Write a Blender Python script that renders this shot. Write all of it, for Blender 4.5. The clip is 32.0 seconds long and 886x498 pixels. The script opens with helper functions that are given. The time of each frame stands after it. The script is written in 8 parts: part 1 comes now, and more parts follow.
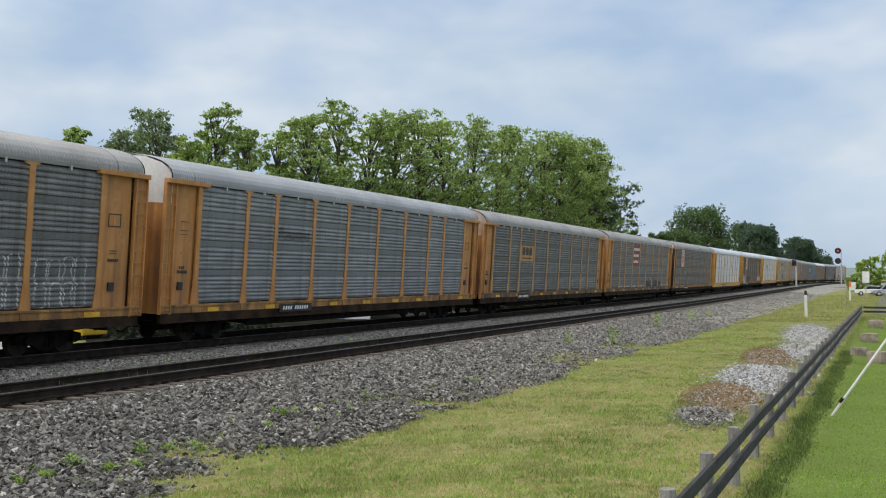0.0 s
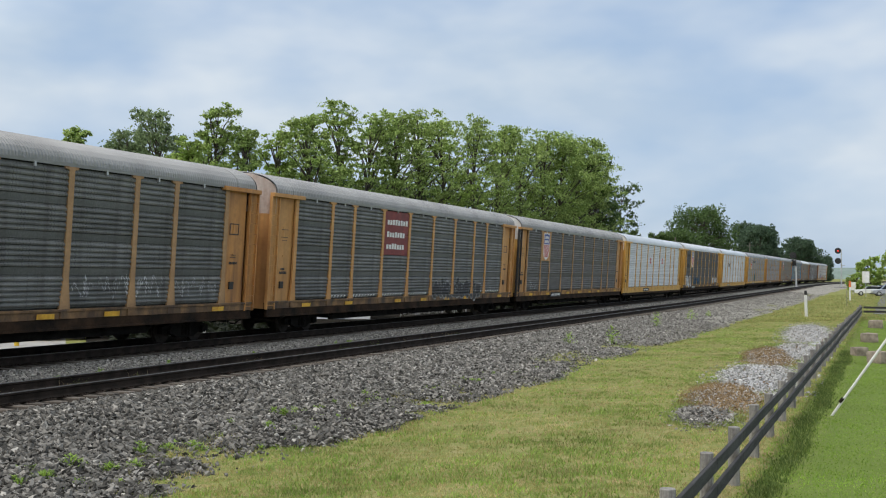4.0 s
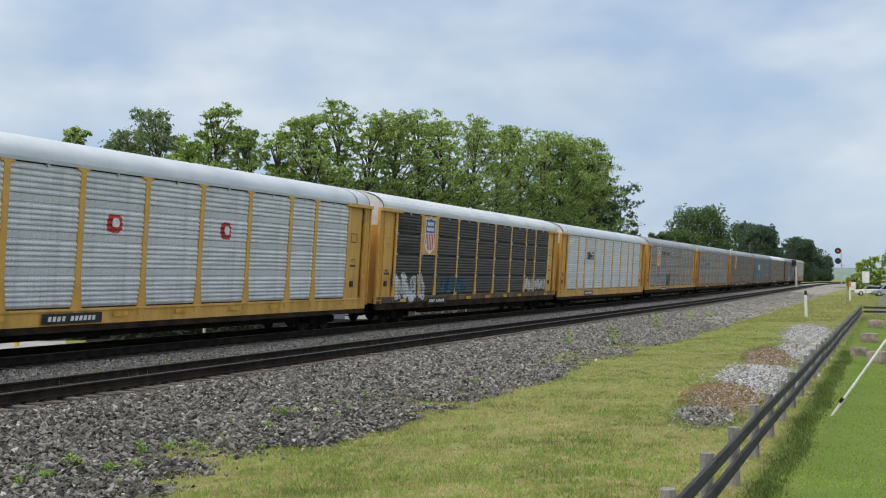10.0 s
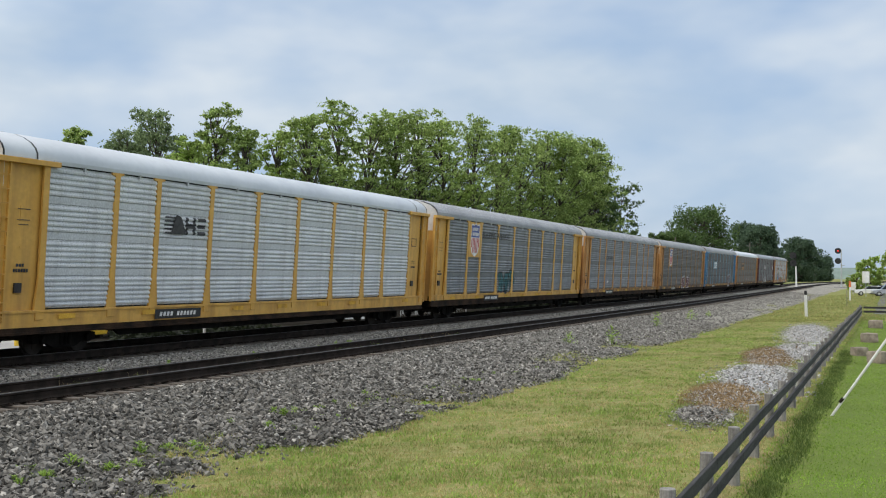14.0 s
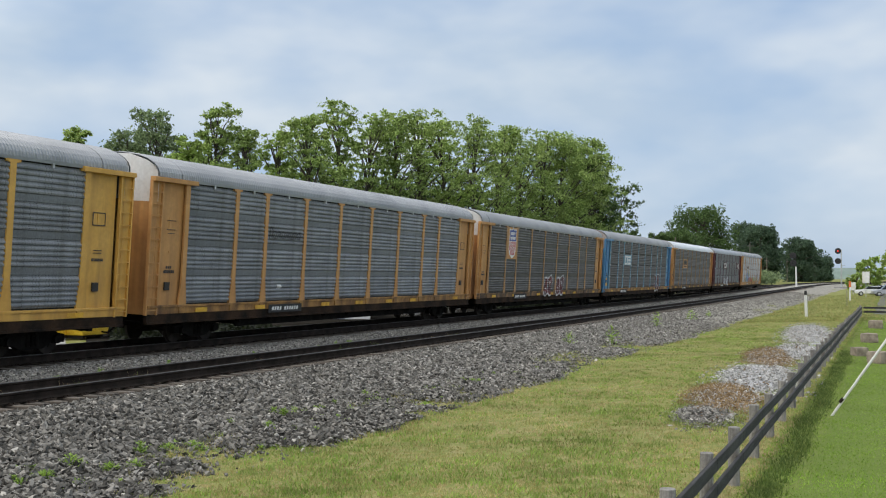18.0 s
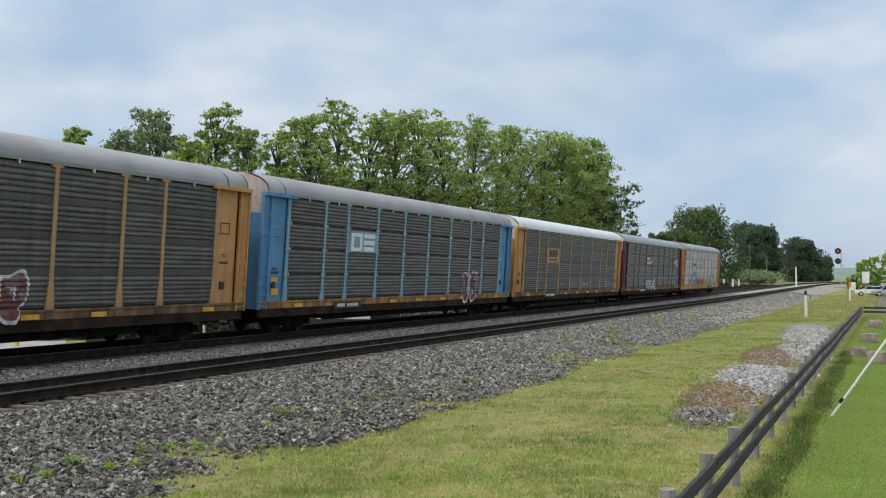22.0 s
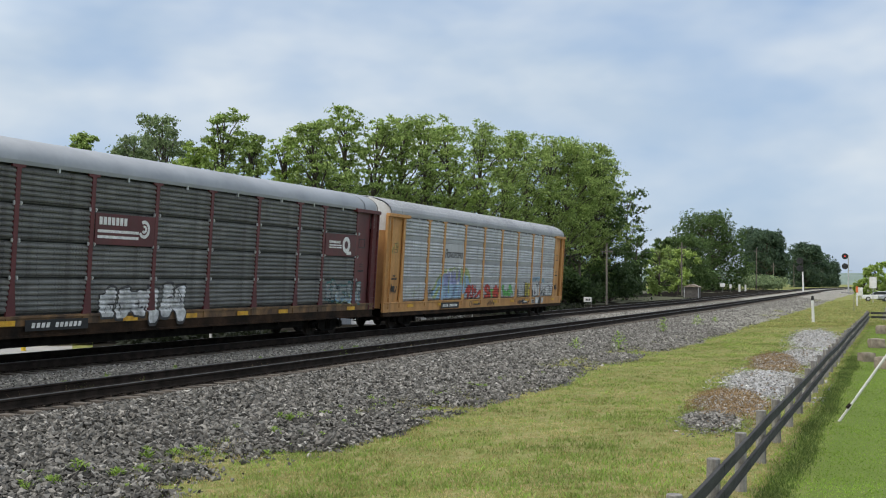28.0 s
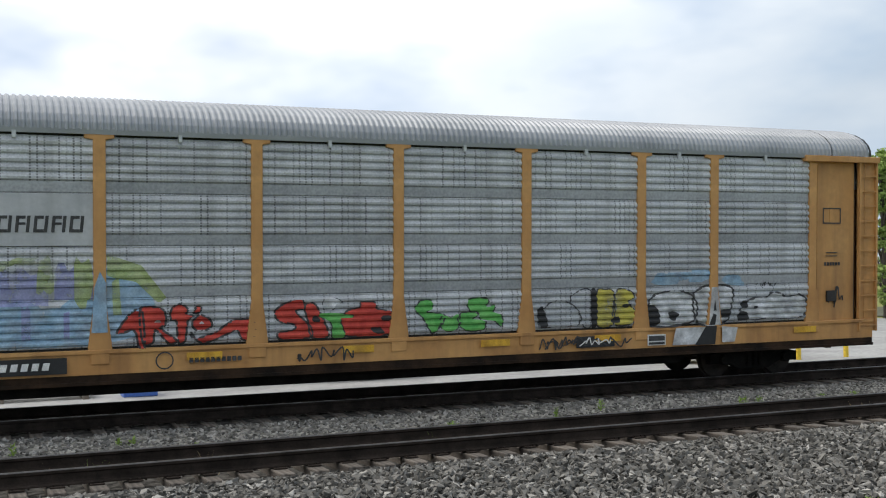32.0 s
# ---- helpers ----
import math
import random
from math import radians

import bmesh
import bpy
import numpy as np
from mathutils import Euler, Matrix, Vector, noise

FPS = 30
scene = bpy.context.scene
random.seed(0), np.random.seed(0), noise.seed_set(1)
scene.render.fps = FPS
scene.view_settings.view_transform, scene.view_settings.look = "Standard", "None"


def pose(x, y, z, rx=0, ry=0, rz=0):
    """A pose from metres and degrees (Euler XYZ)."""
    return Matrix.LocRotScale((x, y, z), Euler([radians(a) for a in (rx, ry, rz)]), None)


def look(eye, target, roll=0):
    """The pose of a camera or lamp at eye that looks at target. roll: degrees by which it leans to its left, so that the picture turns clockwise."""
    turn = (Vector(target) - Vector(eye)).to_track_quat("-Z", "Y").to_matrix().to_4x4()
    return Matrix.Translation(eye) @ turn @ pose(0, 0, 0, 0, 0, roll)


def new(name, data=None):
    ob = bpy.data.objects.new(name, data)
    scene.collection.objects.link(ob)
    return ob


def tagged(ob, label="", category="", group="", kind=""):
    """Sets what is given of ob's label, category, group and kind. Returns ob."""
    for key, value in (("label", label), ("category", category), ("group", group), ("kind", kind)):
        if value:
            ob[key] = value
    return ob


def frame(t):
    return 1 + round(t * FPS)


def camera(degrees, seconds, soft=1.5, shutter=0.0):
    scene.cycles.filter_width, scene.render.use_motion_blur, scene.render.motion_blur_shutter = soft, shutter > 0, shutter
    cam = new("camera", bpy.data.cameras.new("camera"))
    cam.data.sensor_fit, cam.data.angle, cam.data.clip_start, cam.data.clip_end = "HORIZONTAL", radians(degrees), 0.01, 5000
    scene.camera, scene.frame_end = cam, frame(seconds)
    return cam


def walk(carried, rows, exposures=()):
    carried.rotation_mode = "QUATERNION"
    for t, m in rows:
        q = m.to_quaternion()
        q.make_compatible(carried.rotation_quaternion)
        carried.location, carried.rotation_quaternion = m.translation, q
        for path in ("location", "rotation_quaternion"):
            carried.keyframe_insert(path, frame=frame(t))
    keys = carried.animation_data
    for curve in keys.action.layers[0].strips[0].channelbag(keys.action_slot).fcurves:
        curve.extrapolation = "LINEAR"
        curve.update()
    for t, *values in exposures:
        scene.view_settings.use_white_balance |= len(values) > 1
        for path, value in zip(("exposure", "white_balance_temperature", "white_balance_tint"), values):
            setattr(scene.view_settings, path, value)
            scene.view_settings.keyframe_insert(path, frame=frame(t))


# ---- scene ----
# World: x runs along the railway towards the distance, y away from the camera across the tracks, z up; z = 0 is the near rail's head.
EYE = (0.0, 0.0, 2.38)
cam = camera(43.63, 32.0, soft=1.1)
TURNS = [
    (0.0, -68.02, 1.36, -0.33), (11.0, -68.02, 1.36, -0.33), (22.5, -68.02, 1.36, -0.36), (23.0, -68.04, 1.34, -0.34),
    (23.5, -68.01, 1.43, -0.37), (24.0, -68.00, 1.49, -0.36), (24.5, -67.93, 1.50, -0.38), (25.0, -67.89, 1.53, -0.40),
    (25.5, -67.96, 1.42, -0.35), (26.5, -67.90, 1.43, -0.35), (27.5, -67.83, 1.46, -0.36), (28.0, -67.70, 1.63, -0.355),
    (28.5, -65.54, 1.75, -0.318), (29.0, -64.62, 1.754, -0.256), (29.5, -61.76, 1.729, -0.034), (30.0, -54.865, 1.715, 0.192),
    (30.5, -46.274, 1.747, 0.613), (31.0, -35.66, 1.819, 0.983), (31.5, -29.21, 1.987, 1.197), (32.0, -23.11, 2.018, 1.251),
]
walk(cam, [(t, pose(*EYE, 90 + pitch, roll, yaw)) for t, yaw, pitch, roll in TURNS],
     exposures=[(0.0, 0.0), (32.0, 0.0)])


# ---- sky and sun ----
SUN_EL, SUN_AZ = 58.0, 140.0     # degrees above the horizon; degrees from +x towards +y


def build_sky():
    world = bpy.data.worlds.new("sky")
    scene.world = world
    world.use_nodes = True
    nt = world.node_tree
    nt.nodes.clear()
    out = nt.nodes.new("ShaderNodeOutputWorld")
    bg = nt.nodes.new("ShaderNodeBackground")
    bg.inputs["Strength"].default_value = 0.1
    sky = nt.nodes.new("ShaderNodeTexSky")
    sky.sky_type = "NISHITA"
    sky.sun_disc = False
    sky.sun_elevation = radians(SUN_EL)
    sky.sun_rotation = radians(90 - SUN_AZ)
    sky.altitude = 200
    sky.dust_density = 1.5
    coord = nt.nodes.new("ShaderNodeTexCoord")
    stretch = nt.nodes.new("ShaderNodeMapping")
    stretch.inputs["Scale"].default_value = (1.0, 1.0, 2.2)
    stretch.inputs["Location"].default_value = (1.35, 0.1, 0.9)
    nt.links.new(coord.outputs["Generated"], stretch.inputs["Vector"])
    big = nt.nodes.new("ShaderNodeTexNoise")
    big.inputs["Scale"].default_value = 3.6
    big.inputs["Detail"].default_value = 4
    big.inputs["Roughness"].default_value = 0.5
    big.inputs["Distortion"].default_value = 0.12
    nt.links.new(stretch.outputs[0], big.inputs["Vector"])
    cover = nt.nodes.new("ShaderNodeValToRGB")
    cover.color_ramp.elements[0].position = 0.35
    cover.color_ramp.elements[1].position = 0.67
    near_sun = nt.nodes.new("ShaderNodeMapRange")
    near_sun.inputs["From Min"].default_value, near_sun.inputs["From Max"].default_value = -0.12, 0.38
    near_sun.inputs["To Min"].default_value, near_sun.inputs["To Max"].default_value = 0.03, 0.16
    thick = nt.nodes.new("ShaderNodeMath")
    thick.operation = "ADD"
    nt.links.new(big.outputs["Fac"], thick.inputs[0])
    nt.links.new(near_sun.outputs["Result"], thick.inputs[1])
    nt.links.new(thick.outputs[0], cover.inputs["Fac"])
    tone = nt.nodes.new("ShaderNodeTexNoise")
    tone.inputs["Scale"].default_value = 5.5
    tone.inputs["Detail"].default_value = 4
    nt.links.new(stretch.outputs[0], tone.inputs["Vector"])
    shade = nt.nodes.new("ShaderNodeValToRGB")
    shade.color_ramp.elements[0].position, shade.color_ramp.elements[1].position = 0.34, 0.68
    shade.color_ramp.elements[0].color = (0.52, 0.64, 0.785, 1)
    shade.color_ramp.elements[1].color = (0.755, 0.825, 0.89, 1)
    nt.links.new(tone.outputs["Fac"], shade.inputs["Fac"])
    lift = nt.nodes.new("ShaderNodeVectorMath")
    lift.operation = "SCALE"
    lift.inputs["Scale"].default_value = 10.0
    bright = nt.nodes.new("ShaderNodeMix")        # cloud is whiter towards the sun
    bright.data_type = "RGBA"
    bright.inputs["B"].default_value = (0.82, 0.825, 0.83, 1)
    nt.links.new(shade.outputs["Color"], bright.inputs["A"])
    nt.links.new(bright.outputs["Result"], lift.inputs[0])
    toward = nt.nodes.new("ShaderNodeVectorMath")
    toward.operation = "DOT_PRODUCT"
    toward.inputs[1].default_value = (math.cos(radians(SUN_EL)) * math.cos(radians(SUN_AZ)), math.cos(radians(SUN_EL)) * math.sin(radians(SUN_AZ)), math.sin(radians(SUN_EL)))
    nt.links.new(coord.outputs["Generated"], toward.inputs[0])
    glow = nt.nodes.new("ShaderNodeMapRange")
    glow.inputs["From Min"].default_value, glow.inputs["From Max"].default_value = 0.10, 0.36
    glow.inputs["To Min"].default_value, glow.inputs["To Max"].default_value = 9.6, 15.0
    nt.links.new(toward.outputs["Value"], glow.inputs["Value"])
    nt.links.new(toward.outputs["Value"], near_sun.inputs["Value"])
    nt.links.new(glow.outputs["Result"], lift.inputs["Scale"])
    white = nt.nodes.new("ShaderNodeMapRange")
    white.inputs["From Min"].default_value, white.inputs["From Max"].default_value = 0.12, 0.40
    white.inputs["To Max"].default_value = 0.85
    nt.links.new(toward.outputs["Value"], white.inputs["Value"])
    nt.links.new(white.outputs["Result"], bright.inputs["Factor"])
    thin = nt.nodes.new("ShaderNodeMix")
    thin.data_type = "RGBA"
    thin.inputs["Factor"].default_value = 0.55
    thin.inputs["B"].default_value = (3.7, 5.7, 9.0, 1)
    nt.links.new(sky.outputs["Color"], thin.inputs["A"])
    mix = nt.nodes.new("ShaderNodeMix")
    mix.data_type = "RGBA"
    nt.links.new(cover.outputs["Color"], mix.inputs["Factor"])
    nt.links.new(thin.outputs["Result"], mix.inputs["A"])
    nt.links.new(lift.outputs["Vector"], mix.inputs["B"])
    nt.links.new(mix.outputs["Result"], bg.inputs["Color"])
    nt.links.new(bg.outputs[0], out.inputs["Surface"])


build_sky()
sun_data = bpy.data.lights.new("sun", "SUN")
sun_data.energy, sun_data.angle, sun_data.color = 1.5, radians(16), (1.0, 0.95, 0.87)
sun = new("sun", sun_data)
_el, _az = radians(SUN_EL), radians(SUN_AZ)
sun.matrix_world = look((60 * math.cos(_az), 60 * math.sin(_az), 80), (60 * math.cos(_az) - math.cos(_el) * math.cos(_az), 60 * math.sin(_az) - math.cos(_el) * math.sin(_az), 80 - math.sin(_el)))


# ---- materials ----
def mk(name, a, b, scale=4.0, rough=0.7, metal=0.0, bump=0.15, fine=None, stretch=(1, 1, 1), streak=None, vary=0.0, lo=0.35, hi=0.65, spec=0.5, grain=0.16):
    """Two-tone noise material: a to b at the given scale, a finer grain over it, optional streaks (colour, amount), and tone that varies from object to object."""
    m = bpy.data.materials.new(name)
    m.use_nodes = True
    nt = m.node_tree
    p = nt.nodes["Principled BSDF"]
    p.inputs["Roughness"].default_value = rough
    p.inputs["Metallic"].default_value = metal
    p.inputs["Specular IOR Level"].default_value = spec
    tc = nt.nodes.new("ShaderNodeTexCoord")
    mp = nt.nodes.new("ShaderNodeMapping")
    mp.inputs["Scale"].default_value = stretch
    nt.links.new(tc.outputs["Object"], mp.inputs["Vector"])
    n1 = nt.nodes.new("ShaderNodeTexNoise")
    n1.inputs["Scale"].default_value = scale
    n1.inputs["Detail"].default_value = 5
    nt.links.new(mp.outputs[0], n1.inputs["Vector"])
    r = nt.nodes.new("ShaderNodeValToRGB")
    r.color_ramp.elements[0].position, r.color_ramp.elements[1].position = lo, hi
    r.color_ramp.elements[0].color, r.color_ramp.elements[1].color = (*a, 1), (*b, 1)
    nt.links.new(n1.outputs["Fac"], r.inputs["Fac"])
    col = r.outputs["Color"]
    n2 = nt.nodes.new("ShaderNodeTexNoise")
    n2.inputs["Scale"].default_value = fine or scale * 9
    n2.inputs["Detail"].default_value = 3
    nt.links.new(tc.outputs["Object"], n2.inputs["Vector"])
    g = nt.nodes.new("ShaderNodeMapRange")
    g.inputs["From Min"].default_value, g.inputs["From Max"].default_value = 0.3, 0.7
    g.inputs["To Min"].default_value, g.inputs["To Max"].default_value = 1 - grain, 1 + grain
    nt.links.new(n2.outputs["Fac"], g.inputs["Value"])
    val = g.outputs["Result"]
    if vary:
        oi = nt.nodes.new("ShaderNodeObjectInfo")
        v = nt.nodes.new("ShaderNodeMapRange")
        v.inputs["To Min"].default_value, v.inputs["To Max"].default_value = 1 - vary, 1 + vary
        nt.links.new(oi.outputs["Random"], v.inputs["Value"])
        mm = nt.nodes.new("ShaderNodeMath")
        mm.operation = "MULTIPLY"
        nt.links.new(val, mm.inputs[0])
        nt.links.new(v.outputs["Result"], mm.inputs[1])
        val = mm.outputs[0]
    if streak:
        sc, amount = streak
        mp2 = nt.nodes.new("ShaderNodeMapping")
        mp2.inputs["Scale"].default_value = (1.7, 1.7, 0.16)
        nt.links.new(tc.outputs["Object"], mp2.inputs["Vector"])
        n3 = nt.nodes.new("ShaderNodeTexNoise")
        n3.inputs["Scale"].default_value = 1.6
        n3.inputs["Detail"].default_value = 6
        nt.links.new(mp2.outputs[0], n3.inputs["Vector"])
        f = nt.nodes.new("ShaderNodeMapRange")
        f.inputs["From Min"].default_value, f.inputs["From Max"].default_value = 0.45, 0.72
        f.inputs["To Max"].default_value = amount
        nt.links.new(n3.outputs["Fac"], f.inputs["Value"])
        n4 = nt.nodes.new("ShaderNodeTexNoise")
        n4.inputs["Scale"].default_value = 0.75
        n4.inputs["Detail"].default_value = 8
        n4.inputs["Roughness"].default_value = 0.68
        nt.links.new(tc.outputs["Object"], n4.inputs["Vector"])
        f2 = nt.nodes.new("ShaderNodeMapRange")
        f2.inputs["From Min"].default_value, f2.inputs["From Max"].default_value = 0.52, 0.74
        f2.inputs["To Max"].default_value = amount
        nt.links.new(n4.outputs["Fac"], f2.inputs["Value"])
        most = nt.nodes.new("ShaderNodeMath")
        most.operation = "MAXIMUM"
        nt.links.new(f.outputs["Result"], most.inputs[0])
        nt.links.new(f2.outputs["Result"], most.inputs[1])
        mx = nt.nodes.new("ShaderNodeMix")
        mx.data_type = "RGBA"
        mx.inputs["B"].default_value = (*sc, 1)
        nt.links.new(most.outputs[0], mx.inputs["Factor"])
        nt.links.new(col, mx.inputs["A"])
        col = mx.outputs["Result"]
    s = nt.nodes.new("ShaderNodeVectorMath")
    s.operation = "SCALE"
    nt.links.new(col, s.inputs[0])
    nt.links.new(val, s.inputs["Scale"])
    nt.links.new(s.outputs["Vector"], p.inputs["Base Color"])
    if bump:
        bn = nt.nodes.new("ShaderNodeBump")
        bn.inputs["Strength"].default_value = bump
        bn.inputs["Distance"].default_value = 0.02
        nt.links.new(n2.outputs["Fac"], bn.inputs["Height"])
        nt.links.new(bn.outputs[0], p.inputs["Normal"])
    return m


M = {}
RUST = (0.13, 0.06, 0.03)
GRIME = (0.05, 0.045, 0.04)


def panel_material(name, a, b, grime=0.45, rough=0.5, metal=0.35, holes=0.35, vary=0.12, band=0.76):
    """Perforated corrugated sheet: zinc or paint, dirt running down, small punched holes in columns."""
    # unpunched flat band, its colour darkened for the weaker light it catches
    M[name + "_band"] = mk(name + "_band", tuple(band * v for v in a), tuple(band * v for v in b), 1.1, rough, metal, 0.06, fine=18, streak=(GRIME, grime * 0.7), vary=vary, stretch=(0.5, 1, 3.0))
    m = mk(name, a, b, 1.3, rough, metal, 0.1, fine=26, streak=(GRIME, grime), vary=vary, stretch=(0.7, 1, 2.5))
    nt = m.node_tree
    p = nt.nodes["Principled BSDF"]
    tc = nt.nodes.new("ShaderNodeTexCoord")
    sep = nt.nodes.new("ShaderNodeSeparateXYZ")
    nt.links.new(tc.outputs["Object"], sep.inputs[0])

    def cell(out, freq, limit):
        k = nt.nodes.new("ShaderNodeMath")
        k.operation = "MULTIPLY"
        k.inputs[1].default_value = freq
        nt.links.new(out, k.inputs[0])
        fr = nt.nodes.new("ShaderNodeMath")
        fr.operation = "FRACT"
        nt.links.new(k.outputs[0], fr.inputs[0])
        lt = nt.nodes.new("ShaderNodeMath")
        lt.operation = "LESS_THAN"
        lt.inputs[1].default_value = limit
        nt.links.new(fr.outputs[0], lt.inputs[0])
        return lt.outputs[0]

    def times(o1, o2):
        k = nt.nodes.new("ShaderNodeMath")
        k.operation = "MULTIPLY"
        nt.links.new(o1, k.inputs[0])
        if isinstance(o2, float):
            k.inputs[1].default_value = o2
        else:
            nt.links.new(o2, k.inputs[1])
        return k.outputs[0]

    # the columns of holes are not all punched or all clogged alike
    col = nt.nodes.new("ShaderNodeMath")
    col.operation = "MULTIPLY"
    col.inputs[1].default_value = 8.2
    nt.links.new(sep.outputs["X"], col.inputs[0])
    whole = nt.nodes.new("ShaderNodeMath")
    whole.operation = "FLOOR"
    nt.links.new(col.outputs[0], whole.inputs[0])
    seed = nt.nodes.new("ShaderNodeObjectInfo")
    mixed = nt.nodes.new("ShaderNodeMath")
    mixed.operation = "MULTIPLY_ADD"
    mixed.inputs[1].default_value = 31.0
    nt.links.new(seed.outputs["Random"], mixed.inputs[0])
    nt.links.new(whole.outputs[0], mixed.inputs[2])
    chance = nt.nodes.new("ShaderNodeTexWhiteNoise")
    chance.noise_dimensions = "1D"
    nt.links.new(mixed.outputs[0], chance.inputs["W"])
    power = nt.nodes.new("ShaderNodeMapRange")
    power.inputs["From Min"].default_value, power.inputs["From Max"].default_value = 0.3, 1.0
    power.inputs["To Max"].default_value = 1.5
    nt.links.new(chance.outputs["Value"], power.inputs["Value"])
    f = times(times(times(cell(sep.outputs["X"], 8.2, 0.26), cell(sep.outputs["Z"], 20.0, 0.6)), power.outputs["Result"]), holes)
    old = p.inputs["Base Color"].links[0].from_socket
    mx = nt.nodes.new("ShaderNodeMix")
    mx.data_type = "RGBA"
    mx.inputs["B"].default_value = (0.03, 0.03, 0.03, 1)
    nt.links.new(f, mx.inputs["Factor"])
    nt.links.new(old, mx.inputs["A"])
    nt.links.new(mx.outputs["Result"], p.inputs["Base Color"])
    return m


M["zinc"] = panel_material("zinc_panel", (0.37, 0.385, 0.405), (0.55, 0.565, 0.58), 0.26, metal=0.15, holes=0.55)
M["zinc_blue"] = panel_material("zinc_panel_bluish", (0.18, 0.191, 0.203), (0.275, 0.288, 0.30), 0.42, metal=0.2, holes=0.5)
M["zinc_dark"] = panel_material("weathered_zinc_panel", (0.112, 0.114, 0.106), (0.195, 0.196, 0.183), 0.55, holes=0.5)
M["zinc_brown"] = panel_material("dirty_zinc_panel", (0.080, 0.076, 0.067), (0.145, 0.137, 0.122), 0.55, holes=0.5)
M["zinc_mid"] = panel_material("grey_zinc_panel", (0.145, 0.149, 0.147), (0.25, 0.254, 0.25), 0.5, holes=0.5)
M["white_panel"] = panel_material("white_painted_panel", (0.53, 0.55, 0.57), (0.67, 0.69, 0.70), 0.2, 0.45, 0.0, 0.2, 0.05, band=0.95)
M["dark_panel"] = panel_material("dark_brown_panel", (0.036, 0.030, 0.025), (0.080, 0.068, 0.057), 0.6, 0.6, 0.1, 0.2)
M["blue_dark_panel"] = panel_material("grimy_brown_grey_panel", (0.085, 0.08, 0.07), (0.145, 0.135, 0.12), 0.4, 0.6, 0.1, 0.25)
M["yellow"] = mk("yellow_paint", (0.58, 0.315, 0.06), (0.69, 0.40, 0.09), 0.8, 0.5, 0, 0.08, streak=(RUST, 0.4), grain=0.06)
M["tan"] = mk("faded_yellow_paint", (0.46, 0.225, 0.07), (0.58, 0.315, 0.11), 0.8, 0.6, 0, 0.08, streak=(RUST, 0.5), grain=0.06)
M["orange"] = mk("orange_weathered_paint", (0.42, 0.185, 0.05), (0.56, 0.27, 0.08), 0.8, 0.55, 0, 0.08, streak=(RUST, 0.8), grain=0.06)
M["sill_yellow"] = mk("sill_paint", (0.20, 0.095, 0.028), (0.43, 0.225, 0.06), 1.6, 0.6, 0, 0.1, streak=((0.07, 0.035, 0.02), 0.8))
M["sill_dirty"] = mk("sill_paint_dirty", (0.075, 0.042, 0.023), (0.26, 0.145, 0.058), 1.6, 0.65, 0, 0.1, streak=((0.04, 0.03, 0.022), 0.9))
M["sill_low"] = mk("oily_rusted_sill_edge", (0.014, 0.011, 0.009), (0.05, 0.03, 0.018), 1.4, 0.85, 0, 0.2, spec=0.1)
M["blue"] = mk("blue_paint", (0.06, 0.20, 0.39), (0.10, 0.28, 0.48), 0.9, 0.5, 0, 0.08, streak=(GRIME, 0.3), grain=0.06)
M["blue_faded"] = mk("faded_blue_paint", (0.15, 0.29, 0.38), (0.22, 0.37, 0.46), 0.9, 0.6, 0, 0.08, streak=(GRIME, 0.4), grain=0.06)
M["maroon"] = mk("maroon_paint", (0.085, 0.018, 0.022), (0.13, 0.028, 0.03), 0.9, 0.5, 0, 0.08, streak=(GRIME, 0.35), grain=0.06)
M["tan_dirty"] = mk("grimy_faded_yellow_paint", (0.30, 0.175, 0.085), (0.46, 0.275, 0.125), 1.2, 0.65, 0, 0.08, streak=(GRIME, 0.6), grain=0.08)
M["black_end"] = mk("black_grimy_steel", (0.02, 0.018, 0.017), (0.04, 0.035, 0.032), 2, 0.7)
M["white"] = mk("white_paint", (0.66, 0.66, 0.65), (0.80, 0.80, 0.80), 1.2, 0.5, 0, 0.05, streak=((0.4, 0.3, 0.2), 0.3), grain=0.06)
M["rusty_white"] = mk("rust_stained_white_paint", (0.45, 0.33, 0.27), (0.72, 0.66, 0.62), 1.2, 0.6, 0, 0.05, streak=(RUST, 0.6), grain=0.06)
M["grey_sheet"] = mk("smooth_grey_sheet", (0.40, 0.41, 0.425), (0.50, 0.51, 0.52), 1.4, 0.5, 0.1, 0.05, streak=(GRIME, 0.2), grain=0.05)
M["roof_grey"] = mk("grey_roof_steel", (0.27, 0.284, 0.305), (0.345, 0.358, 0.38), 0.6, 0.45, 0.25, 0.05, grain=0.03)
M["roof_dark"] = mk("weathered_roof_steel", (0.25, 0.25, 0.25), (0.33, 0.33, 0.328), 0.6, 0.5, 0.2, 0.05, grain=0.03)
M["roof_white"] = mk("white_roof_steel", (0.50, 0.53, 0.57), (0.60, 0.63, 0.66), 0.6, 0.4, 0.1, 0.05, grain=0.03)
M["roof_bright"] = mk("bright_white_roof_steel", (0.62, 0.64, 0.67), (0.72, 0.74, 0.76), 0.6, 0.4, 0.0, 0.03, grain=0.03)
# grime with the deep shadow under the wagons added to its colour
M["under"] = mk("shade_dark_underframe_grime", (0.006, 0.0056, 0.005), (0.014, 0.0125, 0.011), 3, 0.9, spec=0.05)
M["wheel"] = mk("wheel_steel", (0.015, 0.012, 0.010), (0.035, 0.028, 0.023), 4, 0.7, 0.0, spec=0.15)
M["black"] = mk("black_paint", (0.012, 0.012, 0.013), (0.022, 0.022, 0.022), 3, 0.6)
M["ink"] = mk("faded_black_paint", (0.03, 0.03, 0.032), (0.06, 0.06, 0.06), 6, 0.7)
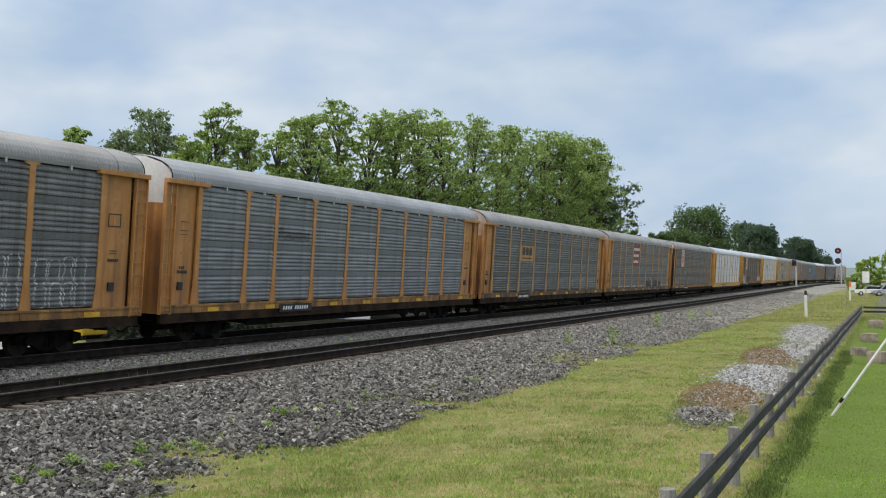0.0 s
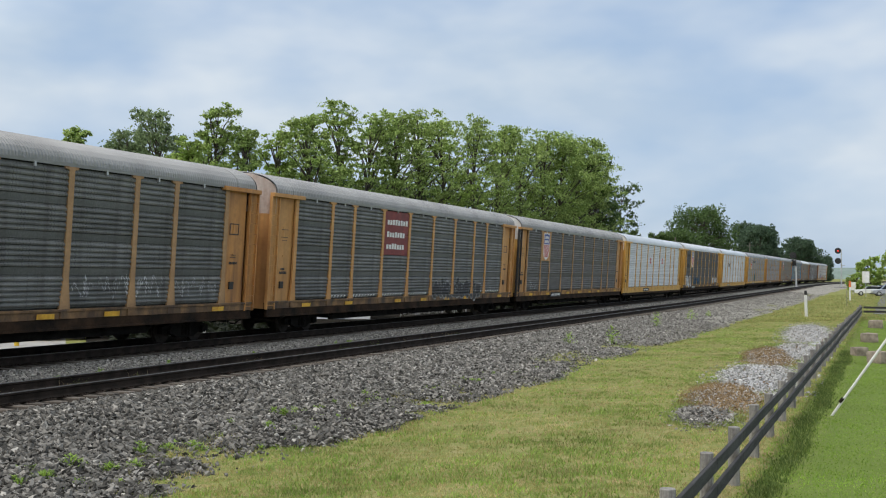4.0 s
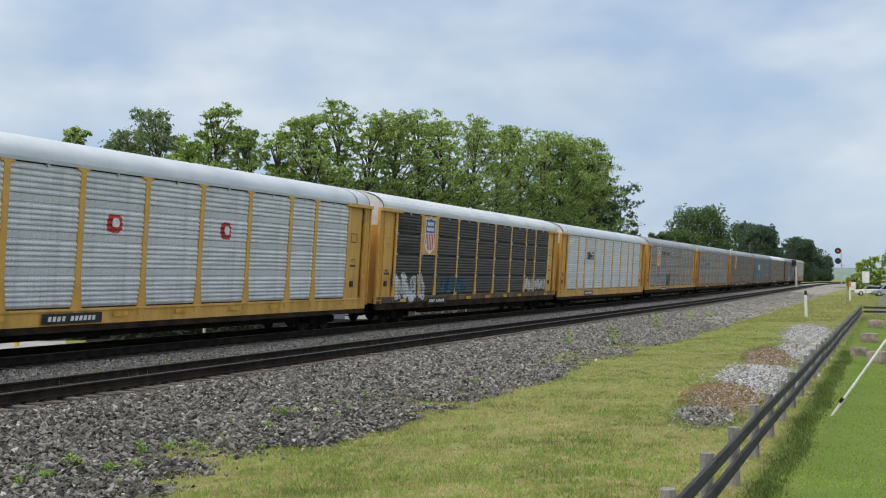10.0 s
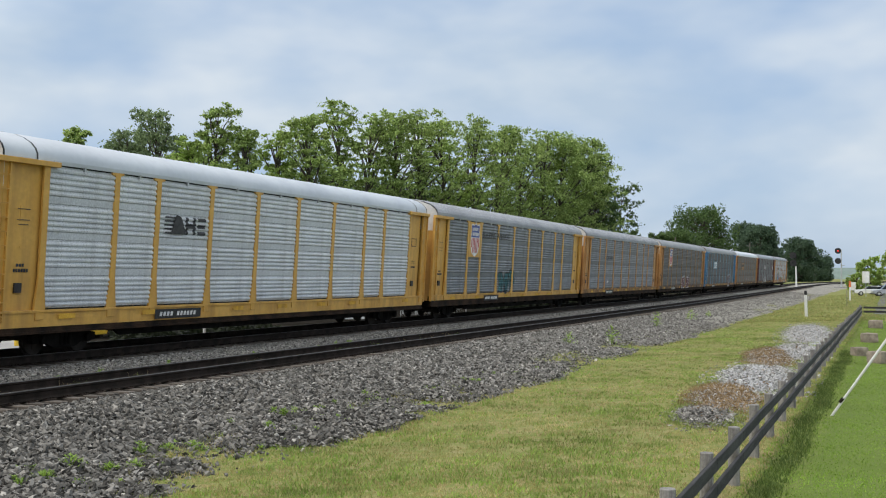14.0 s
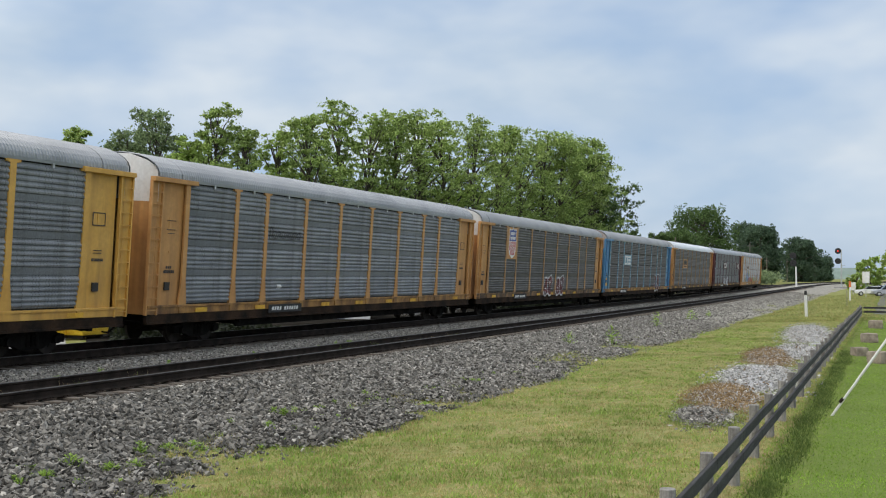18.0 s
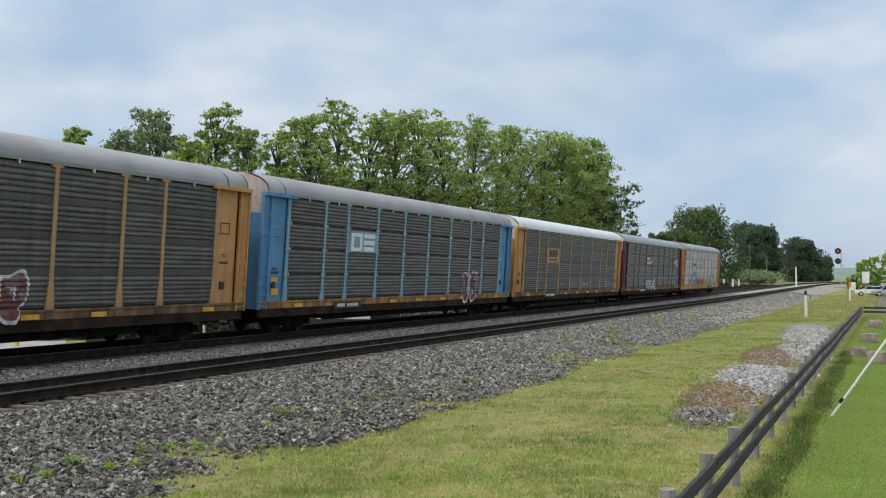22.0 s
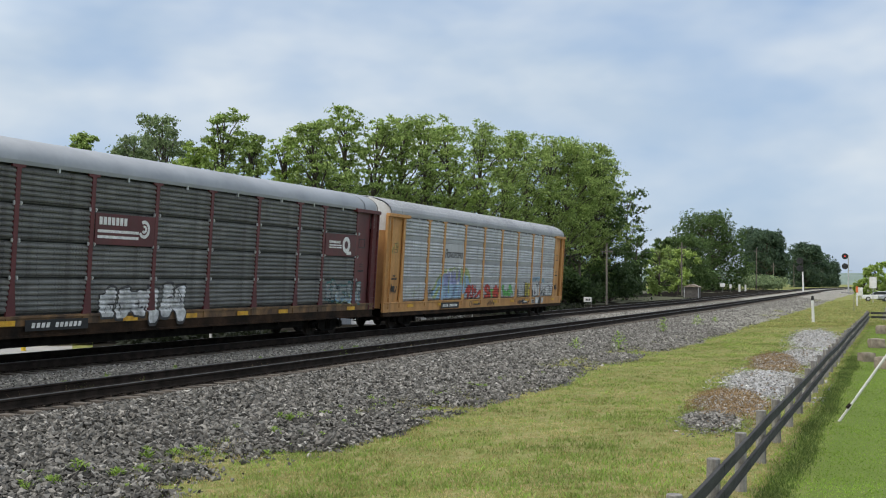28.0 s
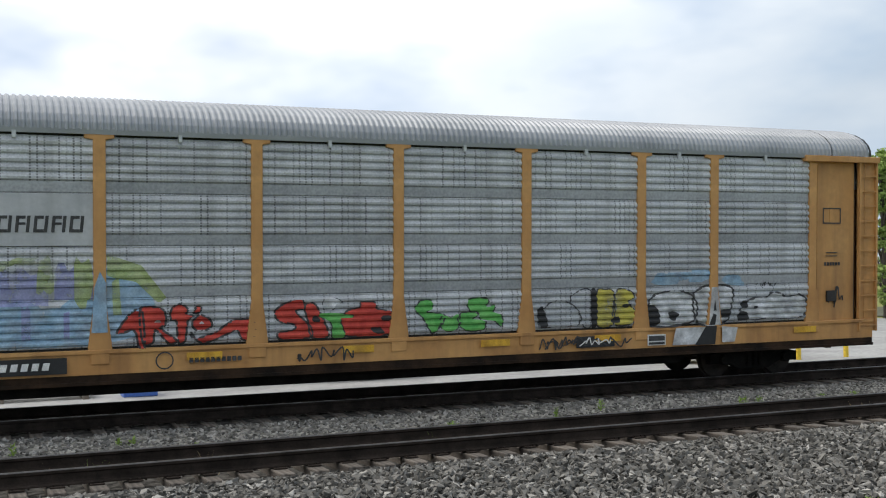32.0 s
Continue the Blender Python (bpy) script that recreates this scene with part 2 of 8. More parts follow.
M["letter"] = mk("white_lettering", (0.6, 0.6, 0.58), (0.78, 0.78, 0.76), 6, 0.6)
M["decal_yellow"] = mk("yellow_reflector", (0.58, 0.30, 0.02), (0.75, 0.44, 0.04), 4, 0.6, streak=(RUST, 0.5))
M["red_sign"] = mk("dull_red_paint", (0.17, 0.028, 0.03), (0.24, 0.045, 0.042), 2, 0.6, streak=(GRIME, 0.3))
M["red"] = mk("red_paint", (0.42, 0.03, 0.03), (0.55, 0.05, 0.045), 3, 0.6)
M["shield_blue"] = mk("shield_blue_paint", (0.03, 0.06, 0.26), (0.05, 0.09, 0.36), 3, 0.5)
M["spray_red"] = mk("red_spray_paint", (0.40, 0.035, 0.025), (0.58, 0.07, 0.045), 5, 0.7)
M["spray_green"] = mk("green_spray_paint", (0.08, 0.34, 0.07), (0.17, 0.48, 0.13), 5, 0.7)
M["spray_white"] = mk("white_spray_paint", (0.42, 0.43, 0.43), (0.72, 0.73, 0.74), 5, 0.7)
M["spray_pale"] = mk("thin_grey_spray_paint", (0.24, 0.245, 0.245), (0.42, 0.425, 0.425), 5, 0.7)
M["spray_sky"] = mk("light_blue_spray_paint", (0.25, 0.42, 0.58), (0.40, 0.56, 0.70), 2.5, 0.7)
M["spray_lime"] = mk("yellow_green_spray_paint", (0.36, 0.45, 0.16), (0.50, 0.57, 0.28), 4, 0.7)
M["spray_violet"] = mk("pale_violet_spray_paint", (0.28, 0.30, 0.56), (0.40, 0.42, 0.68), 4, 0.7)
M["spray_teal"] = mk("dark_teal_spray_paint", (0.03, 0.12, 0.13), (0.07, 0.20, 0.21), 5, 0.7)
M["spray_blue"] = mk("deep_blue_spray_paint", (0.022, 0.075, 0.12), (0.035, 0.11, 0.165), 5, 0.7)
M["spray_maroon"] = mk("maroon_spray_paint", (0.12, 0.03, 0.03), (0.19, 0.05, 0.045), 5, 0.7)
M["spray_yellow"] = mk("yellow_spray_paint", (0.5, 0.42, 0.06), (0.62, 0.55, 0.1), 5, 0.7)
M["rail_side"] = mk("rail_steel_rusty", (0.016, 0.0125, 0.010), (0.034, 0.026, 0.021), 3, 0.85, 0.0, spec=0.1)
M["rail_head"] = mk("rail_head_worn", (0.07, 0.065, 0.06), (0.12, 0.115, 0.11), 3, 0.5, 0.5, 0.03)
M["tie"] = mk("creosoted_timber", (0.07, 0.058, 0.048), (0.17, 0.145, 0.12), 2.5, 0.9, 0, 0.4, stretch=(6, 0.7, 6), vary=0.3)
M["pale_gravel"] = mk("pale_gravel", (0.30, 0.30, 0.31), (0.46, 0.46, 0.47), 9, 0.95, 0, 0.8, fine=50)
M["brown_litter"] = mk("brown_mulch", (0.16, 0.115, 0.07), (0.32, 0.25, 0.175), 5, 0.95, 0, 0.8, fine=40)
M["concrete"] = mk("pale_concrete", (0.27, 0.265, 0.255), (0.36, 0.355, 0.34), 0.6, 0.85, 0, 0.2)
M["asphalt"] = mk("asphalt", (0.10, 0.10, 0.10), (0.16, 0.155, 0.15), 1.5, 0.9, 0, 0.4, fine=60)
M["fence_wood"] = mk("weathered_dark_timber", (0.018, 0.0175, 0.018), (0.05, 0.048, 0.049), 3, 0.9, 0, 0.35, stretch=(0.6, 5, 5), vary=0.15)
M["post_wood"] = mk("grey_weathered_post", (0.16, 0.15, 0.14), (0.30, 0.285, 0.265), 4, 0.9, 0, 0.4, stretch=(4, 4, 0.5), vary=0.15)
M["stone"] = mk("rough_stone_block", (0.20, 0.165, 0.13), (0.36, 0.305, 0.245), 4, 0.95, 0, 0.6)
M["pole_wood"] = mk("utility_pole_timber", (0.14, 0.12, 0.10), (0.25, 0.22, 0.19), 3, 0.9, 0, 0.3, stretch=(5, 5, 0.4))
M["steel_grey"] = mk("galvanised_steel", (0.42, 0.43, 0.44), (0.58, 0.59, 0.60), 3, 0.45, 0.5, 0.05)
M["orange_tip"] = mk("orange_paint", (0.72, 0.16, 0.05), (0.80, 0.22, 0.08), 4, 0.6)
M["bark"] = mk("bark", (0.055, 0.045, 0.035), (0.13, 0.11, 0.09), 5, 0.95, 0, 0.6, stretch=(3, 3, 0.5))
M["siding"] = mk("white_siding", (0.62, 0.64, 0.67), (0.72, 0.74, 0.77), 1.5, 0.7, 0, 0.1, grain=0.06)
M["shingle"] = mk("grey_green_shingle", (0.16, 0.19, 0.18), (0.25, 0.28, 0.265), 5, 0.9, 0, 0.4)
M["grey_door"] = mk("blue_grey_door_paint", (0.15, 0.18, 0.22), (0.20, 0.23, 0.27), 2, 0.6)
M["blue_grey"] = mk("blue_grey_sheet_metal", (0.42, 0.47, 0.55), (0.52, 0.57, 0.65), 1, 0.6, 0.1, 0.05)
M["tent"] = mk("dark_grey_boarding", (0.07, 0.065, 0.06), (0.12, 0.11, 0.10), 3, 0.85)
M["car_white"] = mk("white_car_paint", (0.74, 0.75, 0.76), (0.80, 0.80, 0.81), 1, 0.25, 0, 0.0, grain=0.06)
M["car_silver"] = mk("silver_car_paint", (0.38, 0.40, 0.44), (0.48, 0.50, 0.54), 1, 0.3, 0.4, 0.0)
M["glass"] = mk("dark_car_glass", (0.02, 0.025, 0.03), (0.035, 0.04, 0.045), 1, 0.08, 0, 0.0)
M["tyre"] = mk("tyre_rubber", (0.015, 0.015, 0.015), (0.03, 0.03, 0.03), 8, 0.85)
M["machine_yellow"] = mk("machine_yellow_paint", (0.72, 0.48, 0.03), (0.82, 0.58, 0.06), 2, 0.5)
M["bright_blue"] = mk("bright_blue_paint", (0.05, 0.13, 0.50), (0.08, 0.19, 0.60), 2, 0.5)


def thin_paint(key, cover):
    """Lets the sheet show through spray paint that has worn thin: cover is the share of paint that is left."""
    nt = M[key].node_tree
    out = nt.nodes["Material Output"]
    n = nt.nodes.new("ShaderNodeTexNoise")
    n.inputs["Scale"].default_value = 3.0
    n.inputs["Detail"].default_value = 6
    tc = nt.nodes.new("ShaderNodeTexCoord")
    nt.links.new(tc.outputs["Object"], n.inputs["Vector"])
    r = nt.nodes.new("ShaderNodeMapRange")
    r.inputs["From Min"].default_value, r.inputs["From Max"].default_value = 0.3, 0.6
    r.inputs["To Min"].default_value, r.inputs["To Max"].default_value = cover - 0.25, min(1.0, cover + 0.2)
    nt.links.new(n.outputs["Fac"], r.inputs["Value"])
    clear = nt.nodes.new("ShaderNodeBsdfTransparent")
    mix = nt.nodes.new("ShaderNodeMixShader")
    nt.links.new(r.outputs["Result"], mix.inputs[0])
    nt.links.new(clear.outputs[0], mix.inputs[1])
    nt.links.new(nt.nodes["Principled BSDF"].outputs[0], mix.inputs[2])
    nt.links.new(mix.outputs[0], out.inputs["Surface"])


for _key, _cover in (("spray_sky", 0.6), ("spray_violet", 0.5), ("spray_lime", 0.55), ("spray_pale", 0.6), ("spray_white", 0.78), ("spray_teal", 0.7), ("spray_blue", 0.7), ("spray_maroon", 0.7), ("spray_yellow", 0.7)):
    thin_paint(_key, _cover)


def lamp_material(name, color, strength):
    m = bpy.data.materials.new(name)
    m.use_nodes = True
    p = m.node_tree.nodes["Principled BSDF"]
    p.inputs["Base Color"].default_value = (*color, 1)
    p.inputs["Emission Color"].default_value = (*color, 1)
    p.inputs["Emission Strength"].default_value = strength
    return m


M["signal_red"] = lamp_material("red_signal_lens", (0.9, 0.05, 0.04), 1.6)


def leaf_material(name, a, b, rough=0.6):
    """Foliage: tone varies leaf by leaf, with some light passing through."""
    m = bpy.data.materials.new(name)
    m.use_nodes = True
    nt = m.node_tree
    p = nt.nodes["Principled BSDF"]
    p.inputs["Roughness"].default_value = rough
    p.inputs["Specular IOR Level"].default_value = 0.25
    geo = nt.nodes.new("ShaderNodeNewGeometry")
    r = nt.nodes.new("ShaderNodeValToRGB")
    r.color_ramp.elements[0].color, r.color_ramp.elements[1].color = (*a, 1), (*b, 1)
    nt.links.new(geo.outputs["Random Per Island"], r.inputs["Fac"])
    n = nt.nodes.new("ShaderNodeTexNoise")
    n.inputs["Scale"].default_value = 0.5
    tc = nt.nodes.new("ShaderNodeTexCoord")
    nt.links.new(tc.outputs["Object"], n.inputs["Vector"])
    g = nt.nodes.new("ShaderNodeMapRange")
    g.inputs["From Min"].default_value, g.inputs["From Max"].default_value = 0.3, 0.7
    g.inputs["To Min"].default_value, g.inputs["To Max"].default_value = 0.75, 1.25
    nt.links.new(n.outputs["Fac"], g.inputs["Value"])
    s = nt.nodes.new("ShaderNodeVectorMath")
    s.operation = "SCALE"
    nt.links.new(r.outputs["Color"], s.inputs[0])
    nt.links.new(g.outputs["Result"], s.inputs["Scale"])
    nt.links.new(s.outputs["Vector"], p.inputs["Base Color"])
    t = nt.nodes.new("ShaderNodeBsdfTranslucent")
    nt.links.new(s.outputs["Vector"], t.inputs["Color"])
    mix = nt.nodes.new("ShaderNodeMixShader")
    mix.inputs[0].default_value = 0.38
    out = nt.nodes["Material Output"]
    nt.links.new(p.outputs[0], mix.inputs[1])
    nt.links.new(t.outputs[0], mix.inputs[2])
    nt.links.new(mix.outputs[0], out.inputs["Surface"])
    return m


M["leaf"] = leaf_material("spring_foliage", (0.12, 0.195, 0.042), (0.50, 0.62, 0.21))
M["leaf_dark"] = leaf_material("dark_foliage", (0.05, 0.092, 0.03), (0.145, 0.22, 0.07))
# darkened leaf colour that holds the shade below and between the trees
M["leaf_deep"] = leaf_material("shade_darkened_foliage", (0.03, 0.055, 0.02), (0.06, 0.095, 0.035))
# leaves taken near black, shade included in the colour
M["ivy"] = leaf_material("shade_dark_ivy", (0.010, 0.014, 0.007), (0.024, 0.032, 0.014))
# distance haze is mixed into these bluish far-leaf colours
M["leaf_far"] = leaf_material("hazy_distant_foliage", (0.055, 0.095, 0.06), (0.11, 0.165, 0.10))
M["leaf_bright"] = leaf_material("bright_foliage", (0.18, 0.28, 0.05), (0.50, 0.62, 0.19))
M["leaf_grey"] = leaf_material("grey_green_foliage", (0.12, 0.175, 0.085), (0.31, 0.39, 0.19))
# back-row leaves, darkened in colour for the wood's inner shade
M["leaf_back"] = leaf_material("shade_darkened_back_foliage", (0.045, 0.075, 0.026), (0.13, 0.20, 0.065))
M["weed"] = leaf_material("weed_leaves", (0.20, 0.33, 0.05), (0.38, 0.52, 0.12))
M["blade"] = leaf_material("mown_grass_blades", (0.28, 0.26, 0.09), (0.54, 0.47, 0.205))
M["blade_dry"] = leaf_material("dry_grass_blades", (0.36, 0.28, 0.135), (0.66, 0.53, 0.29))
M["blade_lush"] = leaf_material("lush_grass_blades", (0.185, 0.24, 0.06), (0.38, 0.44, 0.145))
M["blade_lawn"] = leaf_material("lawn_grass_blades", (0.16, 0.28, 0.032), (0.34, 0.47, 0.085))
M["blade_dark"] = leaf_material("dark_strip_grass_blades", (0.085, 0.135, 0.03), (0.17, 0.24, 0.06))


def ground_material():
    """Lawn soil: dry and green patches, lusher beyond the fence line."""
    m = mk("turf", (0.18, 0.21, 0.055), (0.29, 0.265, 0.12), 4.0, 0.95, 0, 0.8, fine=26, lo=0.40, hi=0.66, spec=0.1)
    nt = m.node_tree
    p = nt.nodes["Principled BSDF"]
    tc = nt.nodes.new("ShaderNodeTexCoord")
    sep = nt.nodes.new("ShaderNodeSeparateXYZ")
    nt.links.new(tc.outputs["Object"], sep.inputs[0])
    mr = nt.nodes.new("ShaderNodeMapRange")
    mr.inputs["From Min"].default_value, mr.inputs["From Max"].default_value = 1.0, 1.9
    mr.inputs["To Min"].default_value, mr.inputs["To Max"].default_value = 0.8, 0.0
    nt.links.new(sep.outputs["Y"], mr.inputs["Value"])
    old = p.inputs["Base Color"].links[0].from_socket
    mx = nt.nodes.new("ShaderNodeMix")
    mx.data_type = "RGBA"
    mx.inputs["B"].default_value = (0.115, 0.175, 0.035, 1)
    nt.links.new(mr.outputs["Result"], mx.inputs["Factor"])
    nt.links.new(old, mx.inputs["A"])
    nt.links.new(mx.outputs["Result"], p.inputs["Base Color"])
    return m


M["turf"] = ground_material()
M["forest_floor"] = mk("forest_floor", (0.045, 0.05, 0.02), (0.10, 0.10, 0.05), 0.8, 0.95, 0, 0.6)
# pale blue-green: the haze of the distance is part of this hill colour
M["hill"] = mk("hazy_wooded_hill", (0.14, 0.19, 0.17), (0.20, 0.26, 0.22), 0.05, 0.95, 0, 0.0, fine=0.3)
# dark cinders, made darker still by the shade behind the train
M["cinder"] = mk("shade_dark_cinder_ground", (0.012, 0.011, 0.010), (0.035, 0.032, 0.027), 1.2, 0.95, 0, 0.6, spec=0.0)


def bed_material():
    """Stone bed whose dark colour holds the shade between loose stones, with a strip of paler gravel between the two
    tracks.
    """
    m = mk("ballast_bed", (0.022, 0.02, 0.018), (0.12, 0.113, 0.102), 6, 0.95, 0, 0.9, fine=24, spec=0.1)
    nt = m.node_tree
    p = nt.nodes["Principled BSDF"]
    tc = nt.nodes.new("ShaderNodeTexCoord")
    sep = nt.nodes.new("ShaderNodeSeparateXYZ")
    nt.links.new(tc.outputs["Object"], sep.inputs[0])
    off = nt.nodes.new("ShaderNodeMath")
    off.operation = "SUBTRACT"
    off.inputs[1].default_value = 19.55
    nt.links.new(sep.outputs["Y"], off.inputs[0])
    away = nt.nodes.new("ShaderNodeMath")
    away.operation = "ABSOLUTE"
    nt.links.new(off.outputs[0], away.inputs[0])
    mr = nt.nodes.new("ShaderNodeMapRange")
    mr.inputs["From Min"].default_value, mr.inputs["From Max"].default_value = 0.9, 1.35
    mr.inputs["To Min"].default_value, mr.inputs["To Max"].default_value = 1.0, 0.0
    nt.links.new(away.outputs[0], mr.inputs["Value"])
    spots = nt.nodes.new("ShaderNodeTexNoise")
    spots.inputs["Scale"].default_value = 7.0
    nt.links.new(tc.outputs["Object"], spots.inputs["Vector"])
    pale = nt.nodes.new("ShaderNodeValToRGB")
    pale.color_ramp.elements[0].position, pale.color_ramp.elements[1].position = 0.35, 0.65
    pale.color_ramp.elements[0].color, pale.color_ramp.elements[1].color = (0.16, 0.152, 0.13, 1), (0.45, 0.43, 0.38, 1)
    nt.links.new(spots.outputs["Fac"], pale.inputs["Fac"])
    old = p.inputs["Base Color"].links[0].from_socket
    along = nt.nodes.new("ShaderNodeMapRange")    # farther along, where loose stones thin out, the bed takes a paler stone colour
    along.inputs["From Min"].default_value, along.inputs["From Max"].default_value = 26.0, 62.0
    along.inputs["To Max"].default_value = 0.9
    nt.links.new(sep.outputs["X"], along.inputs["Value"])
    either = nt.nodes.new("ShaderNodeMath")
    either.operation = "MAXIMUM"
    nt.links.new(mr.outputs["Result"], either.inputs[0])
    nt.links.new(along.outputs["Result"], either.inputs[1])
    mx = nt.nodes.new("ShaderNodeMix")
    mx.data_type = "RGBA"
    nt.links.new(either.outputs[0], mx.inputs["Factor"])
    nt.links.new(old, mx.inputs["A"])
    nt.links.new(pale.outputs["Color"], mx.inputs["B"])
    nt.links.new(mx.outputs["Result"], p.inputs["Base Color"])
    return m


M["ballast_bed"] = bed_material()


# ---- building helpers ----
def mesh_from(name, verts, faces, mats):
    me = bpy.data.meshes.new(name)
    me.from_pydata(verts, [], faces)
    for m in mats if isinstance(mats, (list, tuple)) else [mats]:
        me.materials.append(m)
    me.update()
    return me


def box_into(bm, x0, x1, y0, y1, z0, z1, mat_index=0):
    vs = [bm.verts.new(c) for c in ((x0, y0, z0), (x1, y0, z0), (x1, y1, z0), (x0, y1, z0), (x0, y0, z1), (x1, y0, z1), (x1, y1, z1), (x0, y1, z1))]
    for q in ((3, 2, 1, 0), (4, 5, 6, 7), (0, 1, 5, 4), (1, 2, 6, 5), (2, 3, 7, 6), (3, 0, 4, 7)):
        bm.faces.new([vs[i] for i in q]).material_index = mat_index
    return vs


def cyl_into(bm, p0, p1, r0, r1=None, n=10):
    """A capped tapered cylinder from p0 to p1."""
    p0, p1 = Vector(p0), Vector(p1)
    r1 = r0 if r1 is None else r1
    q = (p1 - p0).to_track_quat("Z", "Y")
    rings = []
    for p, r in ((p0, r0), (p1, r1)):
        rings.append([bm.verts.new(p + q @ Vector((r * math.cos(2 * math.pi * i / n), r * math.sin(2 * math.pi * i / n), 0))) for i in range(n)])
    for i in range(n):
        bm.faces.new((rings[0][i], rings[0][(i + 1) % n], rings[1][(i + 1) % n], rings[1][i]))
    bm.faces.new(rings[0][::-1])
    bm.faces.new(rings[1])


def prism_into(bm, pts, axis, a, b):
    """The outline pts (pairs) drawn along an axis from a to b: for axis y the pairs are (x, z), for x (y, z), for z (x, y)."""
    def put(p, d):
        return {"x": (d, p[0], p[1]), "y": (p[0], d, p[1]), "z": (p[0], p[1], d)}[axis]
    lo = [bm.verts.new(put(p, a)) for p in pts]
    hi = [bm.verts.new(put(p, b)) for p in pts]
    n = len(pts)
    for i in range(n):
        bm.faces.new((lo[i], lo[(i + 1) % n], hi[(i + 1) % n], hi[i]))
    bm.faces.new(lo[::-1])
    bm.faces.new(hi)


def done(bm, name, mat, bevel=0.0, smooth=False):
    """Turns a bmesh into mesh data."""
    bmesh.ops.recalc_face_normals(bm, faces=bm.faces[:])
    if bevel:
        bmesh.ops.bevel(bm, geom=bm.edges[:], offset=bevel, segments=1, affect="EDGES")
    me = bpy.data.meshes.new(name)
    bm.to_mesh(me)
    bm.free()
    for m in mat if isinstance(mat, (list, tuple)) else [mat]:
        me.materials.append(m)
    if smooth:
        me.polygons.foreach_set("use_smooth", [True] * len(me.polygons))
    return me


def put(name, me, parent=None, at=(0, 0, 0), label="", turn=0.0):
    """One mesh object under a thing or a part."""
    ob = new(name, me)
    ob.parent = parent
    ob.location = at
    ob.rotation_euler = (0, 0, turn)
    if label:
        tagged(ob, label)
    return ob


def part(name, bm, material, parent, label="", at=(0, 0, 0), bevel=0.0, smooth=False):
    return put(name, done(bm, name, material, bevel, smooth), parent, at, label)


def thing(name, at, label, category, group="", kind="", turn=0.0):
    ob = new(name)
    ob.empty_display_size = 0.3
    ob.location = at
    ob.rotation_euler = (0, 0, turn)
    return tagged(ob, label, category, group, kind)


# ---- the lie of the land ----
TRACK_A, TRACK_B = 16.99, 22.30      # centre lines
RAIL_B = (0.16, 0.245)               # heads of the far track: near rail, far rail


def smooth01(v):
    v = min(1.0, max(0.0, v))
    return v * v * (3 - 2 * v)


def bend(x):
    """How far the line swings towards the camera's side in the distance."""
    return -4.3e-4 * max(0.0, x - 310.0) ** 2 if x < 520 else -18.963 - 0.1806 * (x - 520)


def rise(x):
    return 0.62 * smooth01((x - 70) / 260.0)


PROFILE = [(-2000, -1.2), (-60, -1.0), (-8, -0.62), (0, -0.48), (1.9, -0.46), (4.5, -0.55), (8.0, -0.70), (10.2, -0.78), (13.0, -0.55), (15.0, -0.48),
           (19.0, -0.45), (21.0, -0.40), (24.5, -0.35), (26.5, -0.55), (28.5, -0.38), (40, -0.3), (120, -0.3), (3000, 0.0)]
PY, PZ = np.array([p[0] for p in PROFILE], float), np.array([p[1] for p in PROFILE], float)


def ground_z(x, y):
    w = noise.noise((x * 0.11, y * 0.11, 3.1)) * 0.07 + noise.noise((x * 0.5, y * 0.5, 7.7)) * 0.02
    return float(np.interp(y - bend(x) * smooth01((y + 5) / 12), PY, PZ)) + rise(x) + w * (1 if abs(y) < 40 else 0.5)


def build_ground():
    xs = np.unique(np.concatenate([np.arange(-700, -40, 40), np.arange(-40, 8, 4), np.arange(8, 70, 0.6), np.arange(70, 160, 2.5), np.arange(160, 600, 12), np.arange(600, 4001, 200)]))
    ys = np.unique(np.concatenate([np.arange(-1500, -60, 120), np.arange(-60, -6, 6), np.arange(-6, 12, 0.5), np.arange(12, 32, 1.0), np.arange(32, 130, 7), np.arange(130, 3001, 150)]))
    verts = [(float(x), float(y), ground_z(float(x), float(y))) for x in xs for y in ys]
    n = len(ys)
    faces = [(i * n + j, (i + 1) * n + j, (i + 1) * n + j + 1, i * n + j + 1) for i in range(len(xs) - 1) for j in range(n - 1)]
    me = mesh_from("ground", verts, faces, M["turf"])
    me.polygons.foreach_set("use_smooth", [True] * len(me.polygons))
    return tagged(new("ground", me), "mown grass verge, dry yellow-green beside the railway", "ground", kind="structure")


build_ground()

# cross-section of the stone bed, from the camera's side across both tracks
BED = [(9.2, -0.95), (10.0, -0.74), (11.6, -0.64), (14.2, -0.34), (15.2, -0.32), (16.0, -0.36), (18.0, -0.36), (18.7, -0.28), (19.8, -0.24), (20.6, -0.14), (21.2, -0.13),
       (23.4, -0.06), (24.2, -0.06), (25.6, -0.35), (27.0, -0.75)]


def bed_z(x, y):
    yy = y - bend(x)
    wob = (noise.noise((x * 0.22, yy * 0.2, 5.0)) * 1.5 + noise.noise((x * 0.9, yy * 0.9, 6.0)) * 0.9 + noise.noise((x * 2.6, yy * 2.6, 9.0)) * 0.35) * smooth01((12.8 - yy) / 1.6)
    return float(np.interp(yy + wob, [p[0] for p in BED], [p[1] for p in BED])) + rise(x) + noise.noise((x * 0.9, y * 0.9, 1.0)) * 0.03


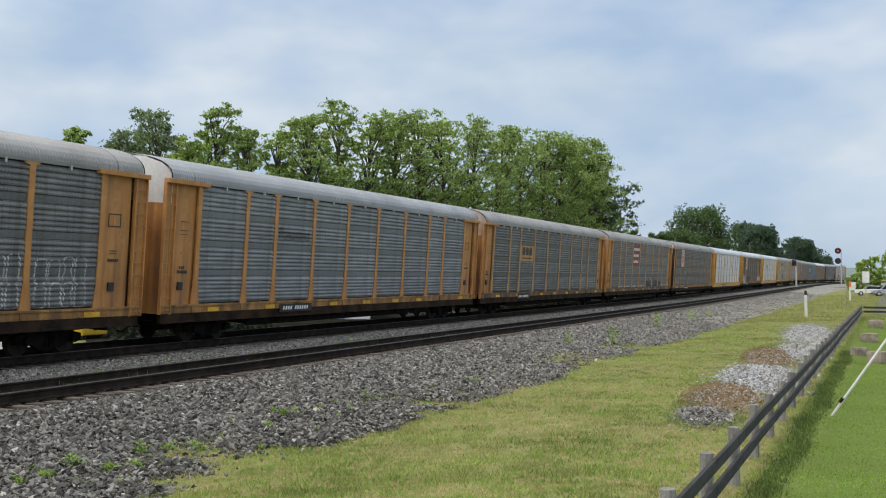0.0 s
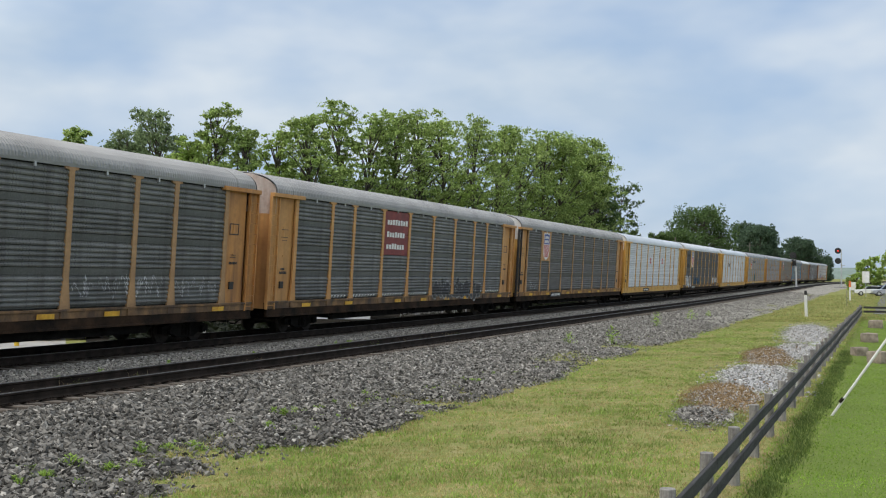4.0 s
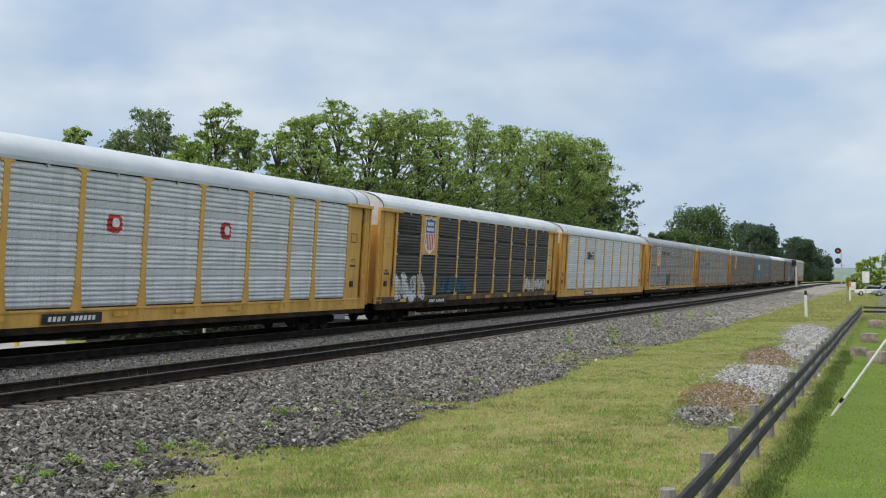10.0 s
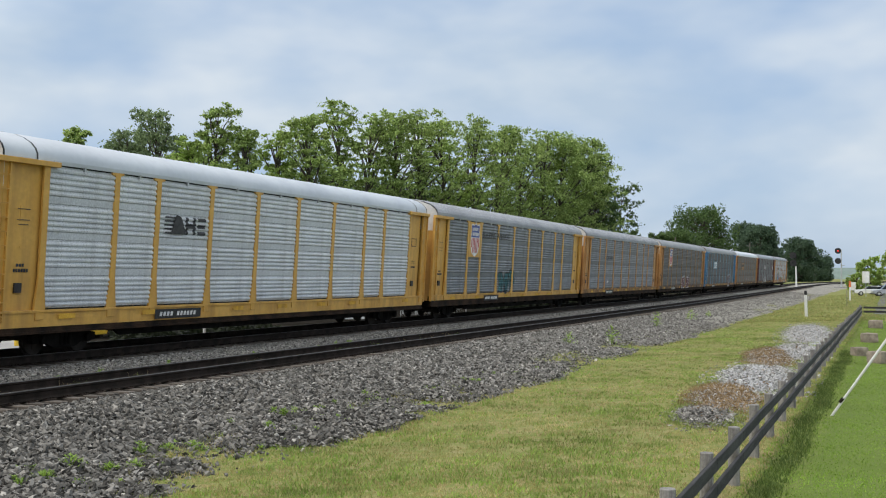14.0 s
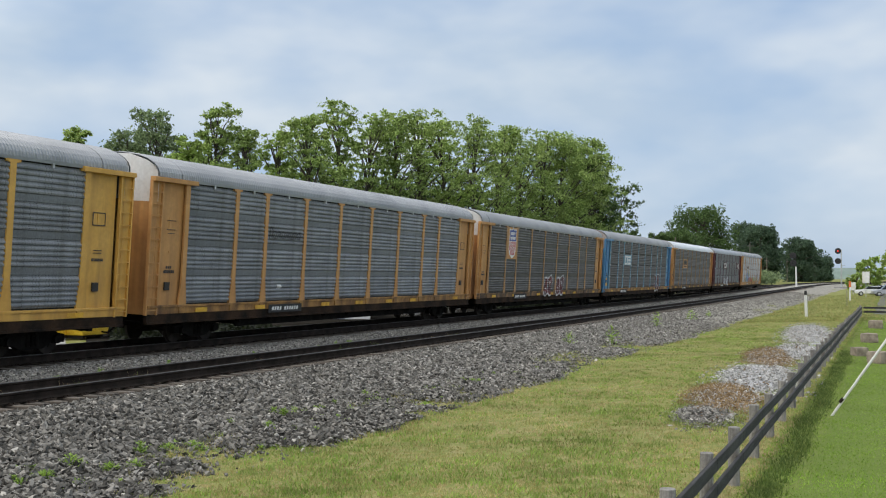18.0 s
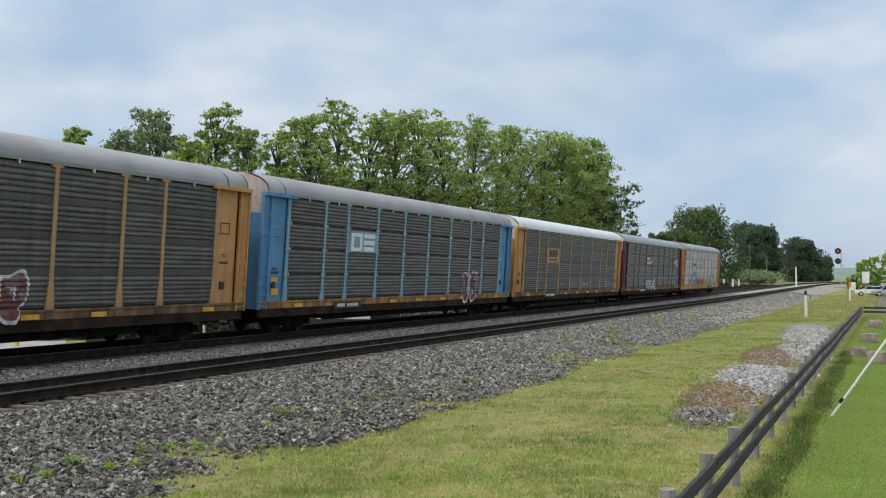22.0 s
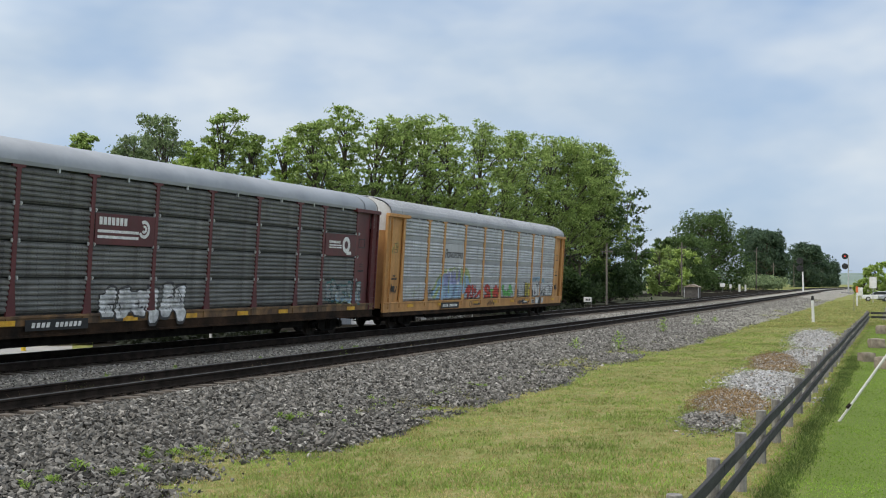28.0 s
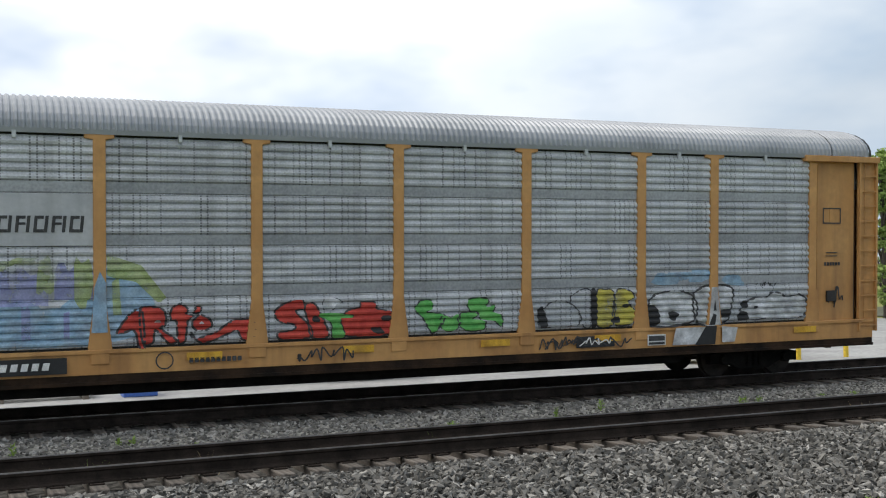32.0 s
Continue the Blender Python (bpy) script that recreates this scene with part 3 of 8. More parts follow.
def build_bed():
    xs = np.unique(np.concatenate([np.arange(-500, -30, 30), np.arange(-30, 80, 0.7), np.arange(80, 200, 3), np.arange(200, 1400, 10)]))
    ys = [9.2, 9.6, 10.0, 10.5, 11.0, 11.6, 12.4, 13.2, 14.2, 15.2, 16.0, 17.0, 18.0, 18.9, 19.4, 19.8, 20.3, 20.7, 21.2, 22.3, 23.4, 24.2, 25.6, 27.0]
    verts = [(float(x), y + bend(x), bed_z(float(x), y + bend(x))) for x in xs for y in ys]
    n = len(ys)
    faces = [(i * n + j, (i + 1) * n + j, (i + 1) * n + j + 1, i * n + j + 1) for i in range(len(xs) - 1) for j in range(n - 1)]
    me = mesh_from("ballast_bed", verts, faces, M["ballast_bed"])
    me.polygons.foreach_set("use_smooth", [True] * len(me.polygons))
    return tagged(new("ballast_bed", me), "grey crushed-stone trackbed under two railway tracks", "trackbed", kind="structure")


build_bed()

rng = np.random.default_rng(11)


def field(x, y, s, seed):
    """Smooth noise at many places."""
    f = noise.noise
    return np.array([f((a, b, seed)) for a, b in zip((x * s).tolist(), (y * s).tolist())])


def soft(v):
    v = np.clip(v, 0.0, 1.0)
    return v * v * (3 - 2 * v)


def swing(x):
    return np.where(x < 520, -4.3e-4 * np.maximum(0.0, x - 310.0) ** 2, -18.963 - 0.1806 * (x - 520))


def ground_heights(x, y):
    """ground_z at many places."""
    w = field(x, y, 0.11, 3.1) * 0.07 + field(x, y, 0.5, 7.7) * 0.02
    return np.interp(y - swing(x) * soft((y + 5) / 12), PY, PZ) + 0.62 * soft((x - 70) / 260.0) + w * np.where(np.abs(y) < 40, 1, 0.5)


def bed_heights(x, y):
    """bed_z at many places."""
    yy = y - swing(x)
    edge = soft((12.8 - yy) / 1.6)
    wob = np.zeros(len(x))
    k = edge > 0
    wob[k] = (field(x[k] * 0.22, yy[k] * 0.2, 1.0, 5.0) * 1.5 + field(x[k], yy[k], 0.9, 6.0) * 0.9 + field(x[k], yy[k], 2.6, 9.0) * 0.35) * edge[k]
    return np.interp(yy + wob, [p[0] for p in BED], [p[1] for p in BED]) + 0.62 * soft((x - 70) / 260.0) + field(x, y, 0.9, 1.0) * 0.03


OCTA = np.array([(1, 0, 0), (-1, 0, 0), (0, 1, 0), (0, -1, 0), (0, 0, 1), (0, 0, -1)], float) * 0.5
OCTA_F = np.array([(0, 2, 4), (2, 1, 4), (1, 3, 4), (3, 0, 4), (2, 0, 5), (1, 2, 5), (3, 1, 5), (0, 3, 5)])


def scatter_mesh(name, pos, size, mats, squash=0.7, mat_index=None):
    """Sharp-edged broken stones of eight facets, turned every way, one joined mesh. pos: n x 3; size: n."""
    n = len(pos)
    v = np.repeat(OCTA[None], n, 0) * rng.uniform(0.7, 1.25, (n, 6, 1)) + rng.uniform(-0.22, 0.22, (n, 6, 3))
    v *= size[:, None, None] * np.stack([rng.uniform(1.0, 1.6, n), rng.uniform(0.7, 1.15, n), np.full(n, squash) * rng.uniform(0.7, 1.2, n)], 1)[:, None, :]
    for axes, spread in (((1, 2), 0.8), ((0, 2), 0.8), ((0, 1), np.pi)):
        t = rng.uniform(-spread, spread, n)[:, None]
        c, d = v[..., axes[0]].copy(), v[..., axes[1]].copy()
        v[..., axes[0]], v[..., axes[1]] = c * np.cos(t) - d * np.sin(t), c * np.sin(t) + d * np.cos(t)
    v += pos[:, None, :]
    f = (OCTA_F[None] + (np.arange(n) * 6)[:, None, None]).reshape(-1, 3)
    return poly_mesh(name, v.reshape(-1, 3), f, mats, None if mat_index is None else np.repeat(mat_index, 8))


def poly_mesh(name, v, f, mats, mat_index=None, smooth=False):
    """Mesh data from arrays of corners and faces that all have the same number of corners."""
    me = bpy.data.meshes.new(name)
    k = f.shape[1]
    me.vertices.add(len(v))
    me.vertices.foreach_set("co", np.ascontiguousarray(v, dtype=np.float32).ravel())
    me.loops.add(f.size)
    me.loops.foreach_set("vertex_index", np.ascontiguousarray(f, dtype=np.int32).ravel())
    me.polygons.add(len(f))
    me.polygons.foreach_set("loop_start", np.arange(0, f.size, k, dtype=np.int32))
    for m in mats if isinstance(mats, (list, tuple)) else [mats]:
        me.materials.append(m)
    if mat_index is not None:
        me.polygons.foreach_set("material_index", np.ascontiguousarray(mat_index, dtype=np.int32))
    me.polygons.foreach_set("use_smooth", np.full(len(f), smooth, dtype=bool))
    me.update(calc_edges=True)
    me.validate()
    return me


def stone_material():
    m = bpy.data.materials.new("crushed_stone")
    m.use_nodes = True
    nt = m.node_tree
    p = nt.nodes["Principled BSDF"]
    p.inputs["Roughness"].default_value = 0.9
    p.inputs["Specular IOR Level"].default_value = 0.2
    geo = nt.nodes.new("ShaderNodeNewGeometry")
    r = nt.nodes.new("ShaderNodeValToRGB")
    e = r.color_ramp.elements
    e[0].color, e[1].color = (0.05, 0.0475, 0.0425, 1), (0.48, 0.455, 0.41, 1)
    k = e.new(0.7)
    k.color = (0.185, 0.175, 0.157, 1)
    k = e.new(0.96)
    k.color = (0.30, 0.283, 0.255, 1)
    nt.links.new(geo.outputs["Random Per Island"], r.inputs["Fac"])
    nt.links.new(r.outputs["Color"], p.inputs["Base Color"])
    return m


M["stone_chips"] = stone_material()
M["stone_pale"] = stone_material()
M["stone_pale"].name = "pale_crushed_stone"
for _n in M["stone_pale"].node_tree.nodes:
    if _n.type == "VALTORGB":
        for _e, _c in zip(_n.color_ramp.elements, (0.13, 0.26, 0.36, 0.52)):
            _e.color = (_c, _c * 0.955, _c * 0.87, 1)


def build_stones():
    """Loose stones on the bed, thick near the camera and thinner farther off."""
    def area(n, x0, x1, y0, y1, power=1.0):
        x = x0 + (x1 - x0) * rng.uniform(0, 1, n) ** power
        y = rng.uniform(y0, y1, n)
        return x, y
    sets = [area(10000, 70, 190, 9.4, 15.4, 1.6), area(84000, -6, 34, 9.4, 15.45), area(28000, 34, 75, 9.4, 15.45, 1.4), area(26000, -14, 60, 18.4, 20.9, 1.2), area(9000, 60, 160, 18.4, 20.9, 1.4), area(4000, -14, 40, 23.6, 25.6)]
    x = np.concatenate([s[0] for s in sets])
    y = np.concatenate([s[1] for s in sets])
    bed, soil = bed_heights(x, y), ground_heights(x, y)
    z, over = np.maximum(bed, soil - 0.02), bed - soil
    keep = (over > -0.02) | (rng.uniform(0, 1, len(x)) < np.clip(0.5 + over * 3, 0.03, 0.5))
    x, y, z = x[keep], y[keep], z[keep]
    size = np.where(y < 18, rng.uniform(0.065, 0.13, len(x)), rng.uniform(0.05, 0.10, len(x)))
    size *= np.where((y < 11.4) & (rng.uniform(0, 1, len(x)) < 0.55), 0.6, 1.0)
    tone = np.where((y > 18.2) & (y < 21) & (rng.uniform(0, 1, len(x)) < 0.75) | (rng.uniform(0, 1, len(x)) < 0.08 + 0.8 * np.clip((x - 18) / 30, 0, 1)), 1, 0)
    # stones spilt over the ends of the near ties
    xe, ye = rng.uniform(-14, 70, 7000), 15.58 + np.abs(rng.normal(0, 0.10, 7000))
    x, y, z = np.concatenate([x, xe]), np.concatenate([y, ye]), np.concatenate([z, -0.31 + np.array([rise(a) for a in xe])])
    size, tone = np.concatenate([size, rng.uniform(0.04, 0.09, 7000)]), np.concatenate([tone, np.zeros(7000, int)])
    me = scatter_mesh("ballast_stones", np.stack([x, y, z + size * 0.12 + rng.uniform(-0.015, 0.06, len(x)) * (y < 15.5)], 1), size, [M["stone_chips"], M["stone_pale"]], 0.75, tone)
    tagged(new("ballast_stones", me), "loose angular grey ballast stones", "ballast", kind="stuff")


build_stones()


# ---- tracks ----
RAIL_TALL = 1.22
RAIL_OUTLINE = [(-0.076, 0.0), (0.076, 0.0), (0.076, 0.012), (0.02, 0.03), (0.009, 0.05), (0.009, 0.125), (0.036, 0.142), (0.036, 0.172), (0.028, 0.183),
                (-0.028, 0.183), (-0.036, 0.172), (-0.036, 0.142), (-0.009, 0.125), (-0.009, 0.05), (-0.02, 0.03), (-0.076, 0.012)]
RAIL_OUTLINE = [(a, b * RAIL_TALL) for a, b in RAIL_OUTLINE]


def rail_mesh(yc, z_head):
    xs = [-500, -300, -100, 0, 60, 110, 160, 210, 260, 310] + list(range(330, 1300, 20))
    n = len(RAIL_OUTLINE)
    verts, faces, idx = [], [], []
    for x in xs:
        verts += [(x, yc + bend(x) + p[0], z_head - 0.223 + rise(x) + p[1]) for p in RAIL_OUTLINE]
    for i in range(len(xs) - 1):
        for j in range(n):
            k = (j + 1) % n
            faces.append((i * n + j, (i + 1) * n + j, (i + 1) * n + k, i * n + k))
            idx.append(1 if j in (7, 8, 9) else 0)
    me = mesh_from("rail", verts, faces, [M["rail_side"], M["rail_head"]])
    me.polygons.foreach_set("material_index", idx)
    return me


def build_track(name, yc, z_near, z_far, label, x0, count):
    track = thing(name, (0, 0, 0), label, "railway track", kind="structure")
    put("rail", rail_mesh(yc - 0.7525, z_near), track, label="rust-brown steel rail with a polished head")
    put("rail", rail_mesh(yc + 0.7525, z_far), track, label="rust-brown steel rail with a polished head")
    lean = math.atan2(z_far - z_near, 1.505)
    bm = bmesh.new()
    box_into(bm, -0.115, 0.115, -1.3, 1.3, -0.18, 0)
    tie = done(bm, "tie", M["tie"], 0.012)
    bm = bmesh.new()
    box_into(bm, -0.1, 0.1, -0.18, 0.18, 0, 0.018)
    for sx, sy in ((-0.06, -0.1), (0.06, 0.1), (0.06, -0.1), (-0.06, 0.1)):
        box_into(bm, sx - 0.016, sx + 0.016, sy - 0.02, sy + 0.02, 0.018, 0.045)
    plate = done(bm, "tie_plate", M["rail_side"])
    for i in range(count):
        x = x0 + 0.52 * i
        z = (z_near + z_far) / 2 - 0.241 + rise(x) + random.uniform(-0.012, 0.006)
        ob = put("tie", tie, track, (x + random.uniform(-0.03, 0.03), yc + random.uniform(-0.05, 0.05), z))
        ob.rotation_euler = (lean, 0, random.uniform(-0.015, 0.015))
        if x < 62:
            for s in (-1, 1):
                p = put("tie_plate", plate, track, (x, yc + 0.7525 * s, (z_near if s < 0 else z_far) - 0.241 + rise(x)))
    verts, faces = [], []
    for i in range(240):
        x = x0 + 0.52 * (count + i)
        for dx, dy in ((-0.115, -1.3), (0.115, -1.3), (0.115, 1.3), (-0.115, 1.3)):
            for dz in (-0.18, 0):
                verts.append((x + dx, yc + dy + bend(x), (z_near + z_far) / 2 - 0.241 + rise(x) + dz))
        b = i * 8
        faces += [(b + 1, b + 3, b + 5, b + 7), (b, b + 2, b + 3, b + 1), (b + 2, b + 4, b + 5, b + 3), (b + 4, b + 6, b + 7, b + 5), (b + 6, b, b + 1, b + 7)]
    tagged(put("distant_ties", mesh_from("distant_ties", verts, faces, M["tie"]), track), kind="stuff")
    # rail anchors: small clips under the rail beside the ties
    bm = bmesh.new()
    for i in range(0, 120):
        x = x0 + 0.52 * i + 0.15
        if i % 3 == 0:
            continue
        for s in (-1, 1):
            box_into(bm, x - 0.012, x + 0.012, yc + 0.7525 * s - 0.1, yc + 0.7525 * s + 0.09, (z_near if s < 0 else z_far) - 0.241 + rise(x), (z_near if s < 0 else z_far) - 0.2 + rise(x))
    tagged(part("rail_anchors", bm, M["rail_side"], track, "small steel rail anchors"), kind="stuff")
    return track


build_track("track_near", TRACK_A, 0.0, 0.0, "empty near railway track with rusty rails on timber ties", -14.0, 290)
build_track("track_far", TRACK_B, RAIL_B[0], RAIL_B[1], "far railway track on which the freight train runs", -14.0, 290)


# ---- the train of autorack wagons ----
CAR_PITCH, SPEED, HEAD_X = 28.6, 12.727, 28.35   # coupling length, metres a second, where the second wagon's front end stands at the start
CAR_L = 27.4
POSTS = [1.70, 4.57, 6.52, 9.37, 12.23, 15.10, 17.97, 20.81, 22.75, 25.58]
TIERS = {False: [1.33, 2.20, 3.15, 4.10, 5.115], True: [1.33, 2.27, 3.22, 4.17, 5.115]}   # feet of the four sheets, plain and with open seams
SIDE = 1.50                                       # half width over the posts

ROOF = [(1.50, 5.22), (1.49, 5.36), (1.42, 5.50), (1.26, 5.645), (1.02, 5.765), (0.70, 5.86), (0.35, 5.912), (0.0, 5.93)]
ROOF = ROOF + [(-a, b) for a, b in ROOF[-2::-1]]
CACHE = {}


def cached(key, build):
    if key not in CACHE:
        CACHE[key] = build()
    return CACHE[key]


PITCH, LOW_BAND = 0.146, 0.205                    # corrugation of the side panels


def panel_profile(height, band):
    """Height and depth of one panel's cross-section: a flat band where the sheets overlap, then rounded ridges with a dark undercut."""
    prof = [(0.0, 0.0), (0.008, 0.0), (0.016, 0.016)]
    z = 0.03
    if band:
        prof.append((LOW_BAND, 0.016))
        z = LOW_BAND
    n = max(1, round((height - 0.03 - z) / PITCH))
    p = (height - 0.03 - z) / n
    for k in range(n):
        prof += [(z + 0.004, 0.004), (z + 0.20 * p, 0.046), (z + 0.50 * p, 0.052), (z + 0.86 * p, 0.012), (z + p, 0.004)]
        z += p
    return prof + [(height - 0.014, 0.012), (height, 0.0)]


def wave_sheet(width, height, mats, band, ribs=True):
    """One side panel, its back at y = 0 and its ridges towards -y. mats: ridges, flat band."""
    prof = panel_profile(height, band) if ribs else [(0.0, 0.0), (0.01, 0.03), (height - 0.01, 0.03), (height, 0.0)]
    verts, faces, idx = [], [], []
    for zz, d in prof:
        verts += [(-width / 2, -d, zz), (width / 2, -d, zz)]
    for i in range(len(prof) - 1):
        faces.append((2 * i, 2 * i + 1, 2 * i + 3, 2 * i + 2))
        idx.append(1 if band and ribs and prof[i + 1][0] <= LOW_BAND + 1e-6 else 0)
    n = len(verts)
    verts += [(-width / 2, 0.02, 0), (width / 2, 0.02, 0), (width / 2, 0.02, height), (-width / 2, 0.02, height)]
    faces += [(n + 1, n, n + 3, n + 2)]
    me = mesh_from("side_panel", verts, faces, mats)
    me.polygons.foreach_set("material_index", idx + [0])
    return me


def side_levels(seams, gap):
    """Heights and depths of the whole side, tier upon tier."""
    out = [(0.80, 0.085), (1.285, 0.085)]
    tiers = TIERS[seams]
    for k in range(4):
        out += [(tiers[k] + gap / 2 + z, d) for z, d in panel_profile(tiers[k + 1] - tiers[k] - gap, not seams and k > 0)]
    return sorted(out)


SIDE_NOW = []                                     # the side of the wagon that is being painted


def painted(name, polys, lift, mat, parent, label="", split=False):
    """Paint that follows the ridges of the side: each outline of (x, z) is cut into strips between the folds of the sheet."""
    zs = [p[0] for p in SIDE_NOW]
    ds = [p[1] for p in SIDE_NOW]
    made = None
    groups = [[p] for p in polys] if split else [polys]
    for group in groups:
        verts, faces = [], []
        for pts in group:
            lo, hi = min(p[1] for p in pts), max(p[1] for p in pts)
            cuts = sorted({lo, hi} | {z for z in zs if lo < z < hi})
            fine = []
            for a, b in zip(cuts, cuts[1:]):
                k = max(1, int((b - a) / 0.022))
                fine += [(a + (b - a) * i / k, a + (b - a) * (i + 1) / k) for i in range(k)]
            n = len(pts)

            def cross(zq):
                xs = []
                for i in range(n):
                    p, q = pts[i], pts[(i + 1) % n]
                    if (p[1] > zq) != (q[1] > zq):
                        xs.append(p[0] + (q[0] - p[0]) * (zq - p[1]) / (q[1] - p[1]))
                return sorted(xs)

            def corner(xq, zq, yq):
                key = (round(xq, 3), round(zq, 4))
                if key not in index:
                    index[key] = len(verts)
                    verts.append((xq, yq, zq))
                return index[key]
            index = {}
            for a, b in fine:
                xm = cross((a + b) / 2)
                xa, xb = cross(a + 1e-6), cross(b - 1e-6)
                if len(xa) != len(xm):
                    xa = xm
                if len(xb) != len(xm):
                    xb = xm
                ya, yb = -1.442 - float(np.interp(a, zs, ds)) - lift, -1.442 - float(np.interp(b, zs, ds)) - lift
                for k in range(0, len(xm) - 1, 2):
                    f = (corner(xa[k], a, ya), corner(xa[k + 1], a, ya), corner(xb[k + 1], b, yb), corner(xb[k], b, yb))
                    if len(set(f)) == 4:
                        faces.append(f)
        made = put(name, mesh_from(name, verts, faces, mat), parent, label=label)
        if len(group) > 1:
            tagged(made, label, kind="stuff")
    return made


def post_mesh(mat, slim):
    w = 0.08 if slim else 0.11
    foot = 0.17 if slim else 0.21
    pts = [(-foot, 1.27), (foot, 1.27), (foot * 0.95, 1.42), (w, 2.1), (w, 5.06), (w + 0.15, 5.085), (w + 0.15, 5.17), (-w - 0.15, 5.17), (-w - 0.15, 5.085), (-w, 5.06), (-w, 2.1), (-foot * 0.95, 1.42)]
    bm = bmesh.new()
    prism_into(bm, pts, "y", -0.075, 0.0)
    return done(bm, "side_post", mat, 0.008)


def roof_mesh(x0, x1, mat, ribbed):
    step = 0.03 if ribbed else 0.3
    depth = 0.03 if ribbed else 0.004
    n = max(2, int((x1 - x0) / step))
    verts, faces = [], []
    k = len(ROOF)
    for i in range(n + 1):
        x = x0 + (x1 - x0) * i / n
        d = depth if (i // 2) % 2 else 0.0
        verts += [(x, y * (1 + d / 1.6), z + d * (z - 5.0)) for y, z in ROOF]
    for i in range(n):
        for j in range(k - 1):
            faces.append((i * k + j, (i + 1) * k + j, (i + 1) * k + j + 1, i * k + j + 1))
    # underside closes the roof
    b = len(verts)
    verts += [(x0, -1.5, 5.22), (x1, -1.5, 5.22), (x1, 1.5, 5.22), (x0, 1.5, 5.22)]
    faces.append((b, b + 3, b + 2, b + 1))
    me = mesh_from("roof", verts, faces, mat)
    me.polygons.foreach_set("use_smooth", [not ribbed] * (len(faces) - 1) + [False])
    return me


def half_width(z):
    if z <= 5.22:
        return 1.46
    ys = [p[0] for p in ROOF[:8]][::-1]
    zs = [p[1] for p in ROOF[:8]][::-1]
    return max(0.25, float(np.interp(-z, [-v for v in zs], ys)) - 0.04)


def end_door_mesh(z0, z1, mat):
    """A bowed end door, bulging towards -x."""
    zs = np.linspace(z0, z1, 9 if z1 > 5.22 else 3)
    m = 13
    verts, faces = [], []
    for z in zs:
        h = half_width(float(z))
        for j in range(m):
            u = -1 + 2 * j / (m - 1)
            verts.append((0.36 - 0.42 * math.sqrt(max(0.0, 1 - (0.93 * u * h / 1.46) ** 2)), u * h, float(z)))
    for i in range(len(zs) - 1):
        for j in range(m - 1):
            faces.append((i * m + j, i * m + j + 1, (i + 1) * m + j + 1, (i + 1) * m + j))
    me = mesh_from("end_door", verts, faces, mat)
    me.polygons.foreach_set("use_smooth", [True] * len(me.polygons))
    return me


def ladder_mesh(mat):
    bm = bmesh.new()
    box_into(bm, -0.06, -0.01, -0.07, 0.0, 1.0, 5.07)
    box_into(bm, 0.46, 0.51, -0.07, 0.0, 1.0, 5.07)
    z = 1.15
    while z < 5.0:
        box_into(bm, -0.01, 0.46, -0.085, -0.055, z - 0.014, z + 0.014)
        z += 0.36
    return done(bm, "ladder", mat)


def sideframe_mesh():
    pts = [(-1.25, 0.34), (-1.25, 0.56), (-0.95, 0.62), (-0.5, 0.80), (0.5, 0.80), (0.95, 0.62), (1.25, 0.56), (1.25, 0.34), (0.75, 0.36), (0.42, 0.20), (-0.42, 0.20), (-0.75, 0.36)]
    bm = bmesh.new()
    prism_into(bm, pts, "y", -0.09, 0.09)
    for sx in (-0.16, 0.0, 0.16):
        cyl_into(bm, (sx, -0.1, 0.28), (sx, -0.1, 0.6), 0.06, n=8)
    for sx in (-0.89, 0.89):
        cyl_into(bm, (sx, -0.2, 0.44), (sx, 0.0, 0.44), 0.12, n=10)
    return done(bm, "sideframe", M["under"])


def wheelset_mesh():
    bm = bmesh.new()
    cyl_into(bm, (0, -1.0, 0), (0, 1.0, 0), 0.075, n=10)
    for s in (-1, 1):
        cyl_into(bm, (0, s * 0.70, 0), (0, s * 0.735, 0), 0.45, n=22)
        cyl_into(bm, (0, s * 0.735, 0), (0, s * 0.82, 0), 0.42, 0.41, n=22)
        for k in range(5):
            a = 2 * math.pi * k / 5
            cyl_into(bm, (0.22 * math.cos(a), s * 0.82, 0.22 * math.sin(a)), (0.22 * math.cos(a), s * 0.835, 0.22 * math.sin(a)), 0.05, n=6)
    return done(bm, "wheelset", M["wheel"])


WHEELSETS = []


def truck(parent, x):
    bm = bmesh.new()
    box_into(bm, -0.2, 0.2, -1.05, 1.05, 0.48, 0.72)
    cyl_into(bm, (0, 0, 0.7), (0, 0, 0.84), 0.2, n=10)
    t = put("truck", cached("bolster", lambda: done(bm, "truck", M["under"])), parent, (x, 0, 0), "grimy two-axle truck, coloured near black for shade")
    for s in (-1, 1):
        put("sideframe", cached("sideframe", sideframe_mesh), t, (0, s * 1.0, 0), turn=0.0 if s < 0 else math.pi)
    for dx in (-0.89, 0.89):
        WHEELSETS.append(put("wheelset", cached("wheelset", wheelset_mesh), t, (dx, 0, 0.42)))
    bm = bmesh.new()
    for dx in (-0.42, 0.42):
        box_into(bm, dx - 0.05, dx + 0.05, -0.95, 0.95, 0.3, 0.44)
    put("brake_beam", cached("brake", lambda: done(bm, "brake_beam", M["under"])), t)
    return t


def flat(name, polys, y, mat, parent, label="", thick=0.006, split=False):
    """Thin plates and marks on the camera's side of a wagon: lists of (x, z)."""
    if split:
        for pts in polys:
            flat(name, [pts], y, mat, parent, label, thick)
        return None
    bm = bmesh.new()
    for pts in polys:
        prism_into(bm, pts, "y", y - thick, y)
    return part(name, bm, mat, parent, label)


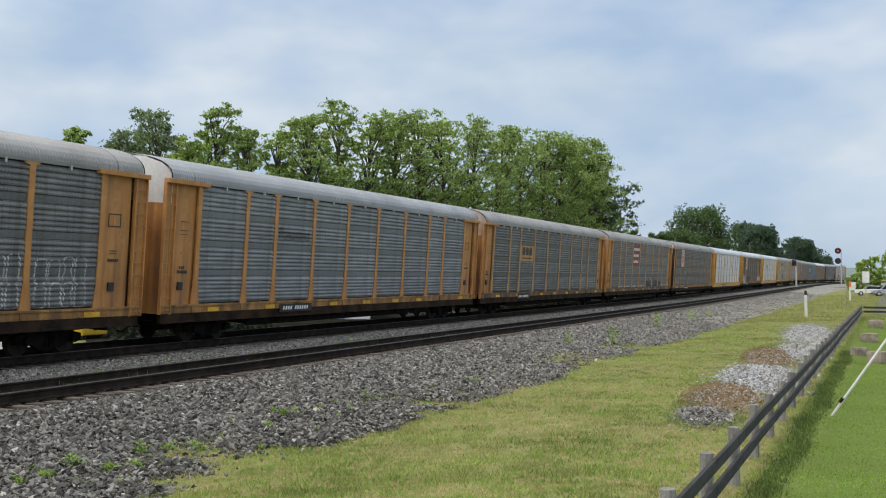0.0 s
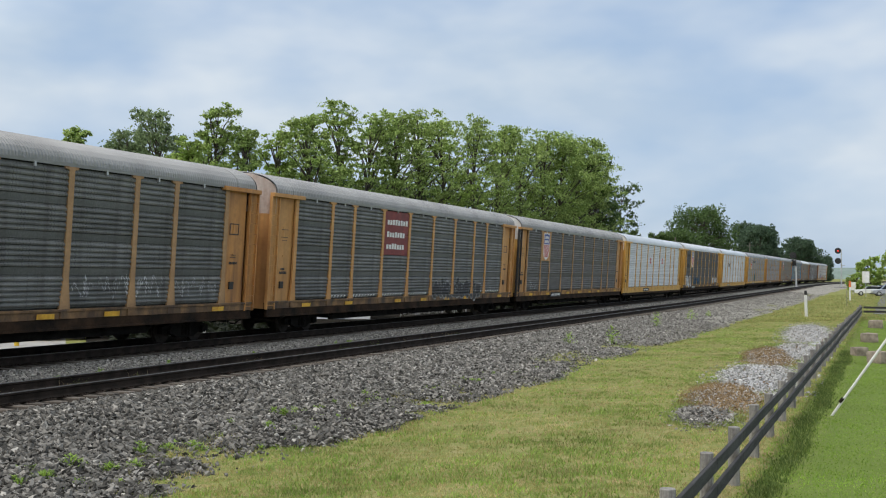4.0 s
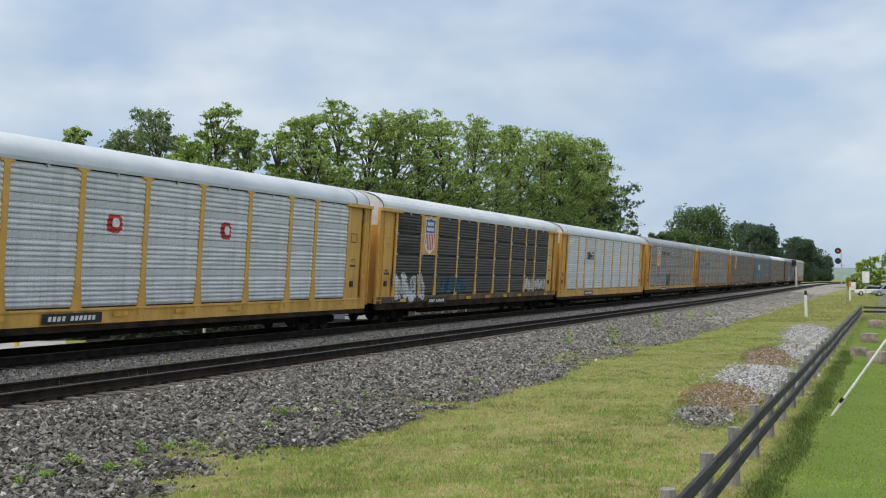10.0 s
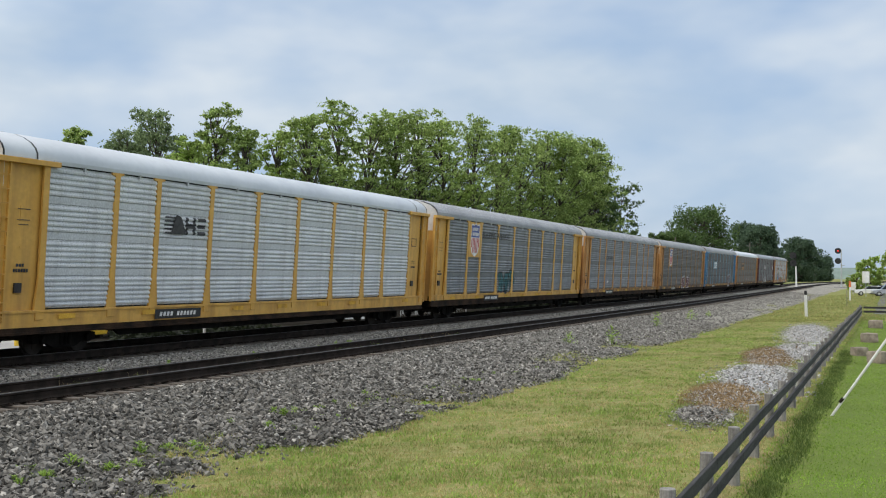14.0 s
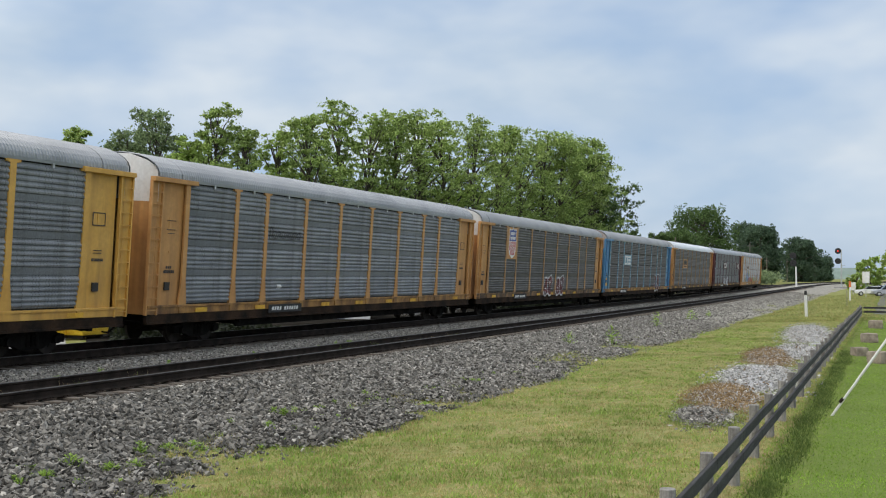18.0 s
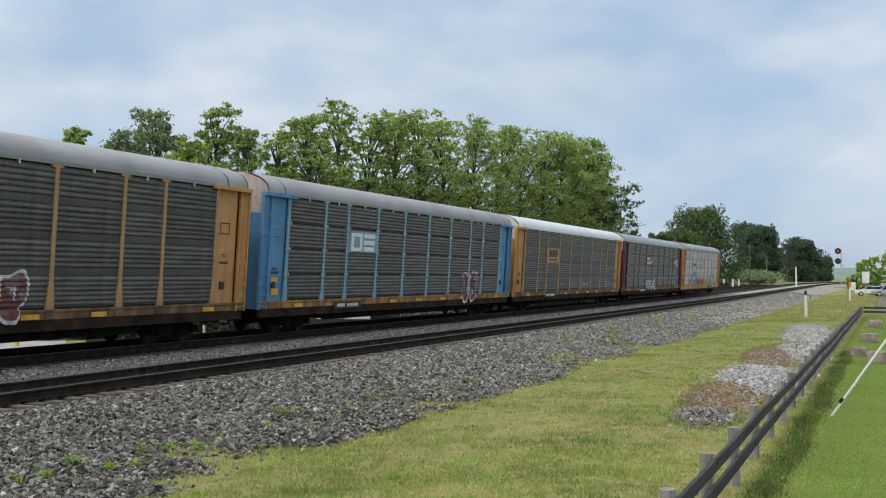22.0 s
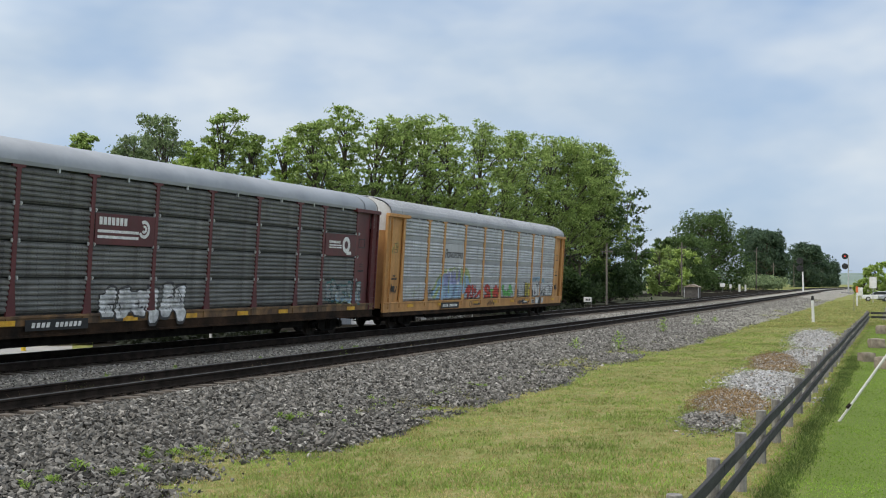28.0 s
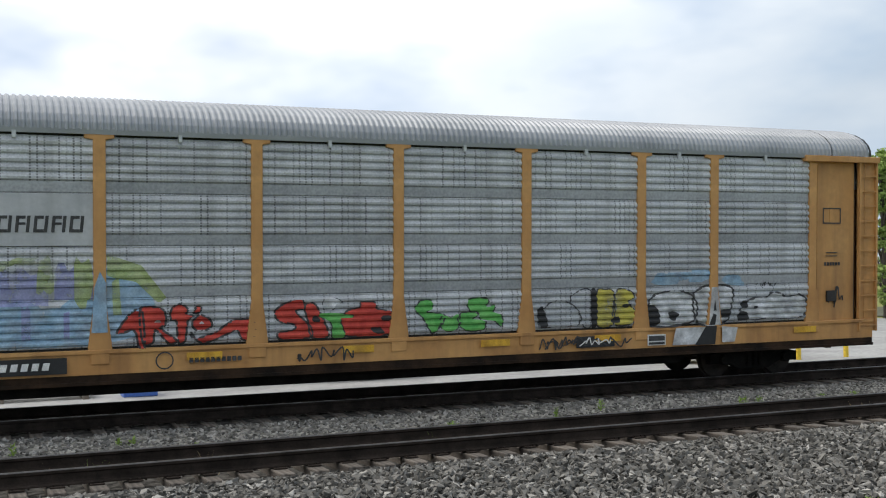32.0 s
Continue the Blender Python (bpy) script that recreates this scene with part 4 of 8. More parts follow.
def rect(x0, x1, z0, z1, slant=0.0):
    return [(x0, z0), (x1, z0), (x1 + slant, z1), (x0 + slant, z1)]


def letter_bars(x, z, w, h, n, gap=0.28, slant=0.0, ragged=0.0, seed=1):
    """A word that is not spelled out: one plain bar for each letter."""
    r = random.Random(seed)
    step = w / n
    return [rect(x + i * step, x + (i + 1 - gap) * step, z, z + h * (1 - ragged * r.random()), slant) for i in range(n)]


def blob(x, z, rx, rz, r, k=16, wob=0.22):
    ph = [r.uniform(0, 6.28) for _ in range(3)]
    pts = []
    for i in range(k):
        a = 2 * math.pi * i / k
        d = 1 + wob * (math.sin(2 * a + ph[0]) * 0.5 + math.sin(3 * a + ph[1]) * 0.35 + math.sin(5 * a + ph[2]) * 0.25)
        c, s = math.cos(a), math.sin(a)
        c, s = abs(c) ** 0.7 * (1 if c > 0 else -1), abs(s) ** 0.7 * (1 if s > 0 else -1)
        pts.append((x + rx * d * c, z + rz * d * s))
    return pts


def ring(pts, grow, cx, cz):
    return [(cx + (p[0] - cx) * grow, cz + (p[1] - cz) * grow) for p in pts]


def graffiti(parent, seed, x, z, w, h, n, fill, line, lift=0.003, label="", holes=True):
    """A row of swollen letter-like shapes with dark outlines and small inner marks."""
    r = random.Random(seed)
    outer, inner, marks = [], [], []
    step = w / n
    for i in range(n):
        cx, cz = x + (i + 0.5) * step + r.uniform(-0.05, 0.05) * step, z + h / 2 + r.uniform(-0.07, 0.07) * h
        b = blob(cx, cz, step * 0.56, h * 0.5 * r.uniform(0.85, 1.08), r, 22, 0.34)
        outer.append(ring(b, 1.0, cx, cz))
        inner.append(ring(b, 0.86, cx, cz))
        if holes:
            for _ in range(3):
                mx, mz = cx + r.uniform(-0.3, 0.3) * step, cz + r.uniform(-0.32, 0.32) * h
                if r.random() < 0.5:
                    marks.append(blob(mx, mz, step * r.uniform(0.02, 0.05), h * r.uniform(0.08, 0.22), r, 8, 0.4))
                else:
                    marks.append(blob(mx, mz, step * r.uniform(0.08, 0.2), h * r.uniform(0.02, 0.05), r, 8, 0.4))
    for i, o in enumerate(outer):
        painted("graffiti_outline", [o], lift + 0.0006 * i, line, parent, label or "spray-painted graffiti outline")
        painted("graffiti_fill", [inner[i]], lift + 0.005 + 0.0006 * i, fill, parent, label or "spray-painted graffiti lettering")
    if marks:
        painted("graffiti_mark", marks, lift + 0.0105, line, parent, split=True)


def scribble(parent, seed, x, z, w, h, n, mat, y=None, width=0.022, label="thin spray-painted tag"):
    """A tag: one looping hand-drawn line that runs up, down and back over itself."""
    r = random.Random(seed)
    ctrl = []
    for i in range(n):
        ctrl.append(Vector((x + w * (i + 0.5) / n + r.uniform(-1.6, 1.2) * w / n, z + h * (r.uniform(0.5, 1.0) if i % 2 == 0 else r.uniform(0.0, 0.5)))))
    line = []
    for i in range(1, n - 2):
        p0, p1, p2, p3 = ctrl[i - 1], ctrl[i], ctrl[i + 1], ctrl[i + 2]
        for k in range(4):
            t = k / 4
            line.append(0.5 * (2 * p1 + (p2 - p0) * t + (2 * p0 - 5 * p1 + 4 * p2 - p3) * t * t + (3 * p1 - p0 - 3 * p2 + p3) * t ** 3))
    polys = []
    for p, q in zip(line, line[1:]):
        d = q - p
        if d.length > 0.004:
            nrm = Vector((-d.y, d.x)).normalized() * width * 0.5
            e = d * 0.12
            polys.append([(p.x - nrm.x - e.x, p.y - nrm.y - e.y), (q.x - nrm.x + e.x, q.y - nrm.y + e.y), (q.x + nrm.x + e.x, q.y + nrm.y + e.y), (p.x + nrm.x - e.x, p.y + nrm.y - e.y)])
    if y is None:
        return painted("graffiti_tag", polys, 0.004, mat, parent, label)
    return tagged(flat("graffiti_tag", polys, y, mat, parent, label), label, kind="stuff")


def rounded(pts, k=4):
    """A smooth closed outline through the corners given."""
    n, out = len(pts), []
    q = [Vector(p) for p in pts]
    for i in range(n):
        p0, p1, p2, p3 = q[i - 1], q[i], q[(i + 1) % n], q[(i + 2) % n]
        for j in range(k):
            t = j / k
            out.append(0.5 * (2 * p1 + (p2 - p0) * t + (2 * p0 - 5 * p1 + 4 * p2 - p3) * t * t + (3 * p1 - p0 - 3 * p2 + p3) * t ** 3))
    return [(v.x, v.y) for v in out]


def line_quads(pts, width, closed=True):
    quads = []
    for a, b in zip(pts, pts[1:] + (pts[:1] if closed else [])):
        d = Vector(b) - Vector(a)
        if d.length > 0.003:
            nrm, e = Vector((-d.y, d.x)).normalized() * width / 2, d.normalized() * width * 0.3
            quads.append([(a[0] - nrm.x - e.x, a[1] - nrm.y - e.y), (b[0] - nrm.x + e.x, b[1] - nrm.y + e.y), (b[0] + nrm.x + e.x, b[1] + nrm.y + e.y), (a[0] + nrm.x - e.x, a[1] + nrm.y - e.y)])
    return quads


def piece(g, x, z, w, h, glyphs, fill, label, line="ink", width=0.042, lift=0.004):
    """Spray-painted letter shapes in a box of the wagon's side: each outline in shares of the box, filled and edged."""
    for k, pts in enumerate(glyphs):
        out = rounded([(x + u * w, z + v * h) for u, v in pts])
        if fill:
            painted("graffiti_fill", [out], lift + 0.0012 * k, M[fill], g, label)
        painted("graffiti_outline", line_quads(out, width), lift + 0.003 + 0.0012 * k, M[line], g, "drawn edge of the " + label)


def blots(g, x, z, w, h, shapes, mat, lift=0.011, label="black spray-painted shade"):
    for pts in shapes:
        painted("graffiti_mark", [rounded([(x + u * w, z + v * h) for u, v in pts])], lift, M[mat], g, label)


def arc_band(cx, cz, r0, r1, a0, a1, n=14):
    out = [(cx + r1 * math.cos(radians(a0 + (a1 - a0) * i / n)), cz + r1 * math.sin(radians(a0 + (a1 - a0) * i / n))) for i in range(n + 1)]
    return out + [(cx + r0 * math.cos(radians(a1 + (a0 - a1) * i / n)), cz + r0 * math.sin(radians(a1 + (a0 - a1) * i / n))) for i in range(n + 1)]


def quads_of(band):
    n = len(band) // 2
    return [[band[i], band[i + 1], band[2 * n - 2 - i], band[2 * n - 1 - i]] for i in range(n - 1)]


def shield(parent, x, z, w, h):
    """A painted shield: blue top with white bars, red and white stripes below."""
    def outline(g):
        pts = [(-0.5, 0.46), (-0.36, 0.5), (-0.2, 0.46), (0, 0.52), (0.2, 0.46), (0.36, 0.5), (0.5, 0.46), (0.44, 0.3), (0.5, 0.1), (0.5, -0.2), (0.36, -0.4), (0, -0.52), (-0.36, -0.4), (-0.5, -0.2), (-0.5, 0.1), (-0.44, 0.3)]
        return [(x + a * w * g, z + b * h * g) for a, b in pts]
    flat("shield", [outline(1.0)], -1.512, M["letter"], parent, "white-edged painted shield")
    top = [(x + a * w, z + b * h) for a, b in ((-0.46, 0.08), (0.46, 0.08), (0.45, 0.12), (0.40, 0.3), (0.45, 0.43), (0.35, 0.46), (0.2, 0.43), (0, 0.485), (-0.2, 0.43), (-0.35, 0.46), (-0.45, 0.43), (-0.40, 0.3), (-0.45, 0.12))]
    flat("shield_field", [top], -1.519, M["shield_blue"], parent, "blue shield field")
    flat("shield_bar", letter_bars(x - 0.3 * w, z + 0.28 * h, 0.6 * w, 0.1 * h, 5) + letter_bars(x - 0.36 * w, z + 0.13 * h, 0.72 * w, 0.1 * h, 7), -1.526, M["letter"], parent, split=True)
    stripes = []
    for i in range(6):
        sx = x + (-0.42 + i * 0.155) * w
        low = -0.40 if 0 < i < 5 else -0.24
        stripes.append(rect(sx, sx + 0.075 * w, z + low * h, z + 0.06 * h))
    flat("shield_stripe", stripes, -1.519, M["red"], parent, "red shield stripe", split=True)


def ragged(x0, x1, z0, z1, seed, n=9):
    """A patch with an uneven top edge."""
    r = random.Random(seed)
    return [(x0, z0), (x1, z0)] + [(x1 + (x0 - x1) * i / n, z1 - (z1 - z0) * 0.3 * r.random()) for i in range(n + 1)]


def bay(i):
    """Clear span of side bay i, between posts."""
    return POSTS[i] + 0.11, POSTS[i + 1] - 0.11


def autorack(cfg):
    g = thing("autorack_wagon", (0, 0, 0), cfg["label"], "train wagon", "wagons of the train")
    paint, panel, sill = M[cfg["paint"]], M[cfg["panel"]], M[cfg["sill"]]
    pk, nk, sk = cfg["paint"], cfg["panel"], cfg["sill"]
    slim, seams = cfg.get("slim", False), cfg.get("seams", False)

    # added black box: its colour makes the shade in seams and roof slot
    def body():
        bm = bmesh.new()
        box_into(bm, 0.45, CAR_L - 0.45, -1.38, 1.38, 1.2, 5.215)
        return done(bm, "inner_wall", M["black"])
    put("inner_wall", cached("body", body), g, label="added black box that stands for the shaded wagon inside")
    gap = 0.045 if seams else 0.006
    tiers = TIERS[seams]
    SIDE_NOW[:] = side_levels(seams, gap)
    no_panel = cfg.get("placards", {})
    for s in (-1, 1):
        for i in range(9):
            x0, x1 = bay(i)
            wd = round(x1 - x0, 1) + 0.16
            for k in range(4):
                mat = no_panel.get((i, k), None) if s < 0 else None
                h = tiers[k + 1] - tiers[k] - gap
                mk2, band = mat or nk, not seams and k > 0
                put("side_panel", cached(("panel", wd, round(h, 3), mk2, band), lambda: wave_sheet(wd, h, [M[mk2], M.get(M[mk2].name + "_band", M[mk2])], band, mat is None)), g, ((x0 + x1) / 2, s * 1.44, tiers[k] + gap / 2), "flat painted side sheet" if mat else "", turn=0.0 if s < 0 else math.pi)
        for i, x in enumerate(POSTS):
            put("side_post", cached(("post", cfg.get("post", pk), slim), lambda: post_mesh(M[cfg.get("post", pk)], slim)), g, (x, s * 1.43, 0), turn=0.0 if s < 0 else math.pi)

        def sill_build():
            bm = bmesh.new()
            box_into(bm, -0.05, CAR_L + 0.05, -0.06, 0.06, 0.84 if deep else 1.02, 1.27)
            box_into(bm, -0.05, CAR_L + 0.05, -0.10, 0.06, 1.22, 1.29)
            for x in POSTS:
                box_into(bm, x - 0.16, x + 0.16, -0.09, 0.0, 1.03, 1.24)
            return done(bm, "side_sill", sill, 0.006)

        deep = cfg.get("deep_sill", False)

        def flange_build():
            bm = bmesh.new()
            box_into(bm, -0.05, CAR_L + 0.05, -0.05, 0.06, 0.70 if deep else 0.74, 0.836 if deep else 1.016)
            box_into(bm, -0.05, CAR_L + 0.05, -0.09, 0.06, 0.66 if deep else 0.72, 0.72 if deep else 0.78)
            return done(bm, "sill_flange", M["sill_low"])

        def rail_build():
            bm = bmesh.new()
            prism_into(bm, [(-0.02, 5.15), (0.05, 5.15), (0.05, 5.25), (-0.03, 5.25)], "x", 1.9, CAR_L - 1.9)
            return done(bm, "roof_rail", M[cfg["roof"]])
        put("roof_rail", cached(("rail", cfg["roof"]), rail_build), g, (0, s * 1.49, 0) if s < 0 else (CAR_L, s * 1.49, 0), "grey steel rail under the roof edge", turn=0.0 if s < 0 else math.pi)

        def hinge():
            bm = bmesh.new()
            for q in (-1, 1):
                box_into(bm, q * 0.125 - 0.022, q * 0.125 + 0.022, -0.085, -0.05, -0.055, 0.055)
                cyl_into(bm, (q * 0.125, -0.095, -0.03), (q * 0.125, -0.095, 0.03), 0.018, n=6)
            return done(bm, "hinge", M["steel_grey"])
        if seams and s < 0:
            for x in POSTS:
                for z in tiers[1:4]:
                    put("hinge", cached("hinge", hinge), g, (x, -1.43, z), "pale steel hinge of the side sheet")
        put("sill_flange", cached(("flange", deep), flange_build), g, (0, s * 1.42, 0) if s < 0 else (CAR_L, s * 1.42, 0), "oily black lower edge of the sill", turn=0.0 if s < 0 else math.pi)
        put("side_sill", cached(("sill", sk, deep), sill_build), g, (0, s * 1.42, 0) if s < 0 else (CAR_L, s * 1.42, 0), turn=0.0 if s < 0 else math.pi)
        for e in (0, 1):
            flip = (s < 0) != (e == 0)
            x = -0.1 if e == 0 else CAR_L + 0.1
            turn = 0.0 if (s < 0) else math.pi
            lk = cfg.get("ladder", pk) if e == 0 else pk
            ladder_mat = M[lk]
            lx = (x if e == 0 else x - 0.45) if s < 0 else (x + 0.45 if e == 0 else x)

            def corner():
                bm = bmesh.new()
                box_into(bm, -0.03, 0.48, 0.0, 0.06, 1.0, 5.10)
                return done(bm, "corner_panel", ladder_mat)
            put("corner_panel", cached(("corner", lk), corner), g, (lx, s * 1.45, 0), turn=turn)
            put("ladder", cached(("ladder", lk), lambda: ladder_mesh(ladder_mat)), g, (lx, s * 1.45, 0), turn=turn)

            def door():
                bm = bmesh.new()
                box_into(bm, 0.0, 1.2, 0.0, 0.06, 1.2, 5.10)
                return done(bm, "corner_door", paint, 0.0)
            dx = (0.46 if e == 0 else CAR_L - 1.68) if s < 0 else (1.68 if e == 0 else CAR_L - 0.46)
            panel_door = put("corner_door", cached(("cdoor", pk), door), g, (dx, s * 1.39, 0), turn=turn)
            if s < 0:
                for nm, a0, a1, b0, b1, out, km in (("door_stile", 0.06, 0.14, 1.3, 5.02, 0.02, pk), ("door_plate", 0.45, 0.85, 3.6, 4.0, 0.012, pk), ("door_bar", 0.5, 0.8, 2.9, 2.96, 0.012, pk), ("door_latch", 0.35, 0.6, 1.75, 2.0, 0.05, "black_end")):
                    def bit():
                        bm = bmesh.new()
                        box_into(bm, a0, a1, -out, 0.004, b0, b1)
                        return done(bm, nm, M[km])
                    put(nm, cached((nm, km), bit), panel_door)

            def beam():
                bm = bmesh.new()
                box_into(bm, 0, 2.25, -0.1, 0.1, 5.07, 5.21)
                return done(bm, "top_beam", paint, 0.01)
            bx = (-0.15 if e == 0 else CAR_L - 2.1) if s < 0 else (2.1 if e == 0 else CAR_L + 0.15)
            put("top_beam", cached(("beam", pk), beam), g, (bx, s * 1.5, 0), turn=turn)
    rk, ribbed = cfg["roof"], cfg.get("ribbed", True)
    put("roof", cached(("roof", rk, ribbed), lambda: roof_mesh(1.3, CAR_L - 1.3, M[rk], ribbed)), g, label="arched corrugated steel roof")
    for e in (0, 1):
        put("roof_end", cached(("roofend", rk, ribbed), lambda: roof_mesh(0.12, 1.27, M[rk], ribbed)), g, (0 if e == 0 else CAR_L, 0, 0), turn=0.0 if e == 0 else math.pi)

        def seam():
            k = len(ROOF)
            vs, fs = [], []
            for x in (0.06, 0.13):
                vs += [(x, y * 1.012, 5.22 + (z - 5.22) * 1.012) for y, z in ROOF]
            for x in (1.265, 1.305):
                vs += [(x, y * 1.015, 5.22 + (z - 5.22) * 1.016) for y, z in ROOF]
            for b in (0, 2):
                fs += [(b * k + j, (b + 1) * k + j, (b + 1) * k + j + 1, b * k + j + 1) for j in range(k - 1)]
            return mesh_from("roof_seam", vs, fs, M["black"])
        put("roof_seam", cached("roofseam", seam), g, (0 if e == 0 else CAR_L, 0, 0), turn=0.0 if e == 0 else math.pi, label="black weather strip of the roof joint")
        for nm, z0, z1, mk3 in (("end_door", 1.0, 4.45, cfg.get("end", pk)), ("end_cap", 4.45, 5.88, cfg.get("cap", "white"))):
            put(nm, cached((nm, mk3), lambda: end_door_mesh(z0, z1, M[mk3])), g, (0 if e == 0 else CAR_L, 0, 0), turn=0.0 if e == 0 else math.pi)

        def end_seam():
            bm = bmesh.new()
            box_into(bm, -0.075, -0.03, -0.04, 0.04, 1.05, 5.72)
            return done(bm, "end_seam", M["black"])
        put("end_seam", cached("endseam", end_seam), g, (0 if e == 0 else CAR_L, 0, 0), "black gap between the two end doors", turn=0.0 if e == 0 else math.pi)

        def end_latch():
            bm = bmesh.new()
            box_into(bm, -0.085, -0.01, -0.42, -0.10, 3.02, 3.14)
            return done(bm, "end_latch", M["black_end"])
        put("end_latch", cached("endlatch", end_latch), g, (0 if e == 0 else CAR_L, 0, 0), "dark latch bar of the end doors", turn=0.0 if e == 0 else math.pi)

    def under():
        bm = bmesh.new()
        prism_into(bm, [(0.1, 1.0), (CAR_L - 0.1, 1.0), (CAR_L - 0.1, 0.62), (CAR_L - 1.2, 0.56), (21.4, 0.5), (20.6, 0.38), (6.8, 0.38), (6.0, 0.5), (1.2, 0.56), (0.1, 0.62)], "y", -0.38, 0.38)
        for k in range(13):
            x = 1.2 + k * 25.0 / 12
            box_into(bm, x - 0.08, x + 0.08, -1.36, 1.36, 0.62, 1.0)
        box_into(bm, 0.1, CAR_L - 0.1, -1.36, 1.36, 1.0, 1.22)
        prism_into(bm, [(4.7, 1.0), (CAR_L - 4.7, 1.0), (CAR_L - 5.4, 0.44), (5.4, 0.44)], "y", -1.2, -1.1)
        prism_into(bm, [(4.7, 1.0), (CAR_L - 4.7, 1.0), (CAR_L - 5.4, 0.44), (5.4, 0.44)], "y", 1.1, 1.2)
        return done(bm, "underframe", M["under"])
    put("underframe", cached("under", under), g, label="grimy underframe, coloured near black for shade")

    def tank():
        bm = bmesh.new()
        cyl_into(bm, (10.2, -0.75, 0.62), (11.6, -0.75, 0.62), 0.2, n=12)
        return done(bm, "brake_tank", M["under"])
    put("brake_tank", cached("tank", tank), g)

    def valve():
        bm = bmesh.new()
        box_into(bm, 12.4, 12.9, -1.0, -0.5, 0.45, 0.8)
        return done(bm, "brake_valve", M["under"])
    put("brake_valve", cached("valve", valve), g)
    for e in (0, 1):
        def coupler():
            bm = bmesh.new()
            box_into(bm, -0.62, 0.3, -0.11, 0.11, 0.76, 0.98)
            box_into(bm, -0.66, -0.36, -0.2, 0.2, 0.74, 1.0)
            pts = [(-0.2, -0.5, 0.85), (-0.35, -0.55, 0.6), (-0.5, -0.45, 0.42), (-0.62, -0.3, 0.45)]
            for p, q in zip(pts, pts[1:]):
                cyl_into(bm, p, q, 0.03, n=6)
            cyl_into(bm, (-0.15, -1.35, 0.8), (-0.2, 0, 0.8), 0.018, n=6)
            return done(bm, "coupler", M["under"])
        put("coupler", cached("coupler", coupler), g, (0 if e == 0 else CAR_L, 0, 0), turn=0.0 if e == 0 else math.pi)
    truck(g, 3.2)
    truck(g, CAR_L - 3.2)
    def clip():
        bm = bmesh.new()
        box_into(bm, -0.035, 0.035, -1.53, -1.47, 5.05, 5.18)
        return done(bm, "roof_clip", M["steel_grey"])
    for i in range(9):
        x0, x1 = bay(i)
        put("roof_clip", cached("clip", clip), g, ((x0 + x1) / 2, 0, 0), "small steel clip under the roof edge")
    # reflectors and the number plate along the sill, with bars for its figures
    for x in cfg.get("reflectors", (2.4, 6.0, 10.9, 13.9, 16.9, 19.6, 25.0)):
        flat("reflector", [rect(x, x + 0.66, 1.04, 1.18)], -1.525, M["decal_yellow"], g, "yellow reflective strip")
    px = cfg.get("plate", 7.0)
    if px:
        flat("number_plate", [rect(px, px + 2.4, 0.89, 1.18)], -1.535, M["black"], g, "black plate with white figures")
        flat("plate_figure", letter_bars(px + 0.22, 0.97, 0.72, 0.13, 4, 0.36, 0.03) + letter_bars(px + 1.1, 0.97, 1.05, 0.13, 6, 0.36, 0.03), -1.543, M["letter"], g, split=True)
    flat("stencil", [rect(0.8, 1.25, 3.62, 3.64), rect(0.8, 1.25, 3.9, 3.92), rect(0.85, 1.2, 3.5, 3.52)] + letter_bars(0.85, 2.42, 0.3, 0.08, 3) + letter_bars(0.75, 2.28, 0.55, 0.09, 6), -1.41, M["ink"], g, "dark stencilled line", split=True)
    flat("stencil", [rect(25.95, 26.5, 3.6, 3.63), rect(25.95, 26.5, 3.95, 3.98), rect(25.95, 25.98, 3.63, 3.95), rect(26.47, 26.5, 3.63, 3.95), rect(26.05, 26.4, 2.9, 2.92), rect(26.05, 26.4, 2.82, 2.84)] + letter_bars(26.0, 2.6, 0.5, 0.08, 6), -1.41, M["ink"], g, "dark stencilled line", split=True)
    # white stencil block and marks on the front end
    if cfg.get("livery"):
        cfg["livery"](g)
    return g


def brand_word(g, x, z, w, h, n, mat="ink", y=None):
    """A brand name shown as a row of plain slanted hollow shapes, the first one tall."""
    step = w / n
    for i in range(n):
        hh, x0, x1, b = (h if i == 0 else h * 0.70), x + i * step, x + (i + 0.78) * step, 0.055
        for q in (rect(x0, x0 + b, z, z + hh, 0.10 * hh), rect(x1 - b, x1, z, z + hh, 0.10 * hh), rect(x0 + b, x1 - b, z + hh - b, z + hh, 0.006), rect(x0 + b, x1 - b, z + hh * 0.45, z + hh * 0.45 + b * 0.8) if i % 2 == 0 else rect(x0 + b, x1 - b, z, z + b)):
            if y is None:
                painted("lettering", [q], 0.004, M[mat], g, "dark painted lettering stroke")
            else:
                flat("lettering", [q], y, M[mat], g, "dark painted lettering stroke")


def words(g, text, x, z, size, mat, y=-1.515):
    cu = bpy.data.curves.new("lettering", "FONT")
    cu.body, cu.size, cu.extrude = text, size, 0.002
    tmp = new("lettering_source", cu)
    me = bpy.data.meshes.new_from_object(tmp.evaluated_get(bpy.context.evaluated_depsgraph_get()))
    bpy.data.objects.remove(tmp)
    me.transform(Matrix.Rotation(radians(90), 4, "X"))
    me.materials.clear()
    me.materials.append(mat)
    return put("lettering", me, g, (x, y, z), "painted words")


